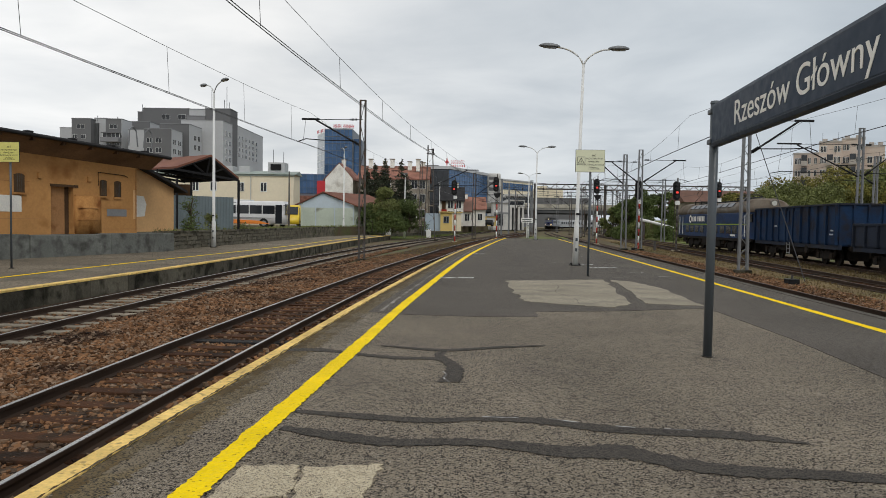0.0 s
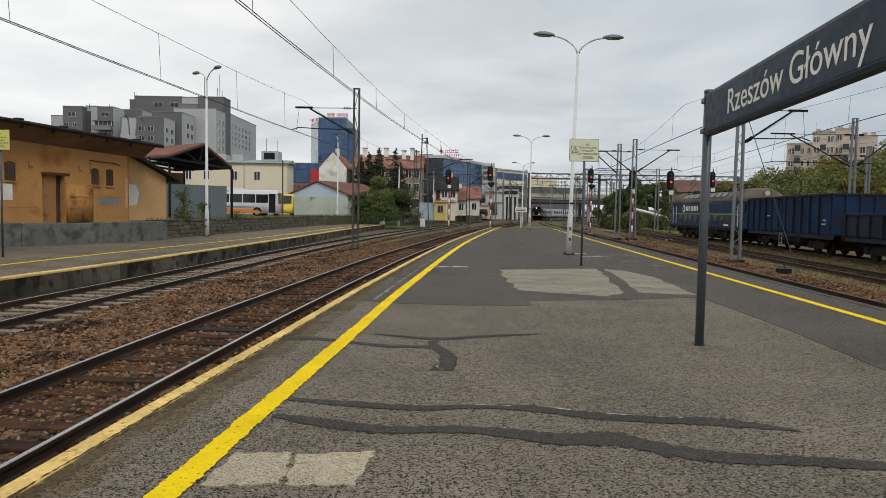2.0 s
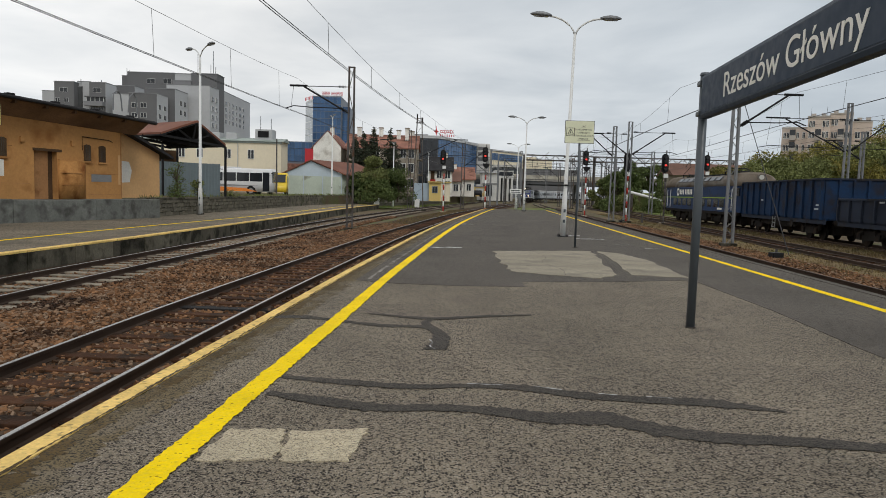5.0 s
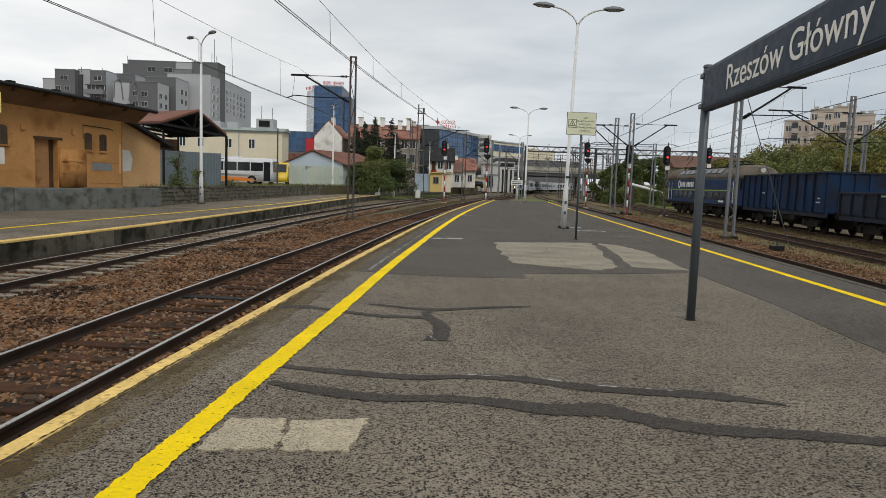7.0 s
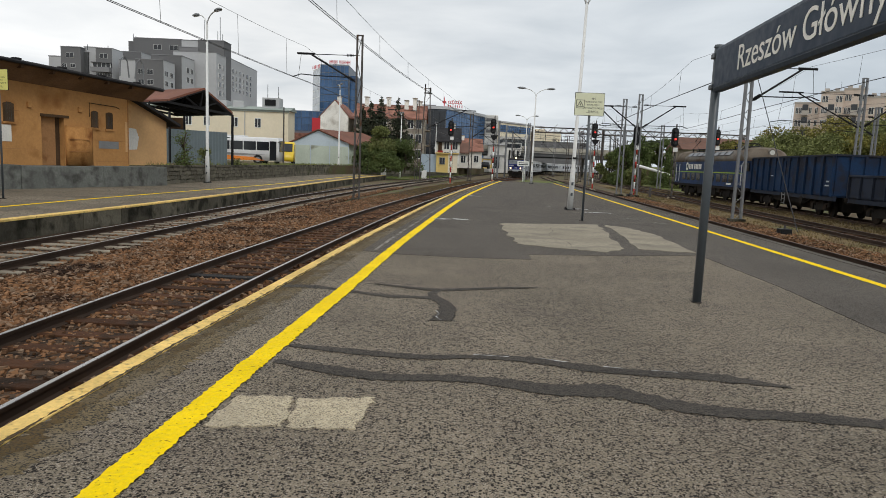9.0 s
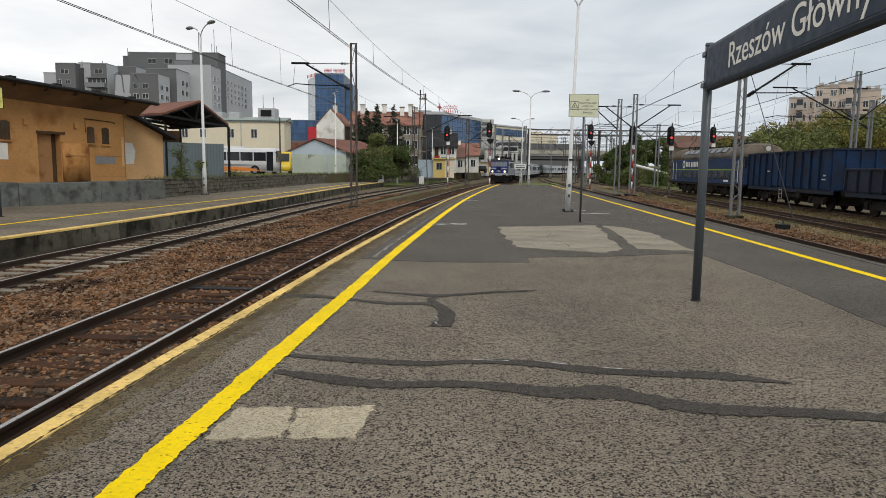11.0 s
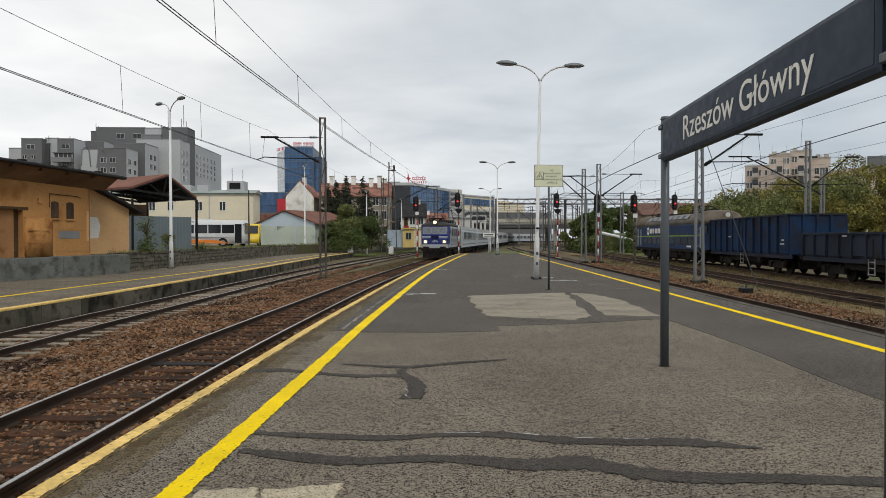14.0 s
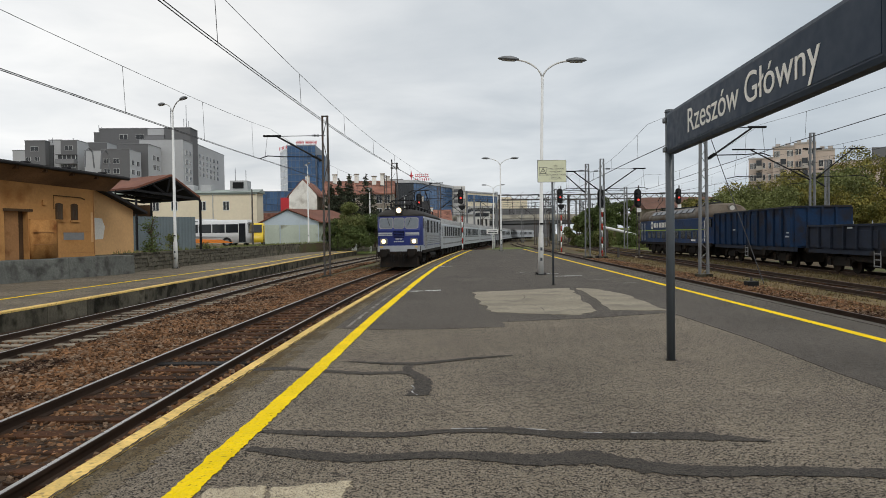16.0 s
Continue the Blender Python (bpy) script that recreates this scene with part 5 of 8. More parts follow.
DANGER = ("SIEĆ", "TRAKCYJNA POD", "NAPIĘCIEM !", "DOTKNIĘCIE GROZI", "ŚMIERCIĄ")
warning_sign(pose(4.135, 20.5, 0), 0.89, 0.68, 3.86, SIGN_CREAM, DANGER, "pale yellow overhead-line warning sign on a thin grey pole", 0.025)
warning_sign(pose(-15.0, 22.4, PLAT_Z2), 0.95, 0.68, 4.25, SIGN_YELLOW, DANGER, "yellow overhead-line warning sign on a pole by the goods shed", 0.12)


def lamp_post(m, h, reach, label, turn=0.0, r=0.105):
    t = thing("platform_lamp", m, label, "lamp post", "platform lamps")
    part("post", tube([(0, 0, 0), (0, 0, 1.6), (0, 0, 1.65), (0, 0, h - 0.7)], r, 14, r1=r * 0.42), MAST_WHITE, t, "white tapered post", True)
    part("base_plate", box((-0.2, -0.2, 0), (0.2, 0.2, 0.03), 0.008), BLACK, t)
    for sx in (-1, 1):
        for sy in (-1, 1):
            part("bolt", tube([(sx * 0.15, sy * 0.15, 0.03), (sx * 0.15, sy * 0.15, 0.09)], 0.025, 6), BLACK, t)
    for z in (0.55, 0.95):
        part("inspection_cover", box((-0.04, -r - 0.012, z), (0.04, -r + 0.03, z + 0.12), 0.005), STEEL_GREY, t)
    part("number_bar", box((-0.07, -r - 0.006, 1.95), (0.07, -r + 0.02, 2.02)), BLACK, t)
    c, s = math.cos(turn), math.sin(turn)
    for way in (-1, 1):
        pts = []
        for k in range(9):
            u = k / 8
            px = way * (0.02 + (reach - 0.45) * (1 - math.cos(u * math.pi / 2)) ** 0.8) if k else way * 0.02
            pz = h - 0.72 + 0.62 * math.sin(u * math.pi / 2)
            pts.append((px * c, px * s, pz))
        part("arm", tube(pts, 0.036, 8), MAST_WHITE, t, "curved white arm", True)
        head = []
        for u, w, hh in ((0, 0.04, 0.04), (0.12, 0.11, 0.09), (0.35, 0.16, 0.13), (0.6, 0.15, 0.11), (0.76, 0.08, 0.06), (0.82, 0.02, 0.02)):
            x = way * (reach - 0.5 + u)
            ring = []
            for k in range(12):
                a = 2 * math.pi * k / 12
                yy, zz = w * math.cos(a), hh * max(math.sin(a), -0.35)
                ring.append((x * c - yy * s, x * s + yy * c, h - 0.08 + zz + u * 0.03))
            head.append(ring)
        lamp = part("lamp_head", loft(head), GALV, t, "oval grey lamp head", True)
        lens = []
        for u, w in ((0.16, 0.07), (0.4, 0.125), (0.66, 0.07)):
            x = way * (reach - 0.5 + u)
            lens.append([(x * c - yy * s, x * s + yy * c, h - 0.08 + u * 0.03 - dz) for yy, dz in ((-w, 0.035), (w, 0.035), (w * 0.5, 0.075), (-w * 0.5, 0.075))])
        part("glass", loft(lens), COACH_GREY, lamp, "frosted glass")
    return t


lamp_post(pose(4.76, 25.9, 0, 0, 1.1), 8.4, 1.42, "tall white platform lamp with two curved arms", 0.03, 0.118)
lamp_post(pose(8.14, 65.0, 0), 9.0, 1.5, "tall white platform lamp with two curved arms", 0.02, 0.13)
lamp_post(pose(11.9, 104.0, GZ + 0.06), 10.0, 1.5, "white double lamp on the grass past the platform end", 0.02, 0.14)
lamp_post(pose(-14.75, 41.6, PLAT_Z2), 10.2, 1.42, "white double lamp on the outer platform by the stone wall", -0.75, 0.15)
lamp_post(pose(-13.3, 83.6, PLAT_Z2), 10.8, 1.0, "white double lamp near the garage on the outer platform", -1.2, 0.16)
lamp_post(pose(-6.5, 95.0, GZ + 0.06), 9.0, 0.9, "white double lamp beside the shrubs", -1.3, 0.15)
lamp_post(pose(-2.0, 118.0, GZ + 0.06), 9.2, 0.9, "white double lamp beside the yellow hut", -1.3, 0.14)


def signal(m, label, z_head=5.0, board=True, lit=True, dark=False):
    t = thing("railway_signal", m, label, "railway signal", "light signals")
    for k in range(7):
        z = k * 0.62
        part("mast_band", tube([(0, 0, z), (0, 0, z + 0.62)], 0.075, 10), (WHITE if k % 2 else RED_PAINT) if not dark else MAST_DARK, t, "", True)
    part("mast_top", tube([(0, 0, 4.34), (0, 0, z_head + 2.0)], 0.06, 10), MAST_DARK, t)
    prof = [(0.31 * math.cos(a), 0.31 * math.sin(a)) for a in np.linspace(0, math.pi, 9)]
    out = [(x, z_head + 1.38 + z) for x, z in prof] + [(-x, z_head + 0.31 - z) for x, z in prof]
    head = part("signal_head", loft([[(x - 0.15, y, z) for x, z in out] for y in (-0.22, -0.12)]), BLACK, t, "black rounded signal board")
    for k in range(4):
        z = z_head + 0.32 + k * 0.35
        hood = part("hood", tube([(-0.15, -0.22, z), (-0.15, -0.42, z + 0.02)], 0.14, 12), BLACK, head)
        part("lens", tube([(-0.15, -0.425, z), (-0.15, -0.43, z)], 0.115, 12), RED_LAMP if (k == 1 and lit) else LENS_DARK, hood, "lit red lens" if (k == 1 and lit) else "")
    if board:
        part("pointer_board", loft([[(x, y, z) for x, z in ((-0.42, z_head - 0.15), (0.42, z_head - 0.15), (0.3, z_head - 0.5), (0.0, z_head - 0.75), (-0.3, z_head - 0.5))] for y in (-0.1, -0.07)]), BLACK, t)
    else:
        part("number_plate", box((-0.2, -0.1, z_head - 0.42), (0.2, -0.08, z_head - 0.05)), WHITE, t)
    part("foundation", box((-0.3, -0.3, -0.12), (0.3, 0.3, 0.06), 0.02), CONCRETE, t)
    bm = bmesh.new()
    for sx in (-0.16, 0.16):
        tube([(sx, 0.28, 0.1), (sx, 0.12, z_head + 1.4)], 0.02, 5, bm)
    for k in range(14):
        tube([(-0.16, 0.28 - 0.011 * k, 0.4 + 0.4 * k), (0.16, 0.28 - 0.011 * k, 0.4 + 0.4 * k)], 0.014, 5, bm)
    part("ladder", bm, MAST_DARK, t)
    return t


RED_LIT = "tall railway signal showing red on a red-and-white mast"
signal(pose(0.45, 77, GZ + 0.12), RED_LIT, 5.3, False)
signal(pose(5.2, 77, GZ + 0.12), RED_LIT, 5.75)
signal(pose(16.6, 77, GZ + 0.12), RED_LIT, 5.7)
signal(pose(20.15, 60.5, GZ + 0.12), "railway signal showing red beside the freight locomotive", 4.5, False, True, True)
signal(pose(28.4, 72, GZ + 0.12), "railway signal behind the freight locomotive", 5.25, False, True, True)
signal(pose(17.2, 62, GZ + 0.12), "unlit railway signal on a banded mast", 4.6, False, False)

# ---- overhead line ----


def lattice(m, h, w, material, label, chord=0.05, taper=0.75, step=0.55):
    t = thing("catenary_mast", m, label, "catenary mast", "overhead line masts")
    w1 = w * taper
    for sx in (-1, 1):
        part("chord", loft([[(sx * ww / 2 + a, b, z) for a, b in ((-chord, -0.09), (chord, -0.09), (chord, 0.09), (-chord, 0.09))] for z, ww in ((0, w), (h, w1))]), material, t)
    n = int(h / step)
    for k in range(n):
        z0, z1 = h * k / n, h * (k + 1) / n
        ww0, ww1 = w + (w1 - w) * k / n, w + (w1 - w) * (k + 1) / n
        s = 1 if k % 2 else -1
        part("lacing", bar((s * ww0 / 2, -0.085, z0), (-s * ww1 / 2, -0.085, z1), 0.028), material, t)
    part("foundation", box((-w * 0.8, -0.35, -0.15), (w * 0.8, 0.35, 0.12), 0.03), WALL_DARK, t, "dark concrete block")
    part("top_plate", box((-w1 / 2 - 0.05, -0.1, h - 0.03), (w1 / 2 + 0.05, 0.1, h + 0.02)), material, t)
    return t


def cantilever(mast, reach, z_arm, z_contact, way):
    """A bracket out over the track: top tie, raking tube with insulators, registration arm."""
    e = way * reach
    part("tie", tube([(0, 0, z_arm), (way * 0.4, 0, z_arm), (e, 0, z_arm - 0.02)], 0.02, 6), BLACK, mast)
    arm = part("bracket_arm", tube([(way * 0.15, 0, z_contact - 0.15), (e * 0.86, 0, z_arm - 0.05)], 0.05, 8), BLACK, mast, "raking black tube")
    part("hanger", tube([(e * 0.8, 0, z_arm), (e * 1.12, 0, z_arm)], 0.06, 6), BLACK, arm)
    for k in range(5):
        p = Vector((way * 0.15, 0, z_contact - 0.15)).lerp(Vector((e * 0.86, 0, z_arm - 0.05)), 0.06 + 0.03 * k)
        part("insulator_disc", tube([p, p + Vector((way * 0.02, 0, 0.02))], 0.1, 10), BLACK, arm)
        part("insulator_disc", tube([(way * (0.35 + 0.08 * k), 0, z_arm), (way * (0.38 + 0.08 * k), 0, z_arm)], 0.075, 10), BLACK, arm)
    part("registration_arm", tube([(way * 0.5, 0, z_contact + 0.1), (e * 0.75, 0, z_contact + 0.12), (e * 1.05, 0, z_contact + 0.18), (e * 1.2, 0, z_contact + 0.02)], 0.028, 6), BLACK, mast)
    part("drop_wire", tube([(e * 1.05, 0, z_arm), (e * 1.1, 0, z_contact)], 0.01, 5), WIRE, mast)


def overhead(line, off, y_sup, z_con, z_sup, z_mid, label, twin=True, r=0.011, drop=7.0, y_end=None):
    """Contact and carrying wire over a track, hung at the given supports, with droppers."""
    t = thing("overhead_line", pose(0, 0, 0), label, "overhead wires", "overhead lines")
    con, mes = [], []
    for ya, yb in zip(y_sup, y_sup[1:]):
        n = max(3, int((yb - ya) / 3))
        for k in range(n):
            u = k / n
            y = ya + (yb - ya) * u
            s = line.s_of_y(y)
            o = off + 0.22 * math.cos(math.pi * (u + y_sup.index(ya)))
            x, yy, _ = line.at(s, o)
            con.append((x, yy, z_con(y)))
            mes.append((x, yy, z_mid + (z_sup - z_mid) * (2 * u - 1) ** 2 + (z_con(y) - z_con(0))))
    if twin:
        part("contact_wire", tube([(x - 0.035, y, z) for x, y, z in con], r, 5), WIRE, t)
        part("contact_wire", tube([(x + 0.035, y, z + 0.01) for x, y, z in con], r, 5), WIRE, t)
    else:
        part("contact_wire", tube(con, r, 5), WIRE, t)
    part("carrier_wire", tube(mes, r * 0.7, 5), WIRE, t)
    ys, cm, cc = [p[1] for p in mes], np.array(mes), np.array(con)
    for y in np.arange(ys[0] + 3, min(ys[-1], 120), drop):
        a = [float(np.interp(y, ys, cm[:, i])) for i in range(3)]
        b = [float(np.interp(y + 0.15, ys, cc[:, i])) for i in range(3)]
        part("dropper", tube([a, b], r * 0.65, 4), WIRE, t)
    return t


overhead(TRACK_A, 0.0, [-24, 10, 81, 140, 200], lambda y: 5.55 + 0.008 * min(max(y, 0), 50), 6.75, 6.27, "twin contact wires and carrier over the platform track")
overhead(TRACK_B, -0.35, [-24, 38.5, 81, 140], lambda y: 5.12 + 0.019 * min(max(y, 0), 40), 7.0, 6.42, "contact wires and carrier over the outer platform track")
overhead(TRACK_C, 0.0, [-24, 33, 61, 118, 180], lambda y: 5.5, 6.95, 6.1, "contact wires and carrier over the far platform edge")
overhead(TRACK_D, 0.0, [-24, 33, 61, 118, 180], lambda y: 5.5, 6.9, 6.1, "contact wires and carrier over the siding")
overhead(TRACK_E, 0.2, [-24, 10, 48, 90, 150], lambda y: 5.5, 6.9, 6.1, "contact wires and carrier over the freight train", False)

FEEDER = Line([(p[0] + 4.9, p[1]) for p in TRACK_E.p[::12].tolist()])
overhead(FEEDER, 0.0, [-20, 10, 50, 100, 150], lambda y: 5.6, 7.0, 6.3, "contact wires and carrier behind the freight train", False)
m1 = lattice(pose(-5.15, 38.5, GZ + 0.05), 9.15, 0.32, MAST_DARK, "rusty lattice mast between the tracks", 0.045, 0.9, 1.3)
cantilever(m1, 3.1, 8.05, 6.75, -1)
m2 = lattice(pose(-2.6, 81.5, GZ + 0.05), 11.0, 1.3, MAST_DARK, "rusty splayed lattice mast carrying a switch", 0.06, 0.42, 0.9)
cantilever(m2, 5.2, 8.6, 6.6, 1)
part("switch_frame", box((-0.45, -0.12, 10.4), (0.55, 0.12, 10.52), 0.02), MAST_DARK, m2)
part("switch_post", box((-0.36, -0.07, 10.5), (-0.22, 0.07, 11.5), 0.02), BLACK, m2)
part("switch_post", box((0.2, -0.07, 10.5), (0.42, 0.07, 11.1), 0.02), BLACK, m2)
m3 = lattice(pose(-3.7, 82.0, GZ + 0.05), 9.6, 0.3, MAST_DARK, "thin rusty mast beside the switch mast", 0.04, 0.9)
cantilever(m3, 3.2, 8.4, 6.6, -1)
r1 = lattice(pose(14.45, 33.4, GZ + 0.1), 8.2, 0.42, GALV, "grey lattice mast between the sidings", 0.05, 0.6, 0.42)
cantilever(r1, 2.9, 7.5, 6.0, 1)
stay = part("stay", tube([(0.05, 0, 7.9), (-0.35, -6.6, 0.1)], 0.018, 5), WIRE, r1)
r2 = lattice(pose(15.7, 61.5, GZ + 0.1), 8.6, 0.45, GALV, "grey lattice mast with brackets over two tracks", 0.05, 0.6, 1.0)
cantilever(r2, 2.8, 8.0, 6.1, -1)
r3 = lattice(pose(16.95, 61.0, GZ + 0.1), 9.0, 0.5, GALV, "grey lattice mast with brackets over two tracks", 0.05, 0.6, 1.0)
cantilever(r3, 3.6, 8.1, 6.2, 1)
cantilever(r3, 3.0, 7.9, 6.2, -1)
r4 = lattice(pose(30.0, 50.0, GZ + 0.1), 9.6, 0.42, GALV, "tall grey lattice mast behind the freight wagons", 0.05, 0.7, 0.45)
cantilever(r4, 5.5, 8.4, 6.2, -1)
cantilever(r4, 3.6, 8.4, 6.2, 1)
r5 = lattice(pose(36.1, 58.0, GZ + 0.1), 8.4, 0.36, GALV, "grey lattice mast before the wooded bank", 0.05, 0.7, 0.45)
cantilever(r5, 3.0, 7.6, 6.2, -1)
for x, y, h, way in ((3.3, 97, 9.4, 1), (14.0, 118, 9.8, -1), (22.5, 118, 9.2, 1), (24.5, 125, 9.2, 1), (9.6, 132, 9.4, -1), (28.8, 92, 8.6, -1), (30.5, 118, 9.0, -1), (20.8, 100, 9.0, -1),
                     (25.6, 145, 9.2, -1), (16.0, 165, 9.4, 1), (28.0, 178, 9.4, -1), (33.0, 135, 9.0, 1), (36.5, 165, 9.4, -1), (22.0, 185, 9.4, -1)):
    ms = lattice(pose(x, y, GZ), h, 0.45, MAST_DARK if y % 2 else GALV, "lattice catenary mast along the station throat", 0.06, 0.8, 1.2)
    cantilever(ms, 3.2, 8.2, 6.3, way)


SPAN = "thin cross-span wires with hangers over the throat tracks"
for y, x0, x1, z in ((128, 9.6, 33.0, 8.3), (140, 12.0, 36.0, 8.2), (168, 16.0, 40.0, 8.6), (185, 22.0, 46.0, 8.6), (198, 22.5, 52.0, 8.8)):
    t_ = thing("cross_span", pose(0, 0, 0), SPAN, "overhead wires", "cross-span wires")
    for dz in (0.0, 1.3):
        part("span_wire", tube([(x0, y, z + dz), ((x0 + x1) / 2, y, z + dz * 0.55 - 0.1), (x1, y, z + dz)], 0.035, 4), WIRE, t_)
    for k in range(5):
        xx = x0 + (x1 - x0) * (k + 1) / 6
        part("hanger", tube([(xx, y, z + 0.75), (xx, y, z - 1.6)], 0.03, 4), WIRE, t_)
        part("insulator", tube([(xx, y, z - 0.4), (xx, y, z - 0.1)], 0.09, 6), BLACK, t_)
    for xx in (x0, x1):
        part("span_mast", box((xx - 0.16, y - 0.16, GZ), (xx + 0.16, y + 0.16, z + 1.6)), GALV, t_)


def gantry():
    t = thing("signal_gantry", pose(0, 0, 0), "long grey lattice gantry spanning the tracks", "gantry")
    y, x0, x1, z0, z1 = 152, 18.5, 66, 9.3, 10.4
    for z in (z0, z1):
        for dy in (-0.5, 0.5):
            part("boom", bar((x0, y + dy, z), (x1, y + dy, z), 0.2), MAST_DARK, t)
    n = 40
    for k in range(n):
        a, b = x0 + (x1 - x0) * k / n, x0 + (x1 - x0) * (k + 1) / n
        part("lacing", bar((a, y - 0.5, z0 if k % 2 else z1), (b, y - 0.5, z1 if k % 2 else z0), 0.12), MAST_DARK, t)
    for x in (18.8, 34.5, 50, 65.5):
        for dy in (-0.5, 0.5):
            part("leg", bar((x, y + dy, GZ), (x, y + dy, z1), 0.28), MAST_DARK, t)
    return t


gantry()
for x, y in ((13.77, 27.2), (16.55, 61)):
    b = thing("anchor_block", pose(x, y, GZ), "small black mast anchor block on the ballast", "anchor block")
    part("block", box((-0.22, -0.22, -0.05), (0.22, 0.22, 0.28), 0.02), BLACK, b)
    part("eye", tube([(0, 0, 0.28), (0.02, 0, 0.42)], 0.05, 8), MAST_DARK, b)
po = thing("marker_post", pose(18.7, 62.0, GZ), "short rusty track marker post between sidings", "post")
part("post", box((-0.09, -0.09, 0), (0.09, 0.09, 0.95), 0.01), MAST_DARK, po)
for x, y, h in ((-3.2, 98, 1.2), (-8.5, 92, 1.4)):
    po = thing("relay_cabinet", pose(x, y, GZ + 0.06), "small pale trackside cabinet on the grass", "cabinet")
    part("case", box((-0.35, -0.3, 0), (0.35, 0.3, h), 0.03), WHITE, po)
    part("door", box((-0.28, -0.315, 0.12), (0.28, -0.29, h - 0.12), 0.01), WHITE, po)
po = thing("track_sign", pose(11.6, 103.2, GZ + 0.06), "small white track sign on a pole", "track sign")
part("pole", tube([(0, 0, 0), (0, 0, 3.0)], 0.05, 8), MAST_WHITE, po)
part("plate", box((-0.9, -0.08, 2.4), (0.9, -0.05, 3.1)), WHITE, po)
for z in (2.55, 2.8):
    part("text_bar", box((-0.7, -0.09, z), (0.7, -0.078, z + 0.1)), BLACK, po)

# ---- buildings ----


def slab(parent, name, lo, hi, material, label="", m=None, bevel=0.0):
    return part(name, box(lo, hi, bevel, m), material, parent, label)


def window_row(parent, cols, rows, w, h, face, frame=FRAME_WHITE, glass=GLASS, proud=0.05, rim=0.08):
    """Framed windows on a wall: face(u, z) gives the pose of a window's middle, its y axis pointing out of the wall."""
    base = None
    for z in rows:
        for u in cols:
            if base is None:
                f = part("window", box((-w / 2 - rim, -0.06, -h / 2 - rim), (w / 2 + rim, proud, h / 2 + rim)), frame, parent)
                p = part("pane", box((-w / 2, 0, -h / 2), (w / 2, proud + 0.02, h / 2)), glass, f)
                b = part("glazing_bar", box((-rim / 2, 0, -h / 2), (rim / 2, proud + 0.04, h / 2)), frame, f)
                base = (f, p, b)
                f.matrix_basis = face(u, z)
            else:
                f = again("window", base[0], face(u, z), parent)
                again("pane", base[1], Matrix(), f)
                again("glazing_bar", base[2], Matrix(), f)


def front_of(y):
    return lambda u, z: pose(u, y, z, 0, 0, 180)


def right_of(x):
    return lambda u, z: pose(x, u, z, 0, 0, -90)


# goods shed on its loading dock; x runs along the facade away from the camera, y into the shed
SHED = Matrix(((0.322, -0.947, 0, -15.1), (0.947, 0.322, 0, 35.8), (0, 0, 1, 0), (0, 0, 0, 1)))
dock = thing("loading_dock", SHED, "weathered grey concrete loading dock wall with cracks", "loading dock", kind="structure")
for k in range(8):
    slab(dock, "dock_section", (-34 + 4.3 * k + 0.01, 0.0 + 0.02 * (k % 2), -0.9), (-34 + 4.3 * (k + 1) - 0.01, 3.0, 0.76 + 0.02 * (k % 3)), DOCK, bevel=0.03)

shed = thing("goods_shed", SHED, "orange rendered railway goods shed with a wide dark eave", "goods shed")
bm = quad_box(bmesh.new(), (-32, 1.0, 0.7), (-6.35, 1.4, 5.0))
quad_box(bm, (-6.35, 1.0, 2.95), (-5.15, 1.4, 5.0))
quad_box(bm, (-5.15, 1.0, 0.7), (-1.26, 1.4, 5.0))
quad_box(bm, (-1.66, 1.4, 0.7), (-1.26, 9.0, 5.0))
part("wall", bm, ORANGE, shed, "orange rendered wall with rust stains")
slab(shed, "door", (-6.35, 1.22, 0.75), (-5.45, 1.3, 2.95), DOOR_BROWN, "flat tan steel door")
# Jamb takes a dark brown for the shadow in the doorway.
slab(shed, "door_jamb", (-5.45, 1.3, 0.75), (-5.15, 1.4, 2.95), SOFFIT, "jamb coloured dark for the shaded doorway")
slab(shed, "lintel", (-6.4, 0.97, 2.93), (-4.9, 1.02, 3.05), SOFFIT)
part("bay", loft([[(x, y, z) for x, y in ((-5.1, 1.05), (-5.1, 0.93), (-4.9, 0.86), (-4.5, 0.8), (-4.1, 0.82), (-3.75, 0.9), (-3.55, 0.985), (-3.55, 1.05))] for z in (0.78, 2.56)]), RUST_RENDER,
     shed, "bulged rust-stained render", True)
for z in (1.42, 1.98):
    slab(shed, "crack_joint", (-5.0, 0.795, z), (-3.9, 1.0, z + 0.015), DOOR_BROWN)
slab(shed, "bay_cap", (-5.1, 0.9, 2.56), (-3.3, 1.03, 2.6), ORANGE)
for x, w in ((-3.42, 0.44), (-2.52, 0.44), (-7.9, 0.5), (-9.3, 0.7), (-14, 0.7)):
    arch = [(-w / 2, 2.58), (w / 2, 2.58), (w / 2, 3.34), (w * 0.25, 3.385), (0, 3.4), (-w * 0.25, 3.385), (-w / 2, 3.34)]
    wn_ = part("window", loft([[(x + u, y, z) for u, z in arch] for y in (0.985, 1.2)]), SOFFIT, shed, "small arched window with iron bars")
    part("pane", loft([[(x + u * 0.8, y, 2.64 + (z - 2.58) * 0.88) for u, z in arch] for y in (0.975, 1.1)]), WINDOW_DUST, wn_)
    for d in (-0.12, 0.0, 0.12):
        part("iron_bar", bar((x + d * w * 1.6, 0.96, 2.62), (x + d * w * 1.6, 0.96, 3.4), 0.014), MAST_DARK, wn_)
    slab(wn_, "sill", (x - w / 2 - 0.05, 0.93, 2.5), (x + w / 2 + 0.05, 1.01, 2.58), ORANGE)
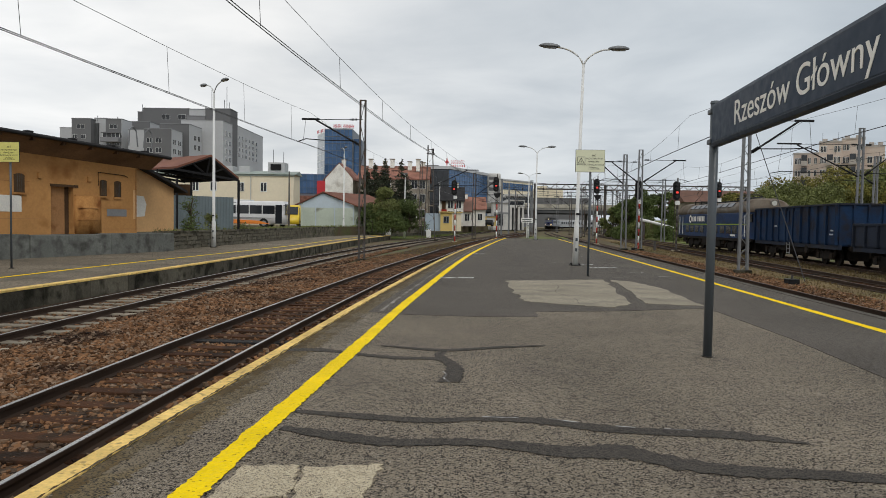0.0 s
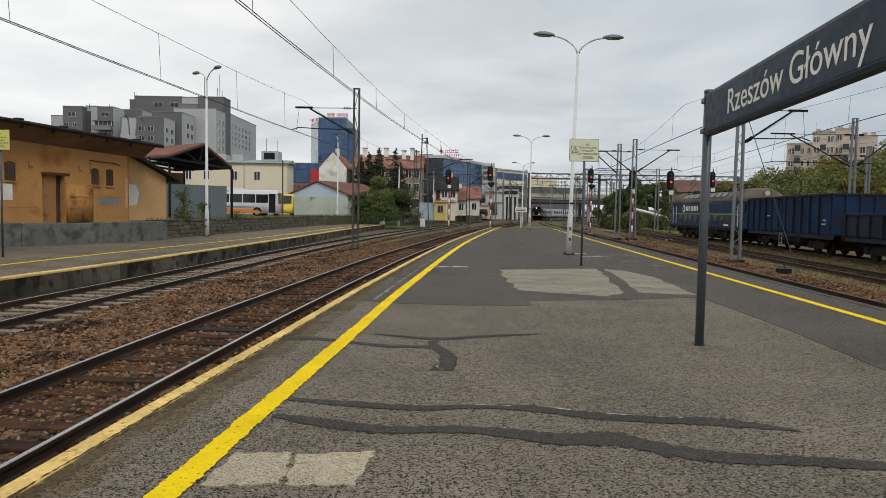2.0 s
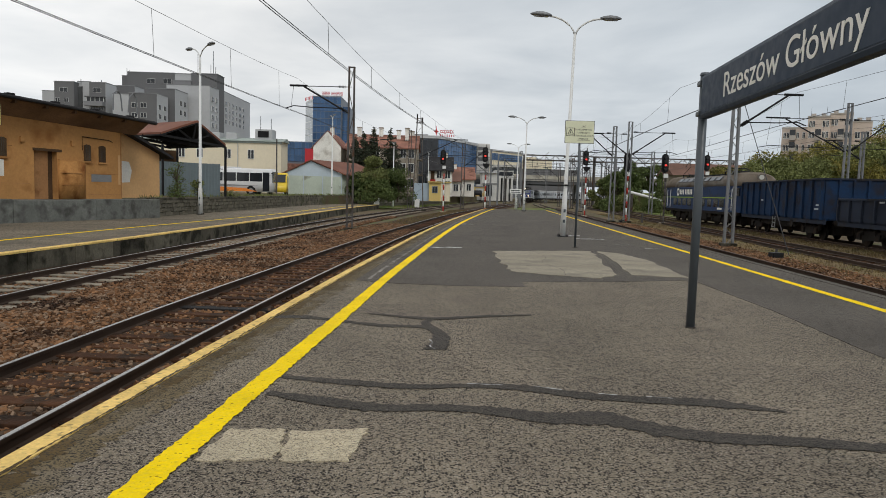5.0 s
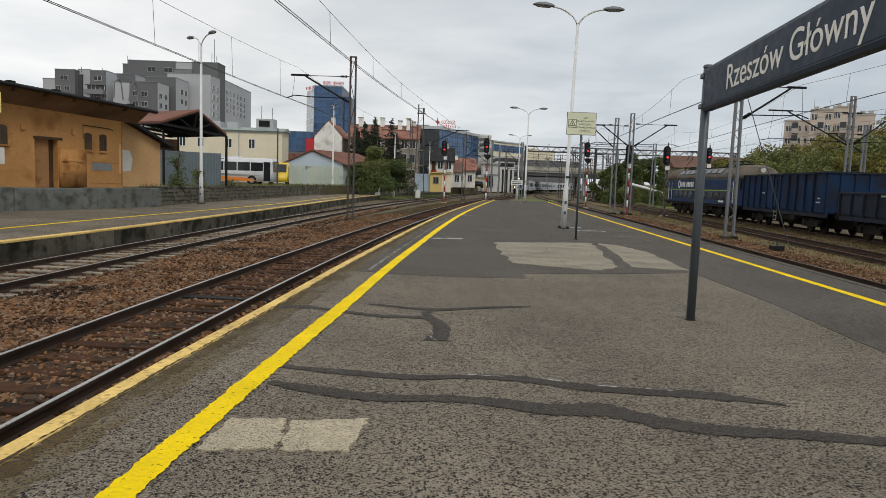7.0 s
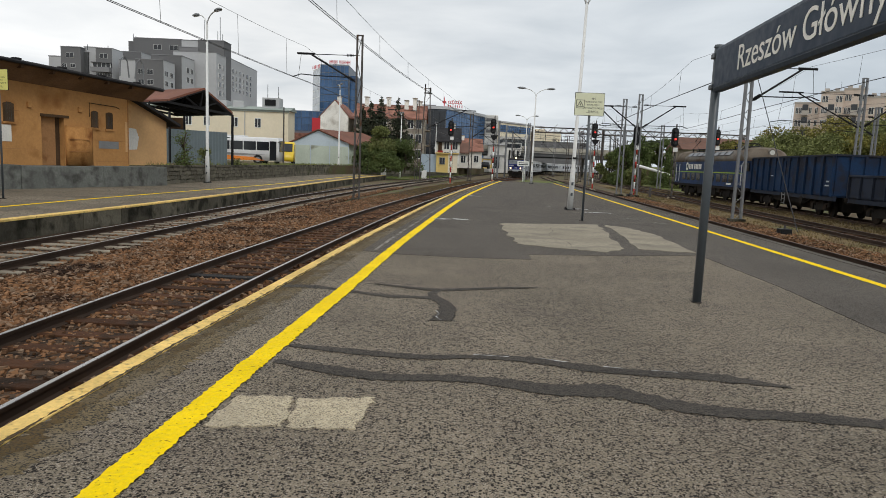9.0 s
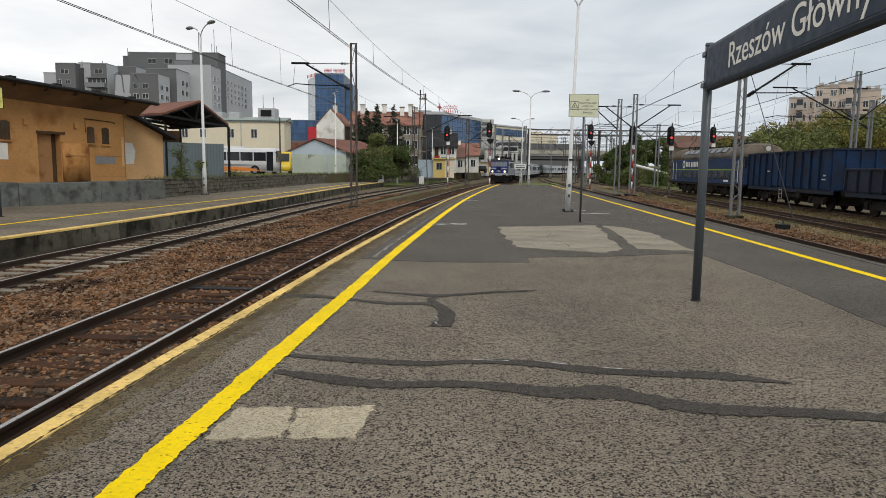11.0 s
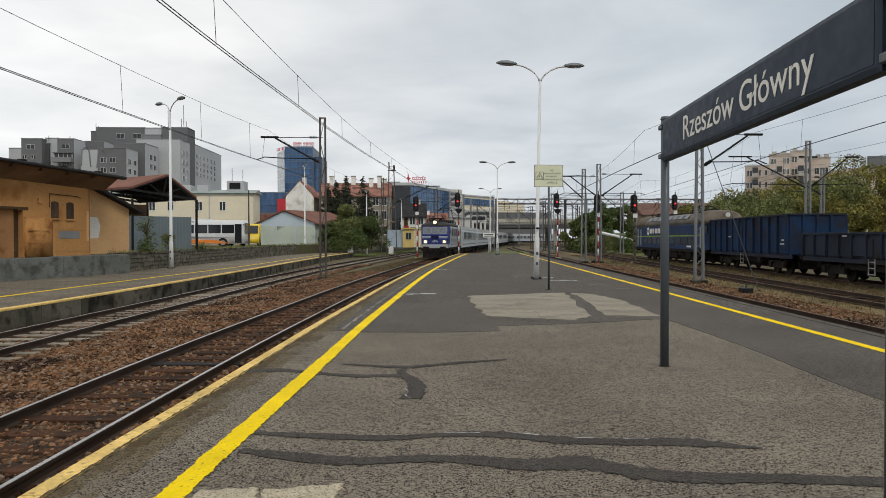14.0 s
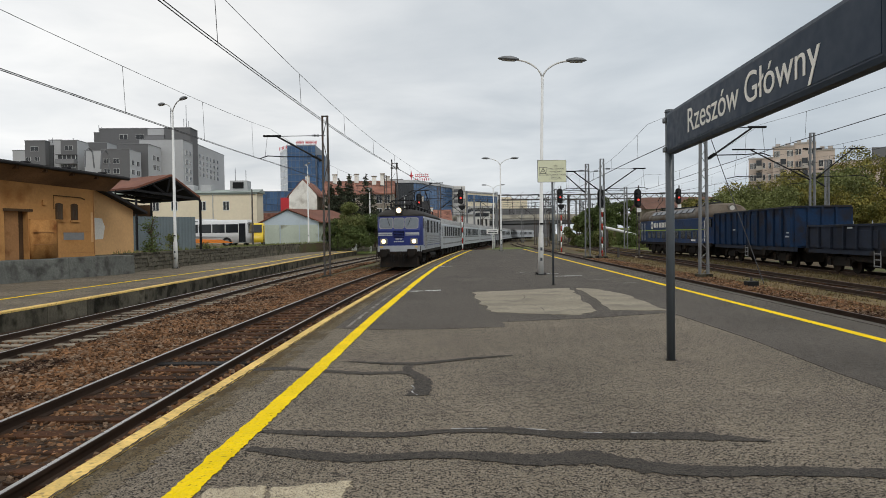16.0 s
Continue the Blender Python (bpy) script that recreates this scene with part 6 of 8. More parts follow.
for x0, x1, z0, z1, mt in ((-9.0, -7.8, 1.75, 2.45, PLASTER), (-3.2, -1.95, 1.62, 1.98, PANEL_GREY), (-1.5, -1.35, 1.5, 3.0, ORANGE_BRIGHT)):
    slab(shed, "patch", (x0, 0.988, z0), (x1, 1.01, z1), mt, "", bevel=0.004)
for x in (-6.95, -4.3):
    slab(shed, "lamp_box", (x - 0.09, 0.9, 3.25), (x + 0.09, 1.02, 3.5), ORANGE, bevel=0.02)
for z, x0, x1 in ((2.0, -3.4, -1.3), (0.98, -3.4, -1.3), (1.45, -12, -6.6), (3.05, -9, -7.4)):
    slab(shed, "crack_joint", (x0, 0.99, z), (x1, 1.005, z + 0.018), DOOR_BROWN)
part("conduit", tube([(-3.75, 0.96, 3.1), (-3.75, 0.96, 3.75), (-2.1, 0.96, 3.7), (-1.9, 0.96, 3.62)], 0.02, 6), SOFFIT, shed)
part("conduit", tube([(-1.35, 0.96, 0.9), (-1.35, 0.96, 4.2), (-1.6, 0.96, 4.25)], 0.016, 6), DOOR_BROWN, shed)
# Brown wedge fills in the band of shade below the eave.
part("soffit", loft([[(x, 0.1, 5.03 - d), (x, 0.99, 4.42 - d), (x, 0.99, 5.03 - d)] for x, d in ((-33, -0.25), (-12, 0.0), (-0.3, 0.31))]), TIMBER, shed, "sloping brown soffit wedge giving the shade band under the eave")
roof_b = loft([[(x, 0.1, 5.02 - d), (x, 0.1, 5.2 - d), (x, 6.0, 6.0 - d), (x, 10, 5.4 - d), (x, 10, 5.2 - d), (x, 6, 5.75 - d)] for x, d in ((-33, -0.25), (-12, 0.0), (0.1, 0.32))])
roof = part("roof", roof_b, ROOF_FELT, shed, "tarred felt roof")
part("eave_board", loft([[(x, 0.02, 5.0 - d), (x, 0.1, 5.0 - d), (x, 0.1, 5.16 - d), (x, 0.02, 5.16 - d)] for x, d in ((-33, -0.25), (-12, 0.0), (0.12, 0.32))]), SOFFIT, roof, "weathered eave board")
part("gutter", tube([(-33, -0.03, 5.35), (-12, -0.03, 5.1), (0.1, -0.03, 4.77)], 0.07, 8), ROOF_FELT, roof)
for k in range(21):
    rx = -32 + 1.5 * k
    rd = 0.012 * (rx + 12) if rx < -12 else 0.0265 * (rx + 12)
    slab(roof, "rafter_end", (rx, 0.05, 4.88 - rd), (rx + 0.12, 1.1, 5.02 - rd), SOFFIT)
for k in range(8):
    rx = -17 + 2.2 * k
    rd = 0.0265 * max(rx + 12, 0)
    slab(roof, "roof_lug", (rx, 0.12, 5.2 - rd), (rx + 0.3, 0.4, 5.28 - rd), ROOF_FELT, bevel=0.02)
part("roof_hoop", tube([(-2.2, 0.6, 5.2), (-2.15, 0.6, 6.0), (-1.9, 0.6, 6.2), (-1.7, 0.6, 6.0), (-1.6, 0.6, 5.2)], 0.035, 6), GALV, roof)
part("roof_hoop", tube([(-1.2, 0.6, 5.2), (-1.1, 0.6, 6.0), (-0.85, 0.6, 6.2), (-0.65, 0.6, 6.0), (-0.6, 0.6, 5.2)], 0.035, 6), GALV, roof)
ext = thing("shed_annex", SHED, "orange lean-to annex in a brighter lit tone with a sloping dark roof edge", "shed annex")
# Annex render is lighter than the shed's to show it more brightly lit.
part("wall", loft([[(x, y, z) for x, z in ((-1.26, 0.5), (2.85, 0.5), (2.85, 3.3), (-1.26, 4.75))] for y in (2.2, 6.0)]), ORANGE_BRIGHT, ext, "orange rendered wall coloured brighter for its stronger light")
part("roof", loft([[(x, y, z) for x, z in ((-1.2, 4.7), (3.5, 3.06), (3.5, 3.2), (-1.2, 4.88))] for y in (1.75, 6.4)]), ROOF_FELT, ext)
part("plaster_patch", loft([[(0.2 + u, y, z) for u, z in ((-0.5, 1.6), (0.35, 1.65), (0.5, 2.3), (0.3, 2.75), (-0.5, 2.8))] for y in (2.185, 2.21)]), PLASTER, ext, "white plaster patch")

# rubble retaining wall, stone by stone where it is nearest
wall = thing("retaining_wall", pose(0, 0, 0), "low mossy rubble-stone retaining wall with a dark coping", "stone wall", kind="structure")
RW = Line([(-15.65, 36.3), (-15.25, 46), (-14.55, 60), (-13.85, 74), (-11.0, 88), (-6.9, 100), (0.1, 125)])
strip("core", RW, -0.55, -0.005, 0, RW.s[-1], TERRACE - 0.06, MORTAR, "", wall, 1.8)
rng = random.Random(11)
stones = []
for row in range(4):
    s = 0.0
    while s < 28 and len(stones) < 290:
        w = rng.uniform(0.28, 0.62)
        x, y, a = RW.at(s + w / 2, -0.05 + rng.uniform(0.0, 0.05))
        if len(stones) < 6:
            h = 0.235
            bm = box((-0.22, -0.08, 0), (0.22, 0.08, h), 0.03)
            for v in bm.verts:
                v.co += Vector((rng.uniform(-0.02, 0.02), rng.uniform(-0.02, 0.02), rng.uniform(-0.015, 0.015)))
            st = part("stone", bm, RUBBLE, wall)
        else:
            st = again("stone", stones[rng.randrange(6)], Matrix(), wall)
        st.matrix_basis = pose(x, y, -0.22 + row * 0.242 + rng.uniform(-0.02, 0.02), 0, rng.uniform(-7, 7), math.degrees(a)) @ Matrix.Diagonal((w / 0.46, 1, rng.uniform(0.8, 1.12), 1))
        stones.append(st)
        s += w
bm = bmesh.new()
for row in range(4):
    s = 28.0
    while s < RW.s[-1] - 1:
        w = rng.uniform(0.3, 0.8)
        x, y, a = RW.at(s + w / 2, -0.05 + rng.uniform(0.0, 0.06))
        quad_box(bm, (-w / 2 + 0.015, -0.08, 0.01), (w / 2 - 0.015, 0.08, 0.23), pose(x, y, -0.22 + row * 0.242, 0, 0, math.degrees(a)))
        s += w
tagged(part("far_stones", bm, RUBBLE, wall), kind="stuff")
strip("coping", RW, -0.6, 0.08, 0, RW.s[-1], TERRACE + 0.04, WALL_DARK, "dark concrete coping", wall, 0.12)

# open canopy with a red roof, and the sheet fence under it
can = thing("open_canopy", pose(0, 0, 0), "open timber canopy with a red sheet gable roof on dark posts", "canopy")
P1, P2, P3, D = Vector((-19.3, 47, 5.05)), Vector((-17.0, 47.5, 5.95)), Vector((-15.2, 48, 4.4)), Vector((-5.4, 3.8, 0))
up = Vector((0, 0, 0.14))
part("roof_slope", loft([[P1, P2, P2 + up, P1 + up], [P1 + D, P2 + D, P2 + D + up, P1 + D + up]]), RED_ROOF, can, "rust-red sheet roofing")
part("roof_slope", loft([[P2, P3, P3 + up, P2 + up], [P2 + D, P3 + D, P3 + D + up, P2 + D + up]]), RED_ROOF, can, "rust-red sheet roofing")
# Black sheets under the slopes and across the gable stand for interior shade.
for a_, b_ in ((P1, P2), (P2, P3)):
    dn = Vector((0, 0, -0.09))
    part("boarding", loft([[a_ + dn, b_ + dn, b_ - up * 0.1, a_ - up * 0.1], [a_ + D + dn, b_ + D + dn, b_ + D - up * 0.1, a_ + D - up * 0.1]]), BLACK, can, "black sheet for the shade under the roof")
part("gable_boards", loft([[p_ + D * f_ for p_ in (P1, P2, P3)] for f_ in (0.5, 0.52)]), BLACK, can, "black infill for the shaded canopy interior")
for f in (0.02, 0.35, 0.68, 0.98):
    o = D * f + Vector((0, 0, -0.05))
    bm = bar(P1 + o, P3 + o, 0.16)
    bar(P1 + o, P2 + o, 0.14, bm)
    bar(P2 + o, P3 + o, 0.14, bm)
    bar((P1 + P3) / 2 + o, P2 + o, 0.1, bm)
    bar((P1 + P3) / 2 + o, (P1 + P2) / 2 + o, 0.1, bm)
    bar((P1 + P3) / 2 + o, (P3 + P2) / 2 + o, 0.1, bm)
    part("truss", bm, BLACK, can, "dark timber truss")
for q in (P1, P3):
    for f in (0.06, 0.94):
        o = q + D * f
        part("post", bar((o.x * 0.985, o.y, TERRACE - 0.1), (o.x * 0.985, o.y, 4.35), 0.13), BLACK, can, "dark post")
part("back_wall", box((-24.5, 52.2, TERRACE - 0.1), (-20.2, 52.4, 4.2)), SOFFIT, can)
fen = thing("sheet_fence", pose(0, 0, 0), "blue-grey corrugated sheet fence", "fence")
for k in range(10):
    x0 = -20.0 + 0.43 * k
    part("sheet", loft([[(x0 + u, 48.3 + 0.025 * (i % 2), z) for i, u in enumerate((0, 0.1, 0.2, 0.31, 0.435))] +
                        [(x0 + u, 48.36, z) for u in (0.435, 0)] for z in (TERRACE - 0.1, 3.22 - 0.01 * k)]), FENCE_BLUE, fen)
part("rail", bar((-20, 48.5, 2.9), (-15.7, 49.0, 2.8), 0.06), STEEL_GREY, fen)

# cream building behind the bus
cream = thing("cream_building", pose(0, 0, 0), "plain cream-rendered building with a low grey-green roof", "building")
slab(cream, "wall", (-42, 95, 0), (-22.2, 99, 7.9), BEIGE, "smooth cream wall")
part("roof", loft([[(x, y, z) for y, z in ((94.7, 7.9), (97.5, 8.5), (99.3, 7.9))] for x in (-42.3, -21.9)]), ROOF_GREEN, cream, "grey-green sheet roof")
slab(cream, "cornice", (-42.2, 94.85, 7.65), (-22.05, 95.0, 7.95), ROOF_GREEN)
window_row(cream, (-36, -33.5, -29.6, -26.4), (3.2, 6.1), 0.75, 1.15, front_of(95))
hs = slab(cream, "roof_house", (-26.2, 96.4, 8.0), (-23.8, 98.6, 9.7), GREY_LIGHT, "grey rooftop plant housing")
slab(hs, "louvre", (-25.8, 96.3, 8.6), (-24.3, 96.42, 9.45), BLACK)
for x, h in ((-25.7, 11.6), (-24.2, 11.3)):
    part("aerial", tube([(x, 97.4, 9.6), (x, 97.4, h)], 0.04, 5), STEEL_GREY, hs)
for x in (-34.5, -32.6, -30.2):
    slab(cream, "roof_unit", (x, 96, 8.0), (x + 1.5, 98, 9.1), GREY_LIGHT, "grey roof cooling unit", bevel=0.05)
part("downpipe", tube([(-28.2, 94.9, 0.5), (-28.2, 94.9, 7.7)], 0.06, 6), GREY_LIGHT, cream)

# grey stepped blocks on the skyline
def skyline(label, boxes, fronts, sides, aerials=()):
    """A stepped block: x0, x1, y0, y1, top, front material, flank material."""
    t = thing("grey_block", pose(0, 0, 0), label, "apartment block", "grey blocks on the skyline")
    for x0, x1, y0, y1, top, paint, flank in boxes:
        w = slab(t, "wall", (x0, y0, 0), (x1, y1, top), paint)
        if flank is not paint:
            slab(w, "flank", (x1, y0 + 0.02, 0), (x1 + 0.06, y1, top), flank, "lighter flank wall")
        slab(w, "parapet", (x0 - 0.05, y0 - 0.06, top), (x1 + 0.1, y1, top + 0.16), GREY_MID)
    for cols, zs, w, h, y in fronts:
        window_row(t, cols, zs, w, h, front_of(y), rim=0.05)
    for cols, zs, w, h, x in sides:
        window_row(t, cols, zs, w, h, right_of(x + 0.06), rim=0.05)
    for x, y, z, h in aerials:
        part("aerial", tube([(x, y, z), (x, y, z + h)], 0.07, 5), STEEL_GREY, t)
    return t


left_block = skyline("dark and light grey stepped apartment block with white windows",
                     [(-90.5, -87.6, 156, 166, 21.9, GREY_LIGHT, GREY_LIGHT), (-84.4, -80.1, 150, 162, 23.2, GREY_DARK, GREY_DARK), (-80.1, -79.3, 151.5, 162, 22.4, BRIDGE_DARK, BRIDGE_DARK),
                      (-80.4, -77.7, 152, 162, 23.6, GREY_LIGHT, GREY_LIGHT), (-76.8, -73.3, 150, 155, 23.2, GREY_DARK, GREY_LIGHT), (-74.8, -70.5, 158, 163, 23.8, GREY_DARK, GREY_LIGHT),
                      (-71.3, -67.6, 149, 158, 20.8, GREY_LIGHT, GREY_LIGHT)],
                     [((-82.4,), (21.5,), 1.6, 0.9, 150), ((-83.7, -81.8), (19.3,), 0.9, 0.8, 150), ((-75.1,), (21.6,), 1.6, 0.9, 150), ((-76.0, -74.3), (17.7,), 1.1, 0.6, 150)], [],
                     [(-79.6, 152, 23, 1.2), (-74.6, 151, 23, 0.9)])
bal = part("balcony", box((-77.4, 148.6, 18.1), (-73.3, 150.0, 19.1)), GREY_MID, left_block, "grey balcony with glazing above")
slab(bal, "glazing", (-77.2, 149.5, 19.15), (-73.4, 149.95, 20.0), GLASS)
for k in range(5):
    slab(bal, "mullion", (-77.25 + 0.94 * k, 149.42, 19.1), (-77.13 + 0.94 * k, 149.5, 20.05), FRAME_WHITE)
slab(bal, "canopy", (-77.4, 148.9, 20.05), (-73.3, 150.0, 20.2), GREY_DARK)
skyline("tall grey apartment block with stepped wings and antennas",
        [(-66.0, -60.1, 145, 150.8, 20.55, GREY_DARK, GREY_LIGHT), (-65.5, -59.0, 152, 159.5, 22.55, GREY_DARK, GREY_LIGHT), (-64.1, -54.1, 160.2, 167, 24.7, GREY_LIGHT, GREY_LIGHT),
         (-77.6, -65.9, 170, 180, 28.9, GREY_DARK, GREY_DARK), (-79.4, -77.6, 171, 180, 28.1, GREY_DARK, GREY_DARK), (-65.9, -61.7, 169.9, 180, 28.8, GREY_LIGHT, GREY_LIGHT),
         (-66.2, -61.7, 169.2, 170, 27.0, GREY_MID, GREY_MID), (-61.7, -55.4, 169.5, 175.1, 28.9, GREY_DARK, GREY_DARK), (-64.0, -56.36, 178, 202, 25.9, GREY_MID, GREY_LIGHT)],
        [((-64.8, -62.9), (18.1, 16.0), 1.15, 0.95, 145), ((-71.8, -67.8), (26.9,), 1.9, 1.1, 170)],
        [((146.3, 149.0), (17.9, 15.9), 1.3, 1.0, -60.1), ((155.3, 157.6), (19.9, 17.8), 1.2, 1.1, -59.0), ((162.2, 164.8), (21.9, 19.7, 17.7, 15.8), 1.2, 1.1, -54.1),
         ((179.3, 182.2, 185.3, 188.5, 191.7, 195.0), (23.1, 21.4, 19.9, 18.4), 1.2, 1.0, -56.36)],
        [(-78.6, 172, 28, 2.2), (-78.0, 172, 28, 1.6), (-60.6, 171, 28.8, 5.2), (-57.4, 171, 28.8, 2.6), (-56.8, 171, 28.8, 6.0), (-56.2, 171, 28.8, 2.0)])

# curtain-wall hotel tower
hotel = thing("hotel_tower", pose(0, 0, 0), "slim blue glass hotel tower with red roof letters", "hotel tower")
slab(hotel, "core", (-48.7, 260.3, 0), (-38, 280, 36.6), FRAME_GREY)
part("flank_core", prism([(-48.7, 260.3), (-48.7, 279), (-53.5, 276), (-53.5, 271)], 0, 35.5), FRAME_WHITE, hotel)
slab(hotel, "rear_wing", (-38, 264, 0), (-35.0, 279, 33), FRAME_GREY)
base = None
for i in range(13):
    for k in range(7):
        m = pose(-47.95 + 1.52 * k, 260.25, 2.6 + 2.7 * i)
        if base is None:
            base = part("pane", box((-0.70, -0.08, -1.22), (0.70, 0.05, 1.22)), GLASS_BLUE, hotel, "blue glass pane")
            base.matrix_basis = m
        else:
            again("pane", base, m, hotel)
    again("pane", base, pose(-37.2, 263.9, 1.4 + 2.55 * i), hotel)
    again("pane", base, pose(-35.8, 263.9, 1.4 + 2.55 * i), hotel)
pale = None
for i in range(13):
    for k in range(5):
        u = (k + 0.5) / 5
        m = pose(-53.5 + 4.8 * u, 271 - 10.7 * u - 0.05, 2.6 + 2.6 * i, 0, 0, -65.8)
        if pale is None:
            pale = part("pane", box((-1.05, -0.08, -1.2), (1.05, 0.05, 1.2)), GLASS_PALE, hotel, "pale glass pane")
            pale.matrix_basis = m
        else:
            again("pane", pale, m, hotel)
for k in range(12):
    lx = -45.4 + 0.62 * k + (0.5 if k > 4 else 0)
    part("letter_bar", loft([[(lx + u, y, 37.0 + v) for u, v in ((0, 0), (0.13, 0), (0.13, 0.6), (0.36, 0.6), (0.36, 0), (0.48, 0), (0.48, 1.35), (0.36, 1.35), (0.36, 0.8), (0.13, 0.8), (0.13, 1.35), (0, 1.35))]
                              for y in (260.6, 260.8)]), RED_SIGN, hotel)
slab(hotel, "sign_rail", (-45.6, 260.65, 36.7), (-37.6, 260.75, 36.85), STEEL_GREY)
for k in range(6):
    slab(hotel, "letter_bar", (-53.2 + 0.75 * k, 268 - 1.2 * k, 35.6), (-52.95 + 0.75 * k, 268.2 - 1.2 * k, 36.8), RED_SIGN)
annex = thing("shopping_annex", pose(0, 0, 0), "low blue glass shopping annex with a red sign", "shopping centre")
slab(annex, "core", (-52, 200.3, 0), (-34, 225, 15.2), FRAME_GREY)
p0 = None
for i in range(3):
    for k in range(11):
        m = pose(-46.4 + 1.05 * k, 200.2, 10.3 + 1.9 * i)
        if p0 is None:
            p0 = part("pane", box((-0.48, -0.06, -0.9), (0.48, 0.04, 0.9)), GLASS_BLUE, annex)
            p0.matrix_basis = m
        else:
            again("pane", p0, m, annex)
slab(annex, "red_sign", (-39.6, 199.7, 8.6), (-36.2, 200.1, 13.2), RED_SIGN)
slab(annex, "podium", (-52, 196, 0), (-34, 200.3, 8.6), RED_TILE, "brown-red brick base")
yard_pole = thing("yard_pole", pose(-15.9, 66, TERRACE), "thin dark timber pole in the yard", "pole")
part("shaft", tube([(0, 0, 0), (0, 0, 5.5)], 0.09, 8, r1=0.06), MAST_DARK, yard_pole)

# glass shopping centre: a dark end wall and a long glazed front running away
gal = thing("shopping_centre", pose(0, 0, 0), "long blue glass shopping centre with a flat grey roof", "shopping centre")
gA, gB, gC = Vector((-0.8, 240, 0)), Vector((14.4, 272, 0)), Vector((-12.0, 241, 0))
gd = (gB - gA).normalized()
gn = Vector((gd.y, -gd.x, 0))
part("core", prism([(gA.x, gA.y), (gB.x, gB.y), (-6, 290), (-14, 262), (gC.x, gC.y)], 0, 20.3), FRAME_GREY, gal)
part("roof_slab", prism([(gA.x + 0.5, gA.y - 0.6), (gB.x + 0.5, gB.y - 0.3), (-6, 291), (-14.5, 262), (gC.x - 0.3, gC.y - 0.6)], 20.3, 21.3), GREY_LIGHT, gal, "pale grey roof edge")
slab(gal, "roof_house", (-11.5, 243, 21.3), (-4.5, 252, 21.9), GREY_MID, "low grey roof plant")
ga = math.degrees(math.atan2(gd.y, gd.x))
gl = (gB - gA).length
p0 = None
for i in range(11):
    for k in range(16):
        q = gA + gd * (gl * (k + 0.5) / 16) + gn * 0.06
        m = pose(q.x, q.y, 1.4 + 1.8 * i, 0, 0, ga)
        if p0 is None:
            p0 = part("pane", box((-1.02, -0.07, -0.82), (1.02, 0.06, 0.82)), GLASS_BLUE, gal)
            p0.matrix_basis = m
        else:
            again("pane", p0, m, gal)
for k in range(5):
    x0, x1 = gC.x + 0.2 + 2.2 * k, gC.x + 2.3 + 2.2 * k
    for z in (2, 8, 14):
        slab(gal, "dark_pane", (x0, 240.9 - 0.09 * (x0 - gC.x) - 0.3, z), (x1, 240.98 - 0.09 * (x0 - gC.x) + 0.1, z + 5.8), GLASS, "dark end glazing")
for k in range(7):
    lx = -0.2 + 0.72 * k
    part("letter_bar", tube([(lx + 0.3 + 0.26 * math.cos(a), 246.0, 23.3 + (0.5 + 0.25 * (k % 3 == 2)) * math.sin(a)) for a in np.linspace(0.5, 5.9, 9)], 0.11, 5), RED_SIGN, gal)
    slab(gal, "letter_bar", (-0.2 + 0.8 * k, 246.0, 21.5), (0.1 + 0.8 * k, 246.2, 22.3), RED_SIGN)
part("emblem", loft([[(-1.6 + u, y, 23.3 + v) for u, v in ((-0.9, 0), (-0.25, 0.4), (0, 2.1), (0.25, 0.4), (0.9, 0), (0.25, -0.4), (0, -1.9), (-0.25, -0.4))] for y in (246, 246.3)]), RED_SIGN, gal, "red star emblem")
tower = thing("stair_tower", pose(0, 0, 0), "pale grey panelled stair tower of the shopping centre", "building")
slab(tower, "shaft", (14.6, 272.2, 0), (19.9, 284, 21.4), WHITE_CONC, bevel=0.5)
for k in range(6):
    slab(tower, "joint", (14.5, 272.1, 3 + 3.2 * k), (19.8, 272.25, 3.2 + 3.2 * k), GREY_MID)
for k in range(3):
    slab(tower, "dark_sign", (15.2, 272.0, 18.9 - 2.2 * k), (18.4, 272.15, 20.0 - 2.2 * k), GREY_DARK)
mall = thing("beige_mall_wing", pose(0, 0, 0), "long beige and glass building behind the road bridge", "building")
mA, mB = Vector((20.4, 275, 0)), Vector((35.2, 293, 0))
md = (mB - mA).normalized()
mn = Vector((md.y, -md.x, 0))
mall_turn = Matrix(((md.x, -mn.x, 0, mA.x), (md.y, -mn.y, 0, mA.y), (0, 0, 1, 0), (0, 0, 0, 1)))
ml = (mB - mA).length
slab(mall, "upper", (0, 0, 9), (ml, 18, 19.3), BEIGE, "", mall_turn)
# Lower storeys are coloured dark to give the shade seen beneath the bridge.
slab(mall, "plinth", (0.2, 0.2, 0), (ml - 0.2, 18, 9), GREY_DARK, "lower storeys coloured dark for the shade under the bridge", mall_turn)
slab(mall, "cornice", (-0.2, -0.3, 18.8), (ml + 0.2, 18, 19.5), GREY_LIGHT, "", mall_turn)
for k in range(14):
    w = slab(mall, "window", (0.5 + ml * k / 14.3, -0.12, 15.2), (0.42 + ml * (k + 0.92) / 14.3, 0.1, 18.0), GLASS_BLUE, "", mall_turn)
    slab(mall, "window", (0.5 + ml * k / 14.3, -0.12, 10.2), (0.42 + ml * (k + 0.92) / 14.3, 0.1, 13.2), GLASS, "", mall_turn)
far_wing = thing("far_mall_wing", pose(0, 0, 0), "lower beige building with dark glazing behind the bridge", "building")
slab(far_wing, "upper", (38.6, 310, 13.4), (51.2, 330, 17.6), BEIGE)
slab(far_wing, "lower", (38.6, 310.2, 0), (64, 330, 13.4), GREY_DARK, "dark glazed lower storeys")
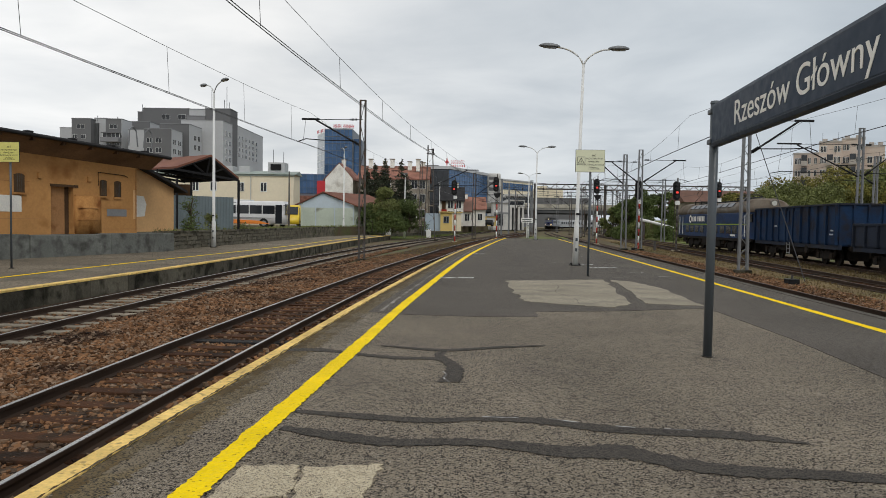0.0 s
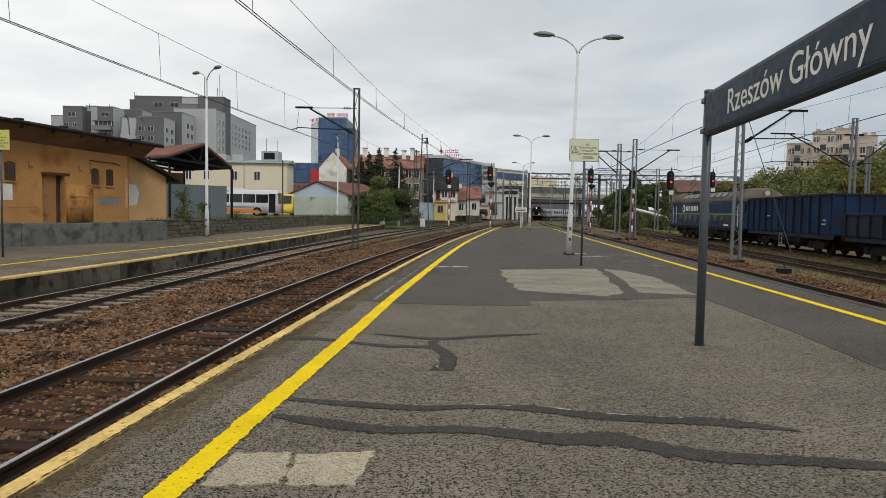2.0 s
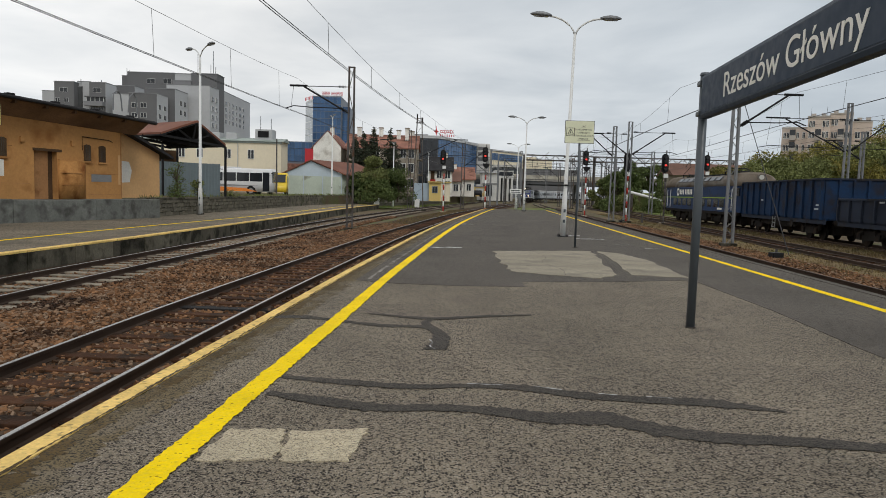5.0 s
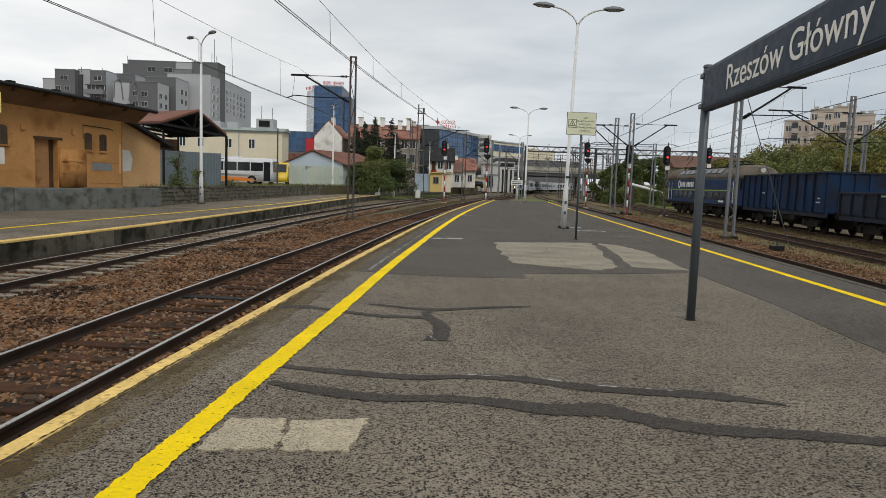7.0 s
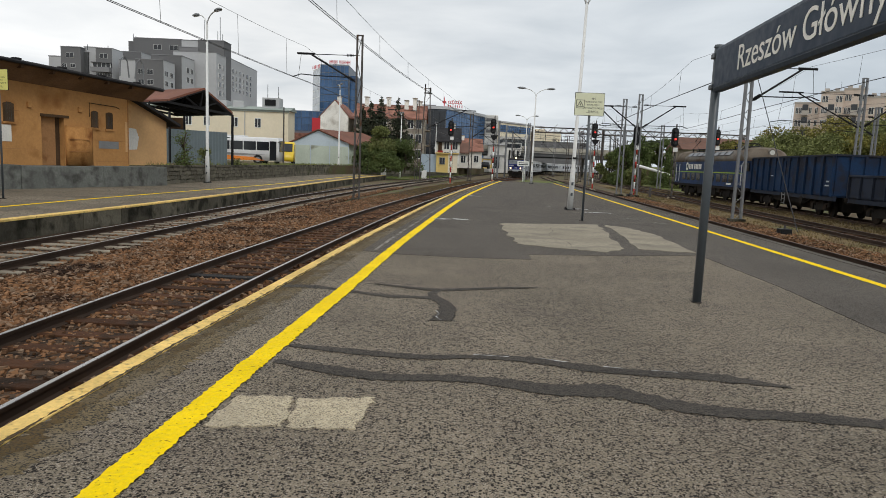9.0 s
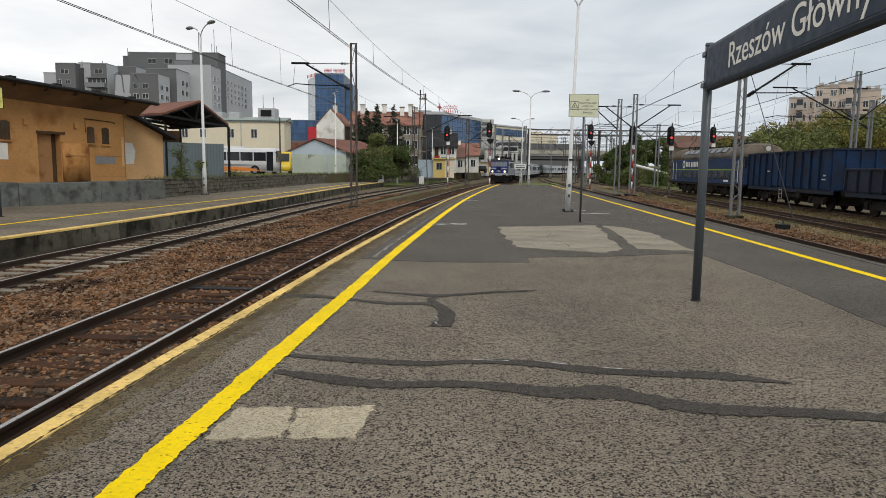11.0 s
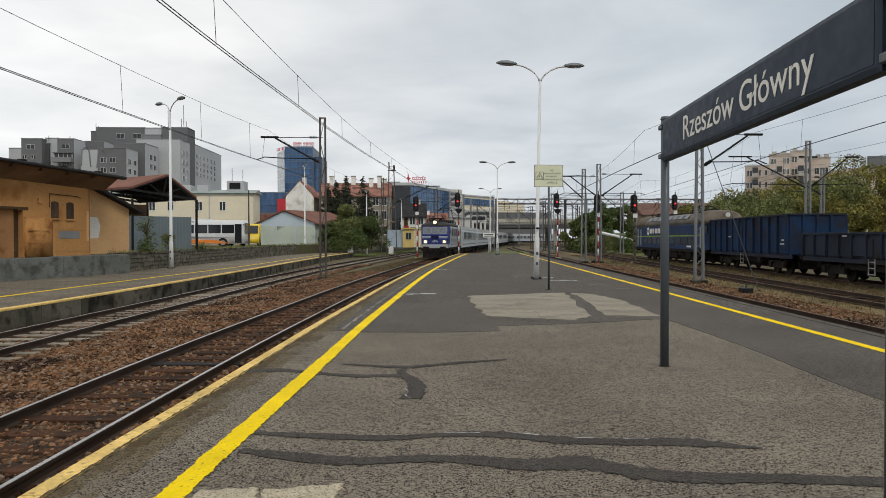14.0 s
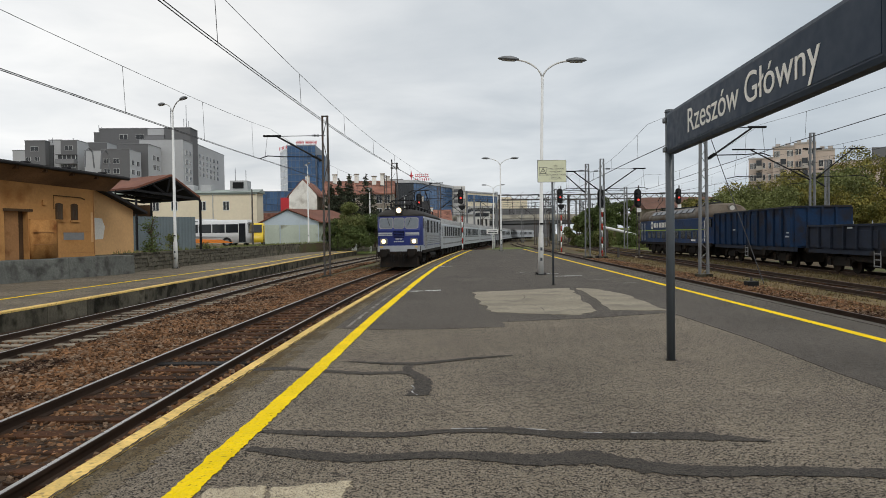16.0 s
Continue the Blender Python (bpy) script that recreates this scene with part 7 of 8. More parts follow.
slab(far_wing, "roof_house", (39.2, 311, 17.6), (44, 320, 18.7), BEIGE)
for k in range(8):
    slab(far_wing, "mullion", (39.5 + 3 * k, 310.0, 6), (39.8 + 3 * k, 310.2, 13.2), GREY_MID)

# old white-gabled house, and old houses beside it
def gable_house(name, m, w, d, eave, ridge, wall_m, roof_m, label, chimneys=(), cols=(), rows=(), along="y"):
    t = thing(name, m, label, "house", "old houses behind the station")
    if along == "y":
        shape = [(-w / 2, 0), (w / 2, 0), (w / 2, eave), (0, ridge), (-w / 2, eave)]
        part("wall", loft([[(x, y, z) for x, z in shape] for y in (0, d)]), wall_m, t)
        for s in (-1, 1):
            part("roof_slope", loft([[(0, y, ridge + 0.02), (s * (w / 2 + 0.4), y, eave - 0.3), (s * (w / 2 + 0.4), y, eave - 0.12), (0, y, ridge + 0.22)] for y in (0.12, d + 0.3)]), roof_m, t)
    else:
        shape = [(0, 0), (d, 0), (d, eave), (d / 2, ridge), (0, eave)]
        part("wall", loft([[(x, y, z) for y, z in shape] for x in (-w / 2, w / 2)]), wall_m, t)
        for a, b in ((0, -0.5), (d, d + 0.5)):
            part("roof_slope", loft([[(x, d / 2, ridge + 0.02), (x, b, eave - 0.25), (x, b, eave - 0.05), (x, d / 2, ridge + 0.22)] for x in (-w / 2 - 0.3, w / 2 + 0.3)]), roof_m, t)
    for x, y, z in chimneys:
        c = part("chimney", box((x - 0.36, y - 0.36, z - 2.2), (x + 0.36, y + 0.36, z), 0.03), WHITE_WALL, t, "pale chimney stack")
        part("chimney_cap", box((x - 0.44, y - 0.44, z), (x + 0.44, y + 0.44, z + 0.14)), OLD_WALL, c)
    if cols:
        window_row(t, cols, rows, 0.9, 1.4, front_of(0))
    return t


gable_house("white_gable_house", pose(-19.6, 118, TERRACE), 4.8, 14, 8.0, 10.7, WHITE_WALL, RED_TILE, "old house with a blank stained white gable and red tiled roof", [(0.2, 4, 11.6)])
gable_house("red_roof_house", pose(-10.0, 117, TERRACE), 12.0, 10, 8.2, 10.5, OLD_WALL, RED_TILE, "old grey-beige tenement with a red tiled roof and pale chimneys",
            [(-4.4, 4.0, 11.7), (-2.0, 5.5, 11.5), (-0.6, 4.5, 11.8), (2.6, 3.5, 11.3), (4.1, 3.0, 11.7), (4.9, 5.5, 11.4)], (-4, -1, 2, 3.6, 5.0), (2.2, 4.8, 7.2), "x")
ten = bpy.data.objects["red_roof_house"]
for z in (3.6, 6.2):
    b = slab(ten, "balcony", (6.0, 1.5, z), (6.9, 5.5, z + 0.15), OLD_WALL)
    for k in range(6):
        part("baluster", bar((6.85, 1.55 + 0.78 * k, z + 0.1), (6.85, 1.55 + 0.78 * k, z + 1.0), 0.05), MAST_DARK, b)
    part("rail", bar((6.85, 1.5, z + 1.0), (6.85, 5.5, z + 1.0), 0.06), MAST_DARK, b)
gable_house("white_house", pose(0.1, 130, TERRACE), 4.6, 8, 5.0, 7.5, WHITE_WALL, ROOF_FELT, "small white house with a dark grey roof", [(1, 4, 8.4)], (-0.2, 1.4), (2.2, 4.2), "x")
wh_ = bpy.data.objects["white_house"]
slab(wh_, "painted_panel", (-1.9, -0.08, 1.9), (-0.9, 0.02, 3.2), RED_PAINT, "dark red painted wall panel")
slab(wh_, "painted_panel", (-1.8, -0.09, 3.2), (-1.1, 0.02, 4.9), SOFFIT, "dark painted wall panel")
gable_house("grey_roof_house", pose(4.4, 148, TERRACE), 6.4, 9, 3.8, 6.3, PLASTER, RED_TILE, "low pale house with a faded red roof", [(-1, 4, 7.0)], (-2, 0, 2), (2.0,), "x")
gable_house("dark_roof_house", pose(2.6, 140, TERRACE), 3.4, 6, 3.2, 5.0, PLASTER, ROOF_DULL, "low grey house with a dull brown roof", [], (-0.8, 0.8), (1.8,), "x")
shop = thing("yellow_kiosk", pose(10.2, 172, TERRACE), "small yellow flat-roofed kiosk by the parked cars", "kiosk")
slab(shop, "wall", (-1.4, 0, 0), (1.4, 3, 2.4), HUT_YELLOW)
slab(shop, "roof", (-1.6, -0.3, 2.4), (1.6, 3.2, 2.6), GREY_MID)
slab(shop, "shutter", (-1.0, -0.05, 0.9), (1.0, 0.02, 2.0), GREY_LIGHT)

gar = thing("garage_shed", pose(0, 0, 0), "pale green and blue sheet-metal garage with a rust-brown roof", "garage")
G1, G2, G3 = Vector((-19.6, 85, 0.6)), Vector((-12.4, 86, 0.6)), Vector((4.6, 9, 0))
part("gable_wall", loft([[G1 + o, G2 + o, G2 + o + Vector((0, 0, 2.9)), (G1 + G2) / 2 + o + Vector((-0.2, 0, 4.4)), G1 + o + Vector((0, 0, 2.8))] for o in (Vector((0, 0, 0)), Vector((0, 0.2, 0)))]), BLUE_SHEET, gar,
     "pale blue gable sheet")
for k in range(3):
    a, b = G1.lerp(G2, 0.03 + 0.325 * k), G1.lerp(G2, 0.03 + 0.325 * (k + 1) - 0.02)
    part("door_leaf", loft([[a + Vector((0, o, 0)), b + Vector((0, o, 0)), b + Vector((0, o, 2.55)), a + Vector((0, o, 2.55))] for o in (-0.06, 0.0)]), GREEN_SHEET, gar, "pale green sheet door")
part("side_wall", loft([[G2 + o, G2 + G3 + o, G2 + G3 + o + Vector((0, 0, 2.9)), G2 + o + Vector((0, 0, 2.9))] for o in (Vector((0, 0, 0)), Vector((-0.2, 0, 0)))]), GREEN_SHEET, gar)
mid = (G1 + G2) / 2 + Vector((-0.2, -0.3, 4.5))
part("roof_slope", loft([[mid, G2 + Vector((0.5, -0.3, 2.75)), G2 + Vector((0.5, -0.3, 2.87)), mid + Vector((0, 0, 0.12))], [p + G3 for p in (mid, G2 + Vector((0.5, -0.3, 2.75)), G2 + Vector((0.5, -0.3, 2.87)), mid + Vector((0, 0, 0.12)))]]),
     RED_ROOF, gar, "rust-brown sheet roof")
part("roof_slope", loft([[mid, G1 + Vector((-0.4, -0.3, 2.6)), G1 + Vector((-0.4, -0.3, 2.72)), mid + Vector((0, 0, 0.12))], [p + G3 for p in (mid, G1 + Vector((-0.4, -0.3, 2.6)), G1 + Vector((-0.4, -0.3, 2.72)), mid + Vector((0, 0, 0.12)))]]),
     RED_ROOF, gar, "rust-brown sheet roof")

hut = thing("yellow_hut", pose(0, 0, 0), "small yellow and pale blue flat-roofed trackside hut", "hut")
slab(hut, "blue_wall", (-4.0, 104, 0.2), (-1.6, 107, 2.9), HUT_BLUE, "pale blue wall")
slab(hut, "yellow_wall", (-1.6, 103.6, 0.2), (1.6, 107.5, 3.05), HUT_YELLOW, "yellow rendered wall")
slab(hut, "roof", (-1.8, 103.3, 3.05), (1.8, 108, 3.2), HUT_YELLOW)
slab(hut, "cream_wall", (0.2, 103.56, 0.2), (1.58, 103.62, 3.0), BEIGE, "cream rendered bay")
window_row(hut, (-0.7,), (1.95,), 0.7, 0.9, front_of(103.6), FRAME_GREY)

# road bridge over the throat, and the white stair building at its end
br = thing("road_bridge", pose(0, 0, 0), "grey concrete road bridge over the tracks", "bridge", kind="structure")
# Deck drawn deep so that its underside darkens the view below.
slab(br, "deck", (-4, 212, 5.9), (150, 246, 6.6), BRIDGE, "concrete deck")
for k in range(22):
    slab(br, "parapet_panel", (10 + 4.0 * k, 211.7, 6.5), (13.94 + 4.0 * k, 212.0, 7.7 + 0.02 * (k % 2)), PARAPET, "pale parapet panel" if k == 0 else "")
for y in (212.3, 219, 226, 233, 240):
    slab(br, "girder", (-4, y, 4.9), (150, y + 0.7, 5.9), BRIDGE_DARK, "dark steel girder" if y < 213 else "")
for k in range(44):
    slab(br, "rail_post", (10.4 + 2.0 * k, 211.85, 7.6), (10.48 + 2.0 * k, 211.95, 8.7), BRIDGE_DARK)
for z in (8.15, 8.65):
    part("hand_rail", bar((10.4, 211.9, z), (98, 211.9, z), 0.07), BRIDGE_DARK, br)
for x in (21.9, 45.5, 60, 76, 95):
    for y in (214, 228, 242):
        slab(br, "pier", (x - 0.45, y, GZ), (x + 0.45, y + 1.2, 5.0), BRIDGE)
for x in (24.5, 33, 41, 52, 64, 80):
    lp = part("lamp_column", tube([(x, 212.6, 6.6), (x, 212.6, 14.2), (x + 0.9, 212.6, 14.9)], 0.08, 6), GALV, br, "grey street-lamp column")
st = thing("stair_building", pose(0, 0, 0), "white concrete stair building at the bridge end", "building")
slab(st, "wall", (12.6, 201, -0.5), (17.4, 211, 7.6), WHITE_CONC, "white panelled wall")
# Solid dark block behind the columns gives the shaded inside of the storey.
slab(st, "wall", (17.4, 202.5, -0.5), (21.4, 211, 6.2), BRIDGE_DARK, "dark block for the shade inside the open lower storey")
for k in range(4):
    slab(st, "column", (17.6 + 1.2 * k, 201.2, -0.5), (18.2 + 1.2 * k, 202.4, 6.4), WHITE_CONC, "white column")
slab(st, "upper_wall", (16.6, 201.5, 6.2), (22.0, 211, 8.6), WHITE_CONC, "white upper storey")
slab(st, "upper_window", (17.0, 201.4, 7.0), (21.6, 201.52, 8.1), GLASS, "dark window strip")
slab(st, "roof", (16.0, 200.6, 9.5), (22.6, 211, 10.1), WHITE_CONC, "thin flat roof")
slab(st, "roof", (12.0, 200.4, 7.6), (17.6, 211, 8.0), GREY_LIGHT)
for x in (16.6, 18.6, 20.4, 22.0):
    part("roof_post", bar((x, 201.5, 8.6), (x, 201.5, 9.5), 0.16), BRIDGE_DARK, st)
slab(st, "door_opening", (13.0, 200.9, 0.8), (15.6, 201.02, 4.2), GLASS, "dark entrance")
slab(st, "stair_wall", (8.6, 203, -0.5), (12.6, 211, 3.4), WHITE_CONC, "lower white wall")
slab(st, "lintel", (12.8, 200.8, 4.3), (17.2, 201.02, 4.7), GREY_MID)

# apartment house above the wooded bank
apt = thing("apartment_house", pose(78.6, 157, 0, 0, 0, -30) @ Matrix.Diagonal((0.68, 1, 0.97, 1)), "cream-pink panel apartment house with loggias and a stepped roof", "apartment house")
for lo, hi in (((0, 0, 0), (7.6, 14, 18.9)), ((7.6, -0.8, 0), (14, 14, 21.3)), ((14, 0.6, 0), (20.5, 14, 22.0)), ((20.5, 1.5, 0), (26, 14, 20.2))):
    slab(apt, "wall", lo, hi, APT)
    slab(apt, "parapet", (lo[0] - 0.1, lo[1] - 0.1, hi[2]), (hi[0] + 0.1, hi[1] + 0.2, hi[2] + 0.35), APT_GREY)
window_row(apt, (0.9, 1.9, 4.8, 6.6), (8.6, 11.5, 14.4, 17.3), 0.7, 1.3, front_of(0))
window_row(apt, (8.4, 9.3, 12.3, 13.3), (8.6, 11.5, 14.4, 17.3, 19.8), 0.65, 1.3, front_of(-0.8))
window_row(apt, (14.8, 15.8, 18.6, 19.7), (8.6, 11.5, 14.4, 17.3, 20.2), 0.7, 1.3, front_of(0.6))
window_row(apt, (22, 24.6), (8.6, 11.5, 14.4, 17.3), 1.3, 1.4, front_of(1.5))
for z in (8.0, 10.9, 13.8, 16.7):
    for x in (3.3, 10.75, 17.2):
        b = slab(apt, "loggia", (x - 0.9, -1.6, z - 0.6), (x + 0.9, 0.5, z + 0.5), APT_GREY, "grey loggia front")
        # Dark slab above the parapet stands for the shaded hollow of the loggia.
        slab(b, "recess", (x - 0.85, -0.85, z + 0.5), (x + 0.85, 0.5, z + 1.9), GLASS)
for x, y, z in ((9, 5, 21.3), (12, 5, 21.3), (15.5, 6, 22), (18.6, 6, 22), (22.5, 6, 20.2), (25, 6, 20.2)):
    slab(apt, "roof_vent", (x - 0.7, y - 0.6, z), (x + 0.7, y + 0.6, z + 1.5), APT_GREY)
for x in (8.2, 12.9, 19.5):
    part("aerial", tube([(x, 6, 21), (x, 6, 24.5)], 0.05, 5), STEEL_GREY, apt)
far = thing("distant_house", pose(118, 165, 0), "distant pale house with roof sign panels", "building")
slab(far, "wall", (-8, 0, 0), (8, 10, 19), APT)
slab(far, "roof_sign", (-4, -0.3, 19), (4, 0.1, 22), GREY_DARK)
redh = thing("red_roof_shed", pose(45, 130, 0), "low building with a dull red roof behind the signals", "building")
slab(redh, "wall", (0, 0, -0.5), (24, 9, 6.3), OLD_WALL)
part("roof", loft([[(x, y, z) for y, z in ((-0.5, 6.1), (4.5, 8.6), (9.5, 6.1))] for x in (-0.5, 24.5)]), ROOF_DULL, redh)
pipe = thing("heating_pipe", pose(0, 0, 0), "white insulated heating pipe on low supports", "pipe")
part("run", tube([(28.6, 103, 2.5), (31.5, 104, 1.9), (34.6, 105.5, 1.2)], 0.22, 12), WHITE, pipe, "white insulated pipe", True)
part("elbow", tube([(38.6, 106, 0.5), (38.6, 106, 2.6), (38.9, 106, 3.0), (44, 107, 3.0)], 0.34, 12), WHITE, pipe, "white insulated elbow", True)
for x, y, h in ((29.4, 103.3, 2.1), (33.4, 105, 1.1)):
    part("support", bar((x, y, GZ), (x, y, h), 0.3), MAST_DARK, pipe)

# ---- road vehicles ----


def road_wheel(t, x, y, r=0.48):
    w = part("wheel", tube([(x, y - 0.14, r), (x, y + 0.14, r)], r, 18), RUBBER, t)
    part("rim", tube([(x, y - 0.15, r), (x, y + 0.15, r)], r * 0.55, 14), BEAM_GREY, w)


def bus():
    t = thing("bus", pose(-21.7, 70, 0.72), "white coach bus with orange and grey swooshes parked in the yard", "bus")
    prof = [(-1.22, 0.35), (-1.25, 1.3), (-1.22, 2.2), (-1.12, 2.62), (-0.95, 2.72), (0.95, 2.72), (1.12, 2.62), (1.22, 2.2), (1.25, 1.3), (1.22, 0.35)]
    part("body", loft([[(x, y * s, z) for y, z in prof] for x, s in ((-4.6, 0.94), (-4.45, 1), (4.4, 1), (4.68, 0.93))]), BUS_WHITE, t, "white body", True)
    for k in range(6):
        slab(t, "window", (-4.2 + 1.33 * k, -1.262, 1.42), (-2.97 + 1.33 * k, -1.2, 2.28), GLASS, "dark side window", bevel=0.01)
    slab(t, "door", (3.75, -1.268, 0.45), (4.42, -1.2, 2.35), GLASS, "dark glazed door", bevel=0.01)
    slab(t, "windscreen", (4.55, -1.08, 1.35), (4.72, 1.08, 2.45), GLASS, bevel=0.02)
    part("swoosh", loft([[(x, y, z) for x, z in ((-4.4, 0.4), (3.2, 0.4), (2.0, 0.72), (-4.4, 0.95))] for y in (-1.262, -1.2)]), BUS_ORANGE, t, "orange swoosh")
    part("swoosh", loft([[(x, y, z) for x, z in ((-4.4, 1.0), (0.0, 0.88), (3.4, 1.0), (-4.4, 1.2))] for y in (-1.268, -1.2)]), BEAM_GREY, t, "grey swoosh")
    for x in (-2.6, 2.55):
        for y in (-1.1, 1.1):
            road_wheel(t, x, y)
    part("mirror", tube([(4.6, -1.2, 2.3), (4.9, -1.4, 2.2), (4.9, -1.4, 1.8)], 0.05, 6), BLACK, t)
    slab(t, "roof_unit", (-2, -0.8, 2.7), (1, 0.8, 2.86), BUS_WHITE, bevel=0.05)
    return t


bus()


def van(m, paint, label, name="van"):
    t = thing(name, m, label, "van")
    prof = [(-2.4, 0.35), (-2.45, 1.2), (-2.3, 2.3), (-2.1, 2.42), (1.0, 2.42), (1.25, 2.3), (1.75, 1.35), (2.4, 1.05), (2.5, 0.7), (2.45, 0.35)]
    part("body", loft([[(x * s, y, z) for x, z in prof] for y, s in ((-0.98, 0.98), (-0.94, 1), (0.94, 1), (0.98, 0.98))]), paint, t, "", True)
    part("windscreen", loft([[(x, y, z) for x, z in ((1.3, 2.22), (1.36, 2.22), (1.78, 1.4), (1.72, 1.4))] for y in (-0.85, 0.85)]), GLASS, t)
    for s in (-1, 1):
        slab(t, "window", (0.2, s * 0.985 - 0.02, 1.4), (1.15, s * 0.985 + 0.02, 2.1), GLASS)
    for x in (-1.6, 1.65):
        for y in (-0.85, 0.85):
            road_wheel(t, x, y, 0.36)
    return t


van(pose(-17.5, 73.5, 0.75, 0, 0, -80), VAN_YELLOW, "yellow delivery van parked beside the bus")
van(pose(5.0, 172, TERRACE, 0, 0, -60), BUS_WHITE, "white van parked by the low houses")


def car(m, paint, label):
    t = thing("car", m, label, "car", "parked cars")
    prof = [(-2.1, 0.3), (-2.15, 0.85), (-1.6, 0.95), (-1.0, 1.42), (0.4, 1.45), (1.1, 0.98), (2.0, 0.85), (2.1, 0.55), (2.05, 0.3)]
    part("body", loft([[(x * s, y, z) for x, z in prof] for y, s in ((-0.88, 0.97), (-0.82, 1), (0.82, 1), (0.88, 0.97))]), paint, t, "", True)
    for s in (-1, 1):
        part("side_glass", loft([[(x, s * y, z) for x, z in ((-1.35, 0.98), (-0.92, 1.36), (0.36, 1.38), (0.9, 1.0))] for y in (0.84, 0.895)]), GLASS, t)
    part("windscreen", loft([[(x, y, z) for x, z in ((0.5, 1.42), (0.56, 1.42), (1.15, 1.0), (1.09, 1.0))] for y in (-0.72, 0.72)]), GLASS, t)
    for x in (-1.3, 1.3):
        for y in (-0.76, 0.76):
            road_wheel(t, x, y, 0.31)
    return t


car(pose(1.2, 150, TERRACE, 0, 0, 10), BUS_WHITE, "white car parked behind the hut")
car(pose(4.8, 149, TERRACE, 0, 0, 10), BEAM_GREY, "grey car parked behind the hut")
car(pose(8.6, 152, TERRACE, 0, 0, 80), BLACK, "dark car parked behind the hut")

# ---- trees and shrubs ----


def leaves(rng, lobes, n, size, flat=1.0):
    """Small leaf blades scattered through lobes (centre, radii), denser near their skins."""
    vol = np.array([r[0] * r[1] * r[2] for _, r in lobes]) ** 0.6
    pick = rng.choice(len(lobes), n, p=vol / vol.sum())
    c, r = np.array([l[0] for l in lobes], float)[pick], np.array([l[1] for l in lobes], float)[pick]
    d = rng.normal(size=(n, 3))
    d /= np.linalg.norm(d, axis=1)[:, None]
    rad = rng.uniform(0.35, 1.0, n) ** 0.5 * rng.uniform(0.85, 1.12, n)
    p = c + d * r * rad[:, None]
    a = rng.normal(size=(n, 3))
    a /= np.linalg.norm(a, axis=1)[:, None]
    b = np.cross(a, rng.normal(size=(n, 3)))
    b /= np.linalg.norm(b, axis=1)[:, None]
    s = (size * rng.uniform(0.6, 1.4, n))[:, None]
    quad = np.stack([p - a * s, p + b * s * 0.55, p + a * s, p - b * s * 0.55], 1).reshape(-1, 3)
    faces = np.arange(4 * n).reshape(-1, 4)
    return quad.tolist(), faces.tolist()


def tree(x, y, z, h, spread, material, label, seed, n=5000, size=0.28, low=0.25, kind_name="tree", category="tree"):
    rng = np.random.default_rng(seed)
    t = thing(kind_name, pose(x, y, z), label, category)
    bm = tube([(0, 0, -0.3), (0.1, 0, h * 0.3), (0.0, 0.1, h * 0.6), (0.15, 0.1, h * 0.85)], 0.045 * h * 0.55, 8, r1=0.03)
    lobes = []
    for k in range(26 if kind_name == "shrub" else 18):
        a, u = rng.uniform(0, 2 * math.pi), rng.uniform(low, 0.95)
        reach = spread * math.sin(math.pi * min(max((u - low) / (1.08 - low), 0.12), 0.94)) * rng.uniform(0.45, 0.95)
        if kind_name == "shrub":
            u = rng.uniform(0.05, 0.88)
            reach = spread * math.sqrt(1 - u * u) * rng.uniform(0.2, 0.9)
        q = (reach * math.cos(a), reach * math.sin(a), h * u)
        tube([(0.05, 0.03, h * u * 0.65), (q[0] * 0.5, q[1] * 0.5, h * u * 0.82), q], 0.012 * h, 5, bm, 0.02)
        rr = spread * rng.uniform(0.26, 0.46)
        lobes.append((q, (rr, rr, rr * rng.uniform(0.6, 0.85))))
    part("trunk", bm, BARK, t, "brown trunk and limbs")
    v, f = leaves(rng, lobes, n, size)
    tagged(raw("crown", v, f, material, t), kind="stuff")
    return t


def shrub(x, y, z, h, spread, material, label, seed, n=2500, size=0.12):
    return tree(x, y, z, h, spread, material, label, seed, n, size, 0.12, "shrub", "shrub")


def conifer(x, y, z, h, spread, seed, material=NEEDLE, label="dark spruce tree with drooping branches"):
    rng = np.random.default_rng(seed)
    t = thing("spruce", pose(x, y, z), label, "tree")
    bm = tube([(0, 0, -0.3), (0, 0, h)], 0.02 * h, 8, r1=0.02)
    lobes = []
    for k in range(110):
        u = rng.uniform(0.08, 0.99)
        a = rng.uniform(0, 2 * math.pi)
        reach = spread * (1 - u) * rng.uniform(0.6, 1.1) + 0.12
        q = (reach * 0.55 * math.cos(a), reach * 0.55 * math.sin(a), h * u)
        lobes.append((q, (reach * 0.55 + 0.08, reach * 0.55 + 0.08, 0.035 * h * (1.2 - u) + 0.08)))
        tube([(0, 0, h * u + 0.1), (reach * math.cos(a), reach * math.sin(a), h * u - 0.1 * reach)], 0.03, 4, bm)
    part("trunk", bm, BARK, t)
    v, f = leaves(rng, lobes, 7500, 0.15)
    tagged(raw("crown", v, f, material, t), kind="stuff")
    return t


shrub(-8.1, 86, TERRACE - 0.3, 5.5, 2.5, LEAF, "large rounded green shrub behind the stone wall", 1, 11000, 0.11)
shrub(-10.2, 87, TERRACE - 0.3, 3.6, 1.9, LEAF_DARK, "dark green shrub beside the garage", 2, 7000, 0.10)
shrub(-5.4, 87.5, TERRACE - 0.3, 4.3, 2.4, LEAF_DARK, "dark green shrub behind the stone wall", 3, 9000, 0.10)
shrub(-7.8, 84.8, TERRACE - 0.3, 2.3, 2.6, LEAF_DARK, "low dark green shrub behind the stone wall", 4, 8000, 0.10)
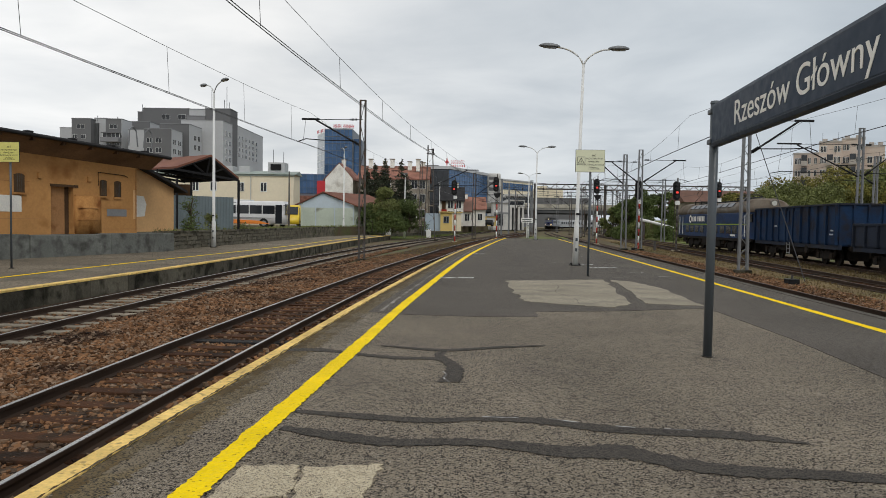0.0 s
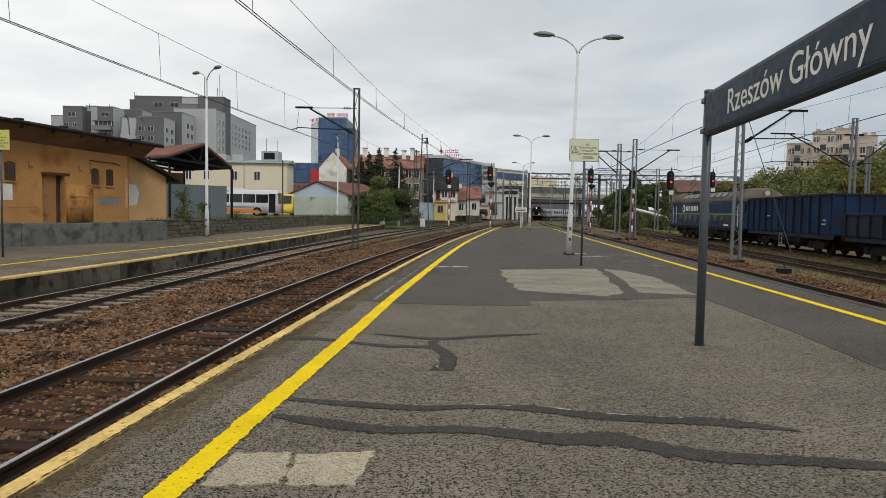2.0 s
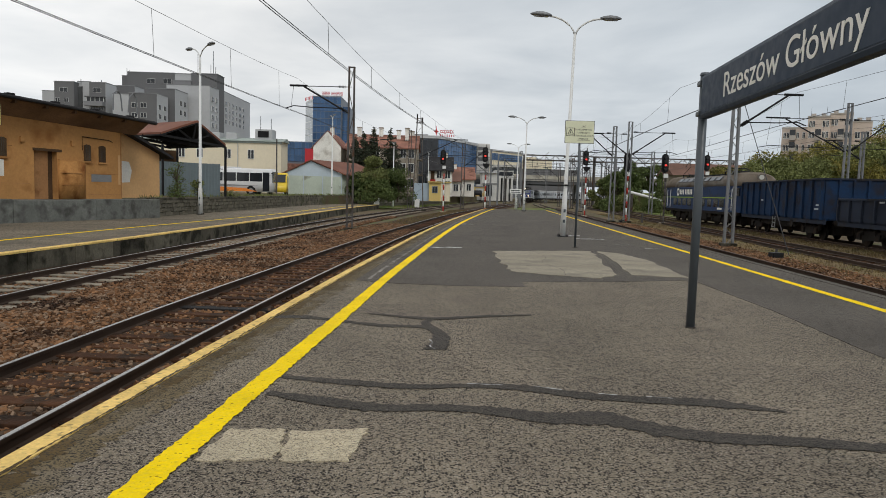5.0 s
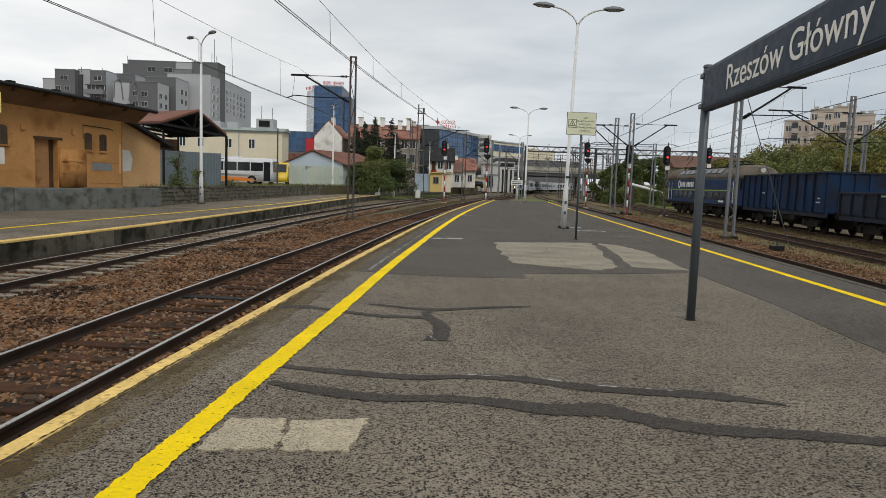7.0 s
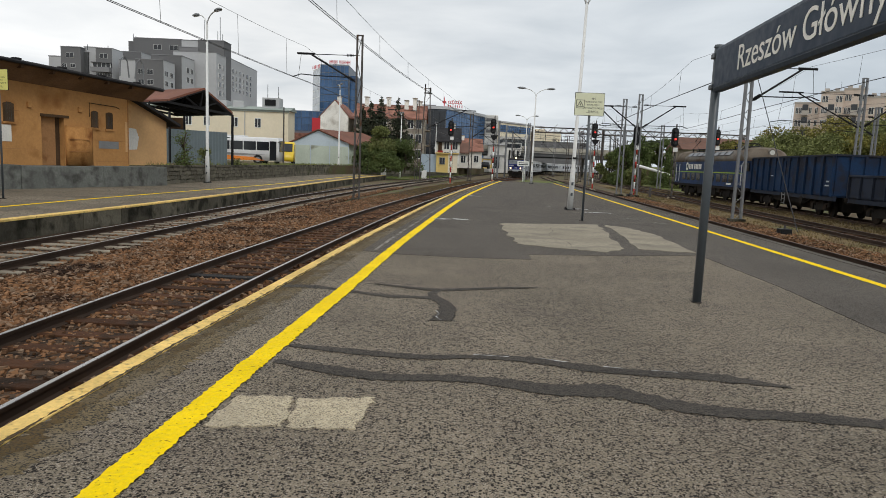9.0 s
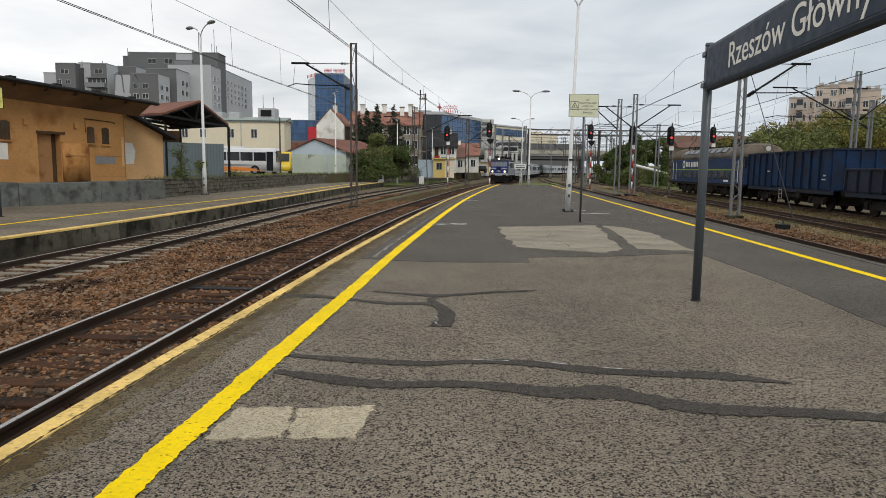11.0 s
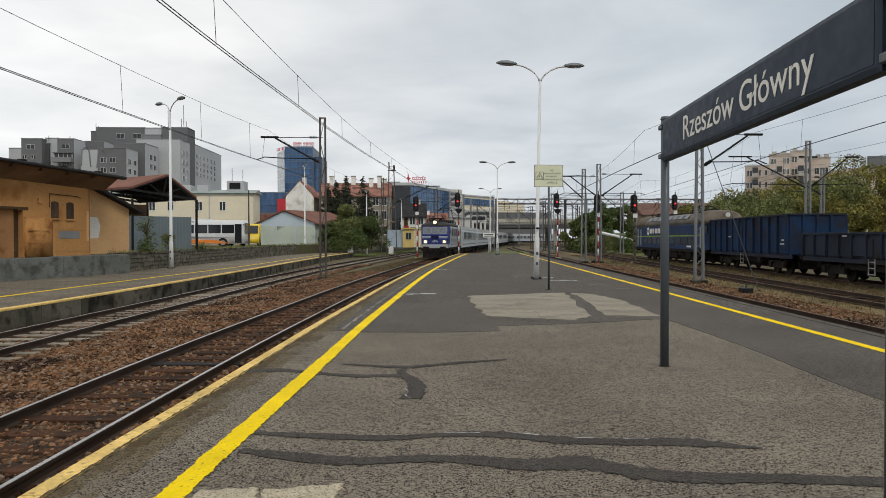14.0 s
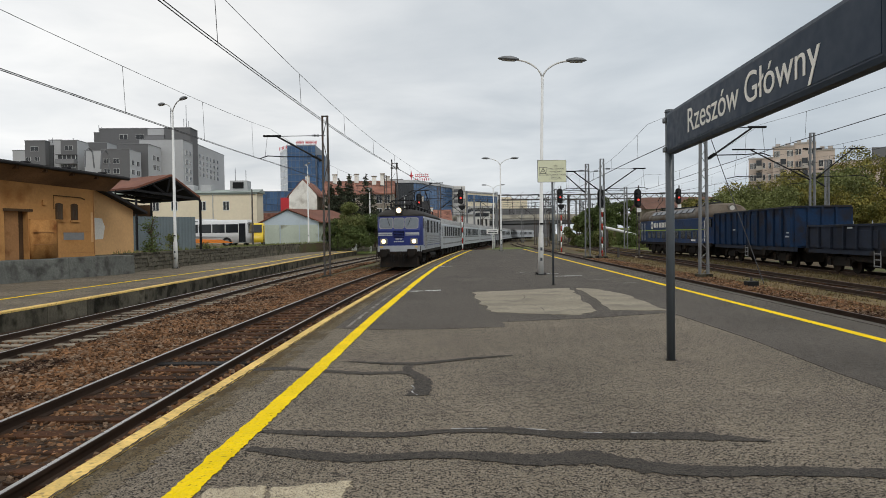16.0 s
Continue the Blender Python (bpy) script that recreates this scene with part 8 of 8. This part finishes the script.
conifer(-13.6, 109, TERRACE, 9.4, 3.2, 15)
conifer(-12.2, 108, TERRACE, 10.0, 3.6, 5)
conifer(-10.7, 109, TERRACE, 10.8, 3.8, 6)
conifer(-8.1, 110, TERRACE, 11.0, 3.6, 7)
shrub(-16.3, 41.8, TERRACE, 2.4, 0.9, LEAF_DARK, "straggly green bush on the wall top", 8, 620, 0.055)
shrub(-16.0, 44.6, TERRACE, 1.3, 0.6, LEAF, "small leafy bush on the wall top", 9, 700, 0.06)
shrub(-15.7, 40.0, TERRACE, 0.6, 0.7, LEAF_DARK, "low weeds on the wall top", 10, 500, 0.05)
shrub(-15.6, 50, TERRACE, 0.5, 0.8, LEAF, "low weeds on the wall top", 11, 400, 0.05)
tree(30.4, 116, GZ, 6.6, 2.9, LEAF_DARK, "dense dark green tree beside the throat", 21, 8500, 0.17, 0.1)
tree(33.6, 122, GZ, 7.6, 2.8, LEAF_DARK, "dense dark green tree beside the throat", 22, 8500, 0.17, 0.1)
tree(28.2, 118, GZ, 5.0, 2.3, LEAF, "green tree at the edge of the tracks", 23, 6000, 0.16, 0.1)
shrub(29.6, 106, GZ, 3.2, 2.3, LEAF, "green bush under the trees", 24, 5200, 0.12)
shrub(27.6, 108, GZ, 2.6, 2.0, LEAF_DARK, "green bush under the trees", 25, 4500, 0.12)
tree(39.8, 140, GZ, 9.6, 3.0, LEAF_DARK, "dark rounded tree behind the pipe", 26, 6500, 0.2, 0.45)
tree(44.2, 142, GZ, 9.2, 2.8, LEAF_DARK, "dark rounded tree behind the pipe", 27, 6500, 0.2, 0.45)
conifer(35.2, 108, GZ, 6.4, 1.3, 28, LEAF_DARK, "narrow dark evergreen by the pipe")
for i, (x, y, h, sp) in enumerate(((34.2, 98, 2.6, 2.2), (37.0, 97, 3.0, 2.4), (39.6, 96, 2.8, 2.4), (33.0, 104, 2.4, 2.0))):
    shrub(x, y, GZ, h, sp, LEAF_DARK if i % 2 else LEAF, "low green bushes on the bank", 30 + i, 2200, 0.15)
BANK = [(40.5, 92, 5.6), (44, 90, 6.6), (47.5, 94, 7.8), (50, 88, 7.6), (53, 92, 9.2), (55.5, 86, 8.8), (58, 91, 10.4), (61, 86, 10.4), (63.5, 92, 12.4), (66, 86, 11.8), (69, 90, 12.4),
        (73, 88, 12.6), (78, 92, 13), (46, 84, 6.2), (51.5, 81, 6.6), (57, 79, 6.8), (62.5, 79, 7.2), (42, 83, 5.4), (38.5, 89, 5.6), (68, 80, 7.6), (83, 90, 13), (36.8, 84, 3.6)]
for i, (x, y, h) in enumerate(BANK):
    tree(x, y, 0.2, h, 4.2 + 0.6 * (i % 3), LEAF_AUTUMN if i % 4 != 1 else LEAF, "yellowing green tree on the bank behind the wagons", 40 + i, 11000, 0.15, 0.05)
bank = part("wooded_bank", loft([[(x, y0, GZ - 0.3), (x, y0, GZ + 0.05), (x, y0 + 12, 1.6), (x, y0 + 60, 2.6), (x, y0 + 60, GZ - 0.3)] for x, y0 in ((37, 82), (55, 76), (80, 74), (140, 74))]), GRASS)
tagged(bank, "low grassy bank under the trees", "bank", kind="structure")

# ---- loose ballast stones ----
ROCK_V = np.array([(-1, -1, -1), (1, -1, -1), (1, 1, -1), (-1, 1, -1), (-1, -1, 1), (1, -1, 1), (1, 1, 1), (-1, 1, 1)]) * 0.66
ROCK_F = np.array([(0, 2, 1), (0, 3, 2), (4, 5, 6), (4, 6, 7), (0, 1, 5), (0, 5, 4), (1, 2, 6), (1, 6, 5), (2, 3, 7), (2, 7, 6), (3, 0, 4), (3, 4, 7)])


def stones_on(name, line, off0, off1, y0, y1, n, z, label, material, size=0.042, skip=0.09, seed=1, bias=1.6):
    """Crushed stones strewn over a strip beside a track's middle, none on the rails."""
    rng = np.random.default_rng(seed)
    u = rng.uniform(0, 1, n) ** bias
    s = line.s_of_y(y0) + (line.s_of_y(y1) - line.s_of_y(y0)) * u
    o = rng.uniform(off0, off1, n)
    keep = np.abs(np.abs(o) - 0.755) > skip
    s, o = s[keep], o[keep]
    n = len(s)
    cs = [line.at(a, b)[:2] for a, b in zip(s, o)]
    r = size * rng.uniform(0.55, 1.35, n) * (1 + 0.5 * u[keep])
    mix = ROCK_V[None] * rng.uniform(0.55, 1.3, (n, 8, 3)) * np.stack([rng.uniform(0.9, 1.5, n), rng.uniform(0.7, 1.1, n), rng.uniform(0.5, 0.95, n)], 1)[:, None]
    tip = rng.uniform(-0.7, 0.7, (n, 1))
    mix = np.stack([mix[..., 0] * np.cos(tip) - mix[..., 2] * np.sin(tip), mix[..., 1], mix[..., 0] * np.sin(tip) + mix[..., 2] * np.cos(tip)], -1)
    ang = rng.uniform(0, 2 * math.pi, n)
    ca, sa = np.cos(ang)[:, None], np.sin(ang)[:, None]
    x, y = mix[..., 0] * ca - mix[..., 1] * sa, mix[..., 0] * sa + mix[..., 1] * ca
    c = np.array(cs)
    v = np.stack([x * r[:, None] + c[:, :1], y * r[:, None] + c[:, 1:], mix[..., 2] * r[:, None] + z + rng.uniform(-0.01, 0.035, n)[:, None]], -1).reshape(-1, 3)
    f = (ROCK_F[None] + 8 * np.arange(n)[:, None, None]).reshape(-1, 3)
    return tagged(raw(name, v.tolist(), f.tolist(), material), label, "ballast", kind="stuff")


ROCK = "loose rust-brown crushed stones between the tracks"
stones_on("ballast_stones", TRACK_A, -3.3, -0.9, 2, 46, 44000, GZ + 0.06, ROCK, STONE, 0.036, seed=1)
stones_on("ballast_stones", TRACK_A, -0.7, 0.7, 2, 40, 13000, GZ + 0.03, "rust-brown stones between the rails of the platform track", STONE, 0.031, seed=2)
stones_on("ballast_stones", TRACK_A, 0.82, 1.85, 2, 30, 4000, GZ + 0.06, "rust-brown stones under the platform edge", STONE, 0.04, seed=3)
stones_on("ballast_stones", TRACK_B, 1.3, 2.0, 8, 60, 9000, GZ + 0.055, "rust-brown stones along the second track", STONE, 0.037, seed=4)
stones_on("ballast_stones", TRACK_B, -1.3, 1.3, 8, 60, 11000, GZ + 0.028, "dark stones between the pale sleepers", STONE, 0.034, seed=6)
stones_on("ballast_stones", TRACK_C, 0.9, 3.0, 14, 60, 14000, GZ + 0.05, "scattered brown stones beside the siding", STONE, 0.037, seed=5)


def tufts(name, line, off0, off1, y0, y1, z, n, tall, material, label, seed):
    """Grass blades standing in small clumps along a strip."""
    rng = np.random.default_rng(seed)
    m = n // 7
    s = rng.uniform(line.s_of_y(y0), line.s_of_y(y1), m)
    o = rng.uniform(off0, off1, m)
    c = np.repeat(np.array([line.at(a, b)[:2] for a, b in zip(s, o)]), 7, axis=0) + rng.normal(size=(7 * m, 2)) * 0.09
    h, a = tall * rng.uniform(0.5, 1.3, 7 * m), rng.uniform(0, 2 * math.pi, 7 * m)
    lean = rng.normal(size=(7 * m, 2)) * 0.35 * tall
    w = 0.012 + 0.03 * tall
    base = np.c_[c, np.full(7 * m, z - 0.02)]
    side = np.c_[np.cos(a) * w, np.sin(a) * w, np.zeros(7 * m)]
    v = np.stack([base - side, base + side, np.c_[c + lean, z + h]], 1).reshape(-1, 3)
    return tagged(raw(name, v.tolist(), np.arange(21 * m).reshape(-1, 3).tolist(), material), label, "grass", kind="stuff")


tufts("dry_grass", TRACK_D, 0.95, 4.0, 14, 90, GZ + 0.06, 14000, 0.13, GRASS_DRY, "tufts of dry grass between the sidings", 1)
tufts("dry_grass", TRACK_D, -3.2, -0.95, 14, 90, GZ + 0.055, 9000, 0.10, GRASS_DRY, "tufts of dry grass beside the siding", 2)
tufts("dry_grass", TRACK_A, -3.2, -1.2, 36, 90, GZ + 0.05, 6000, 0.12, GRASS_DRY, "dry weeds between the platform tracks", 3)
tufts("wall_weeds", RW, -0.9, -0.2, 37, 90, TERRACE + 0.02, 2600, 0.22, LEAF, "green weeds along the wall top", 4)
tufts("green_grass", TRACK_B, -9.0, -2.2, 92, 150, GZ + 0.08, 7000, 0.22, GRASS, "green grass beside the curved track", 5)


def motions():
    """The passenger train runs in along its track, each vehicle on the curve by itself."""
    for vehicle, behind in TRAIN:
        walk(vehicle, [(t, on_track(FRONT_END + SPEED * (16.0 - t) + behind)) for t in np.arange(0, 16.01, 0.5)])


motions()
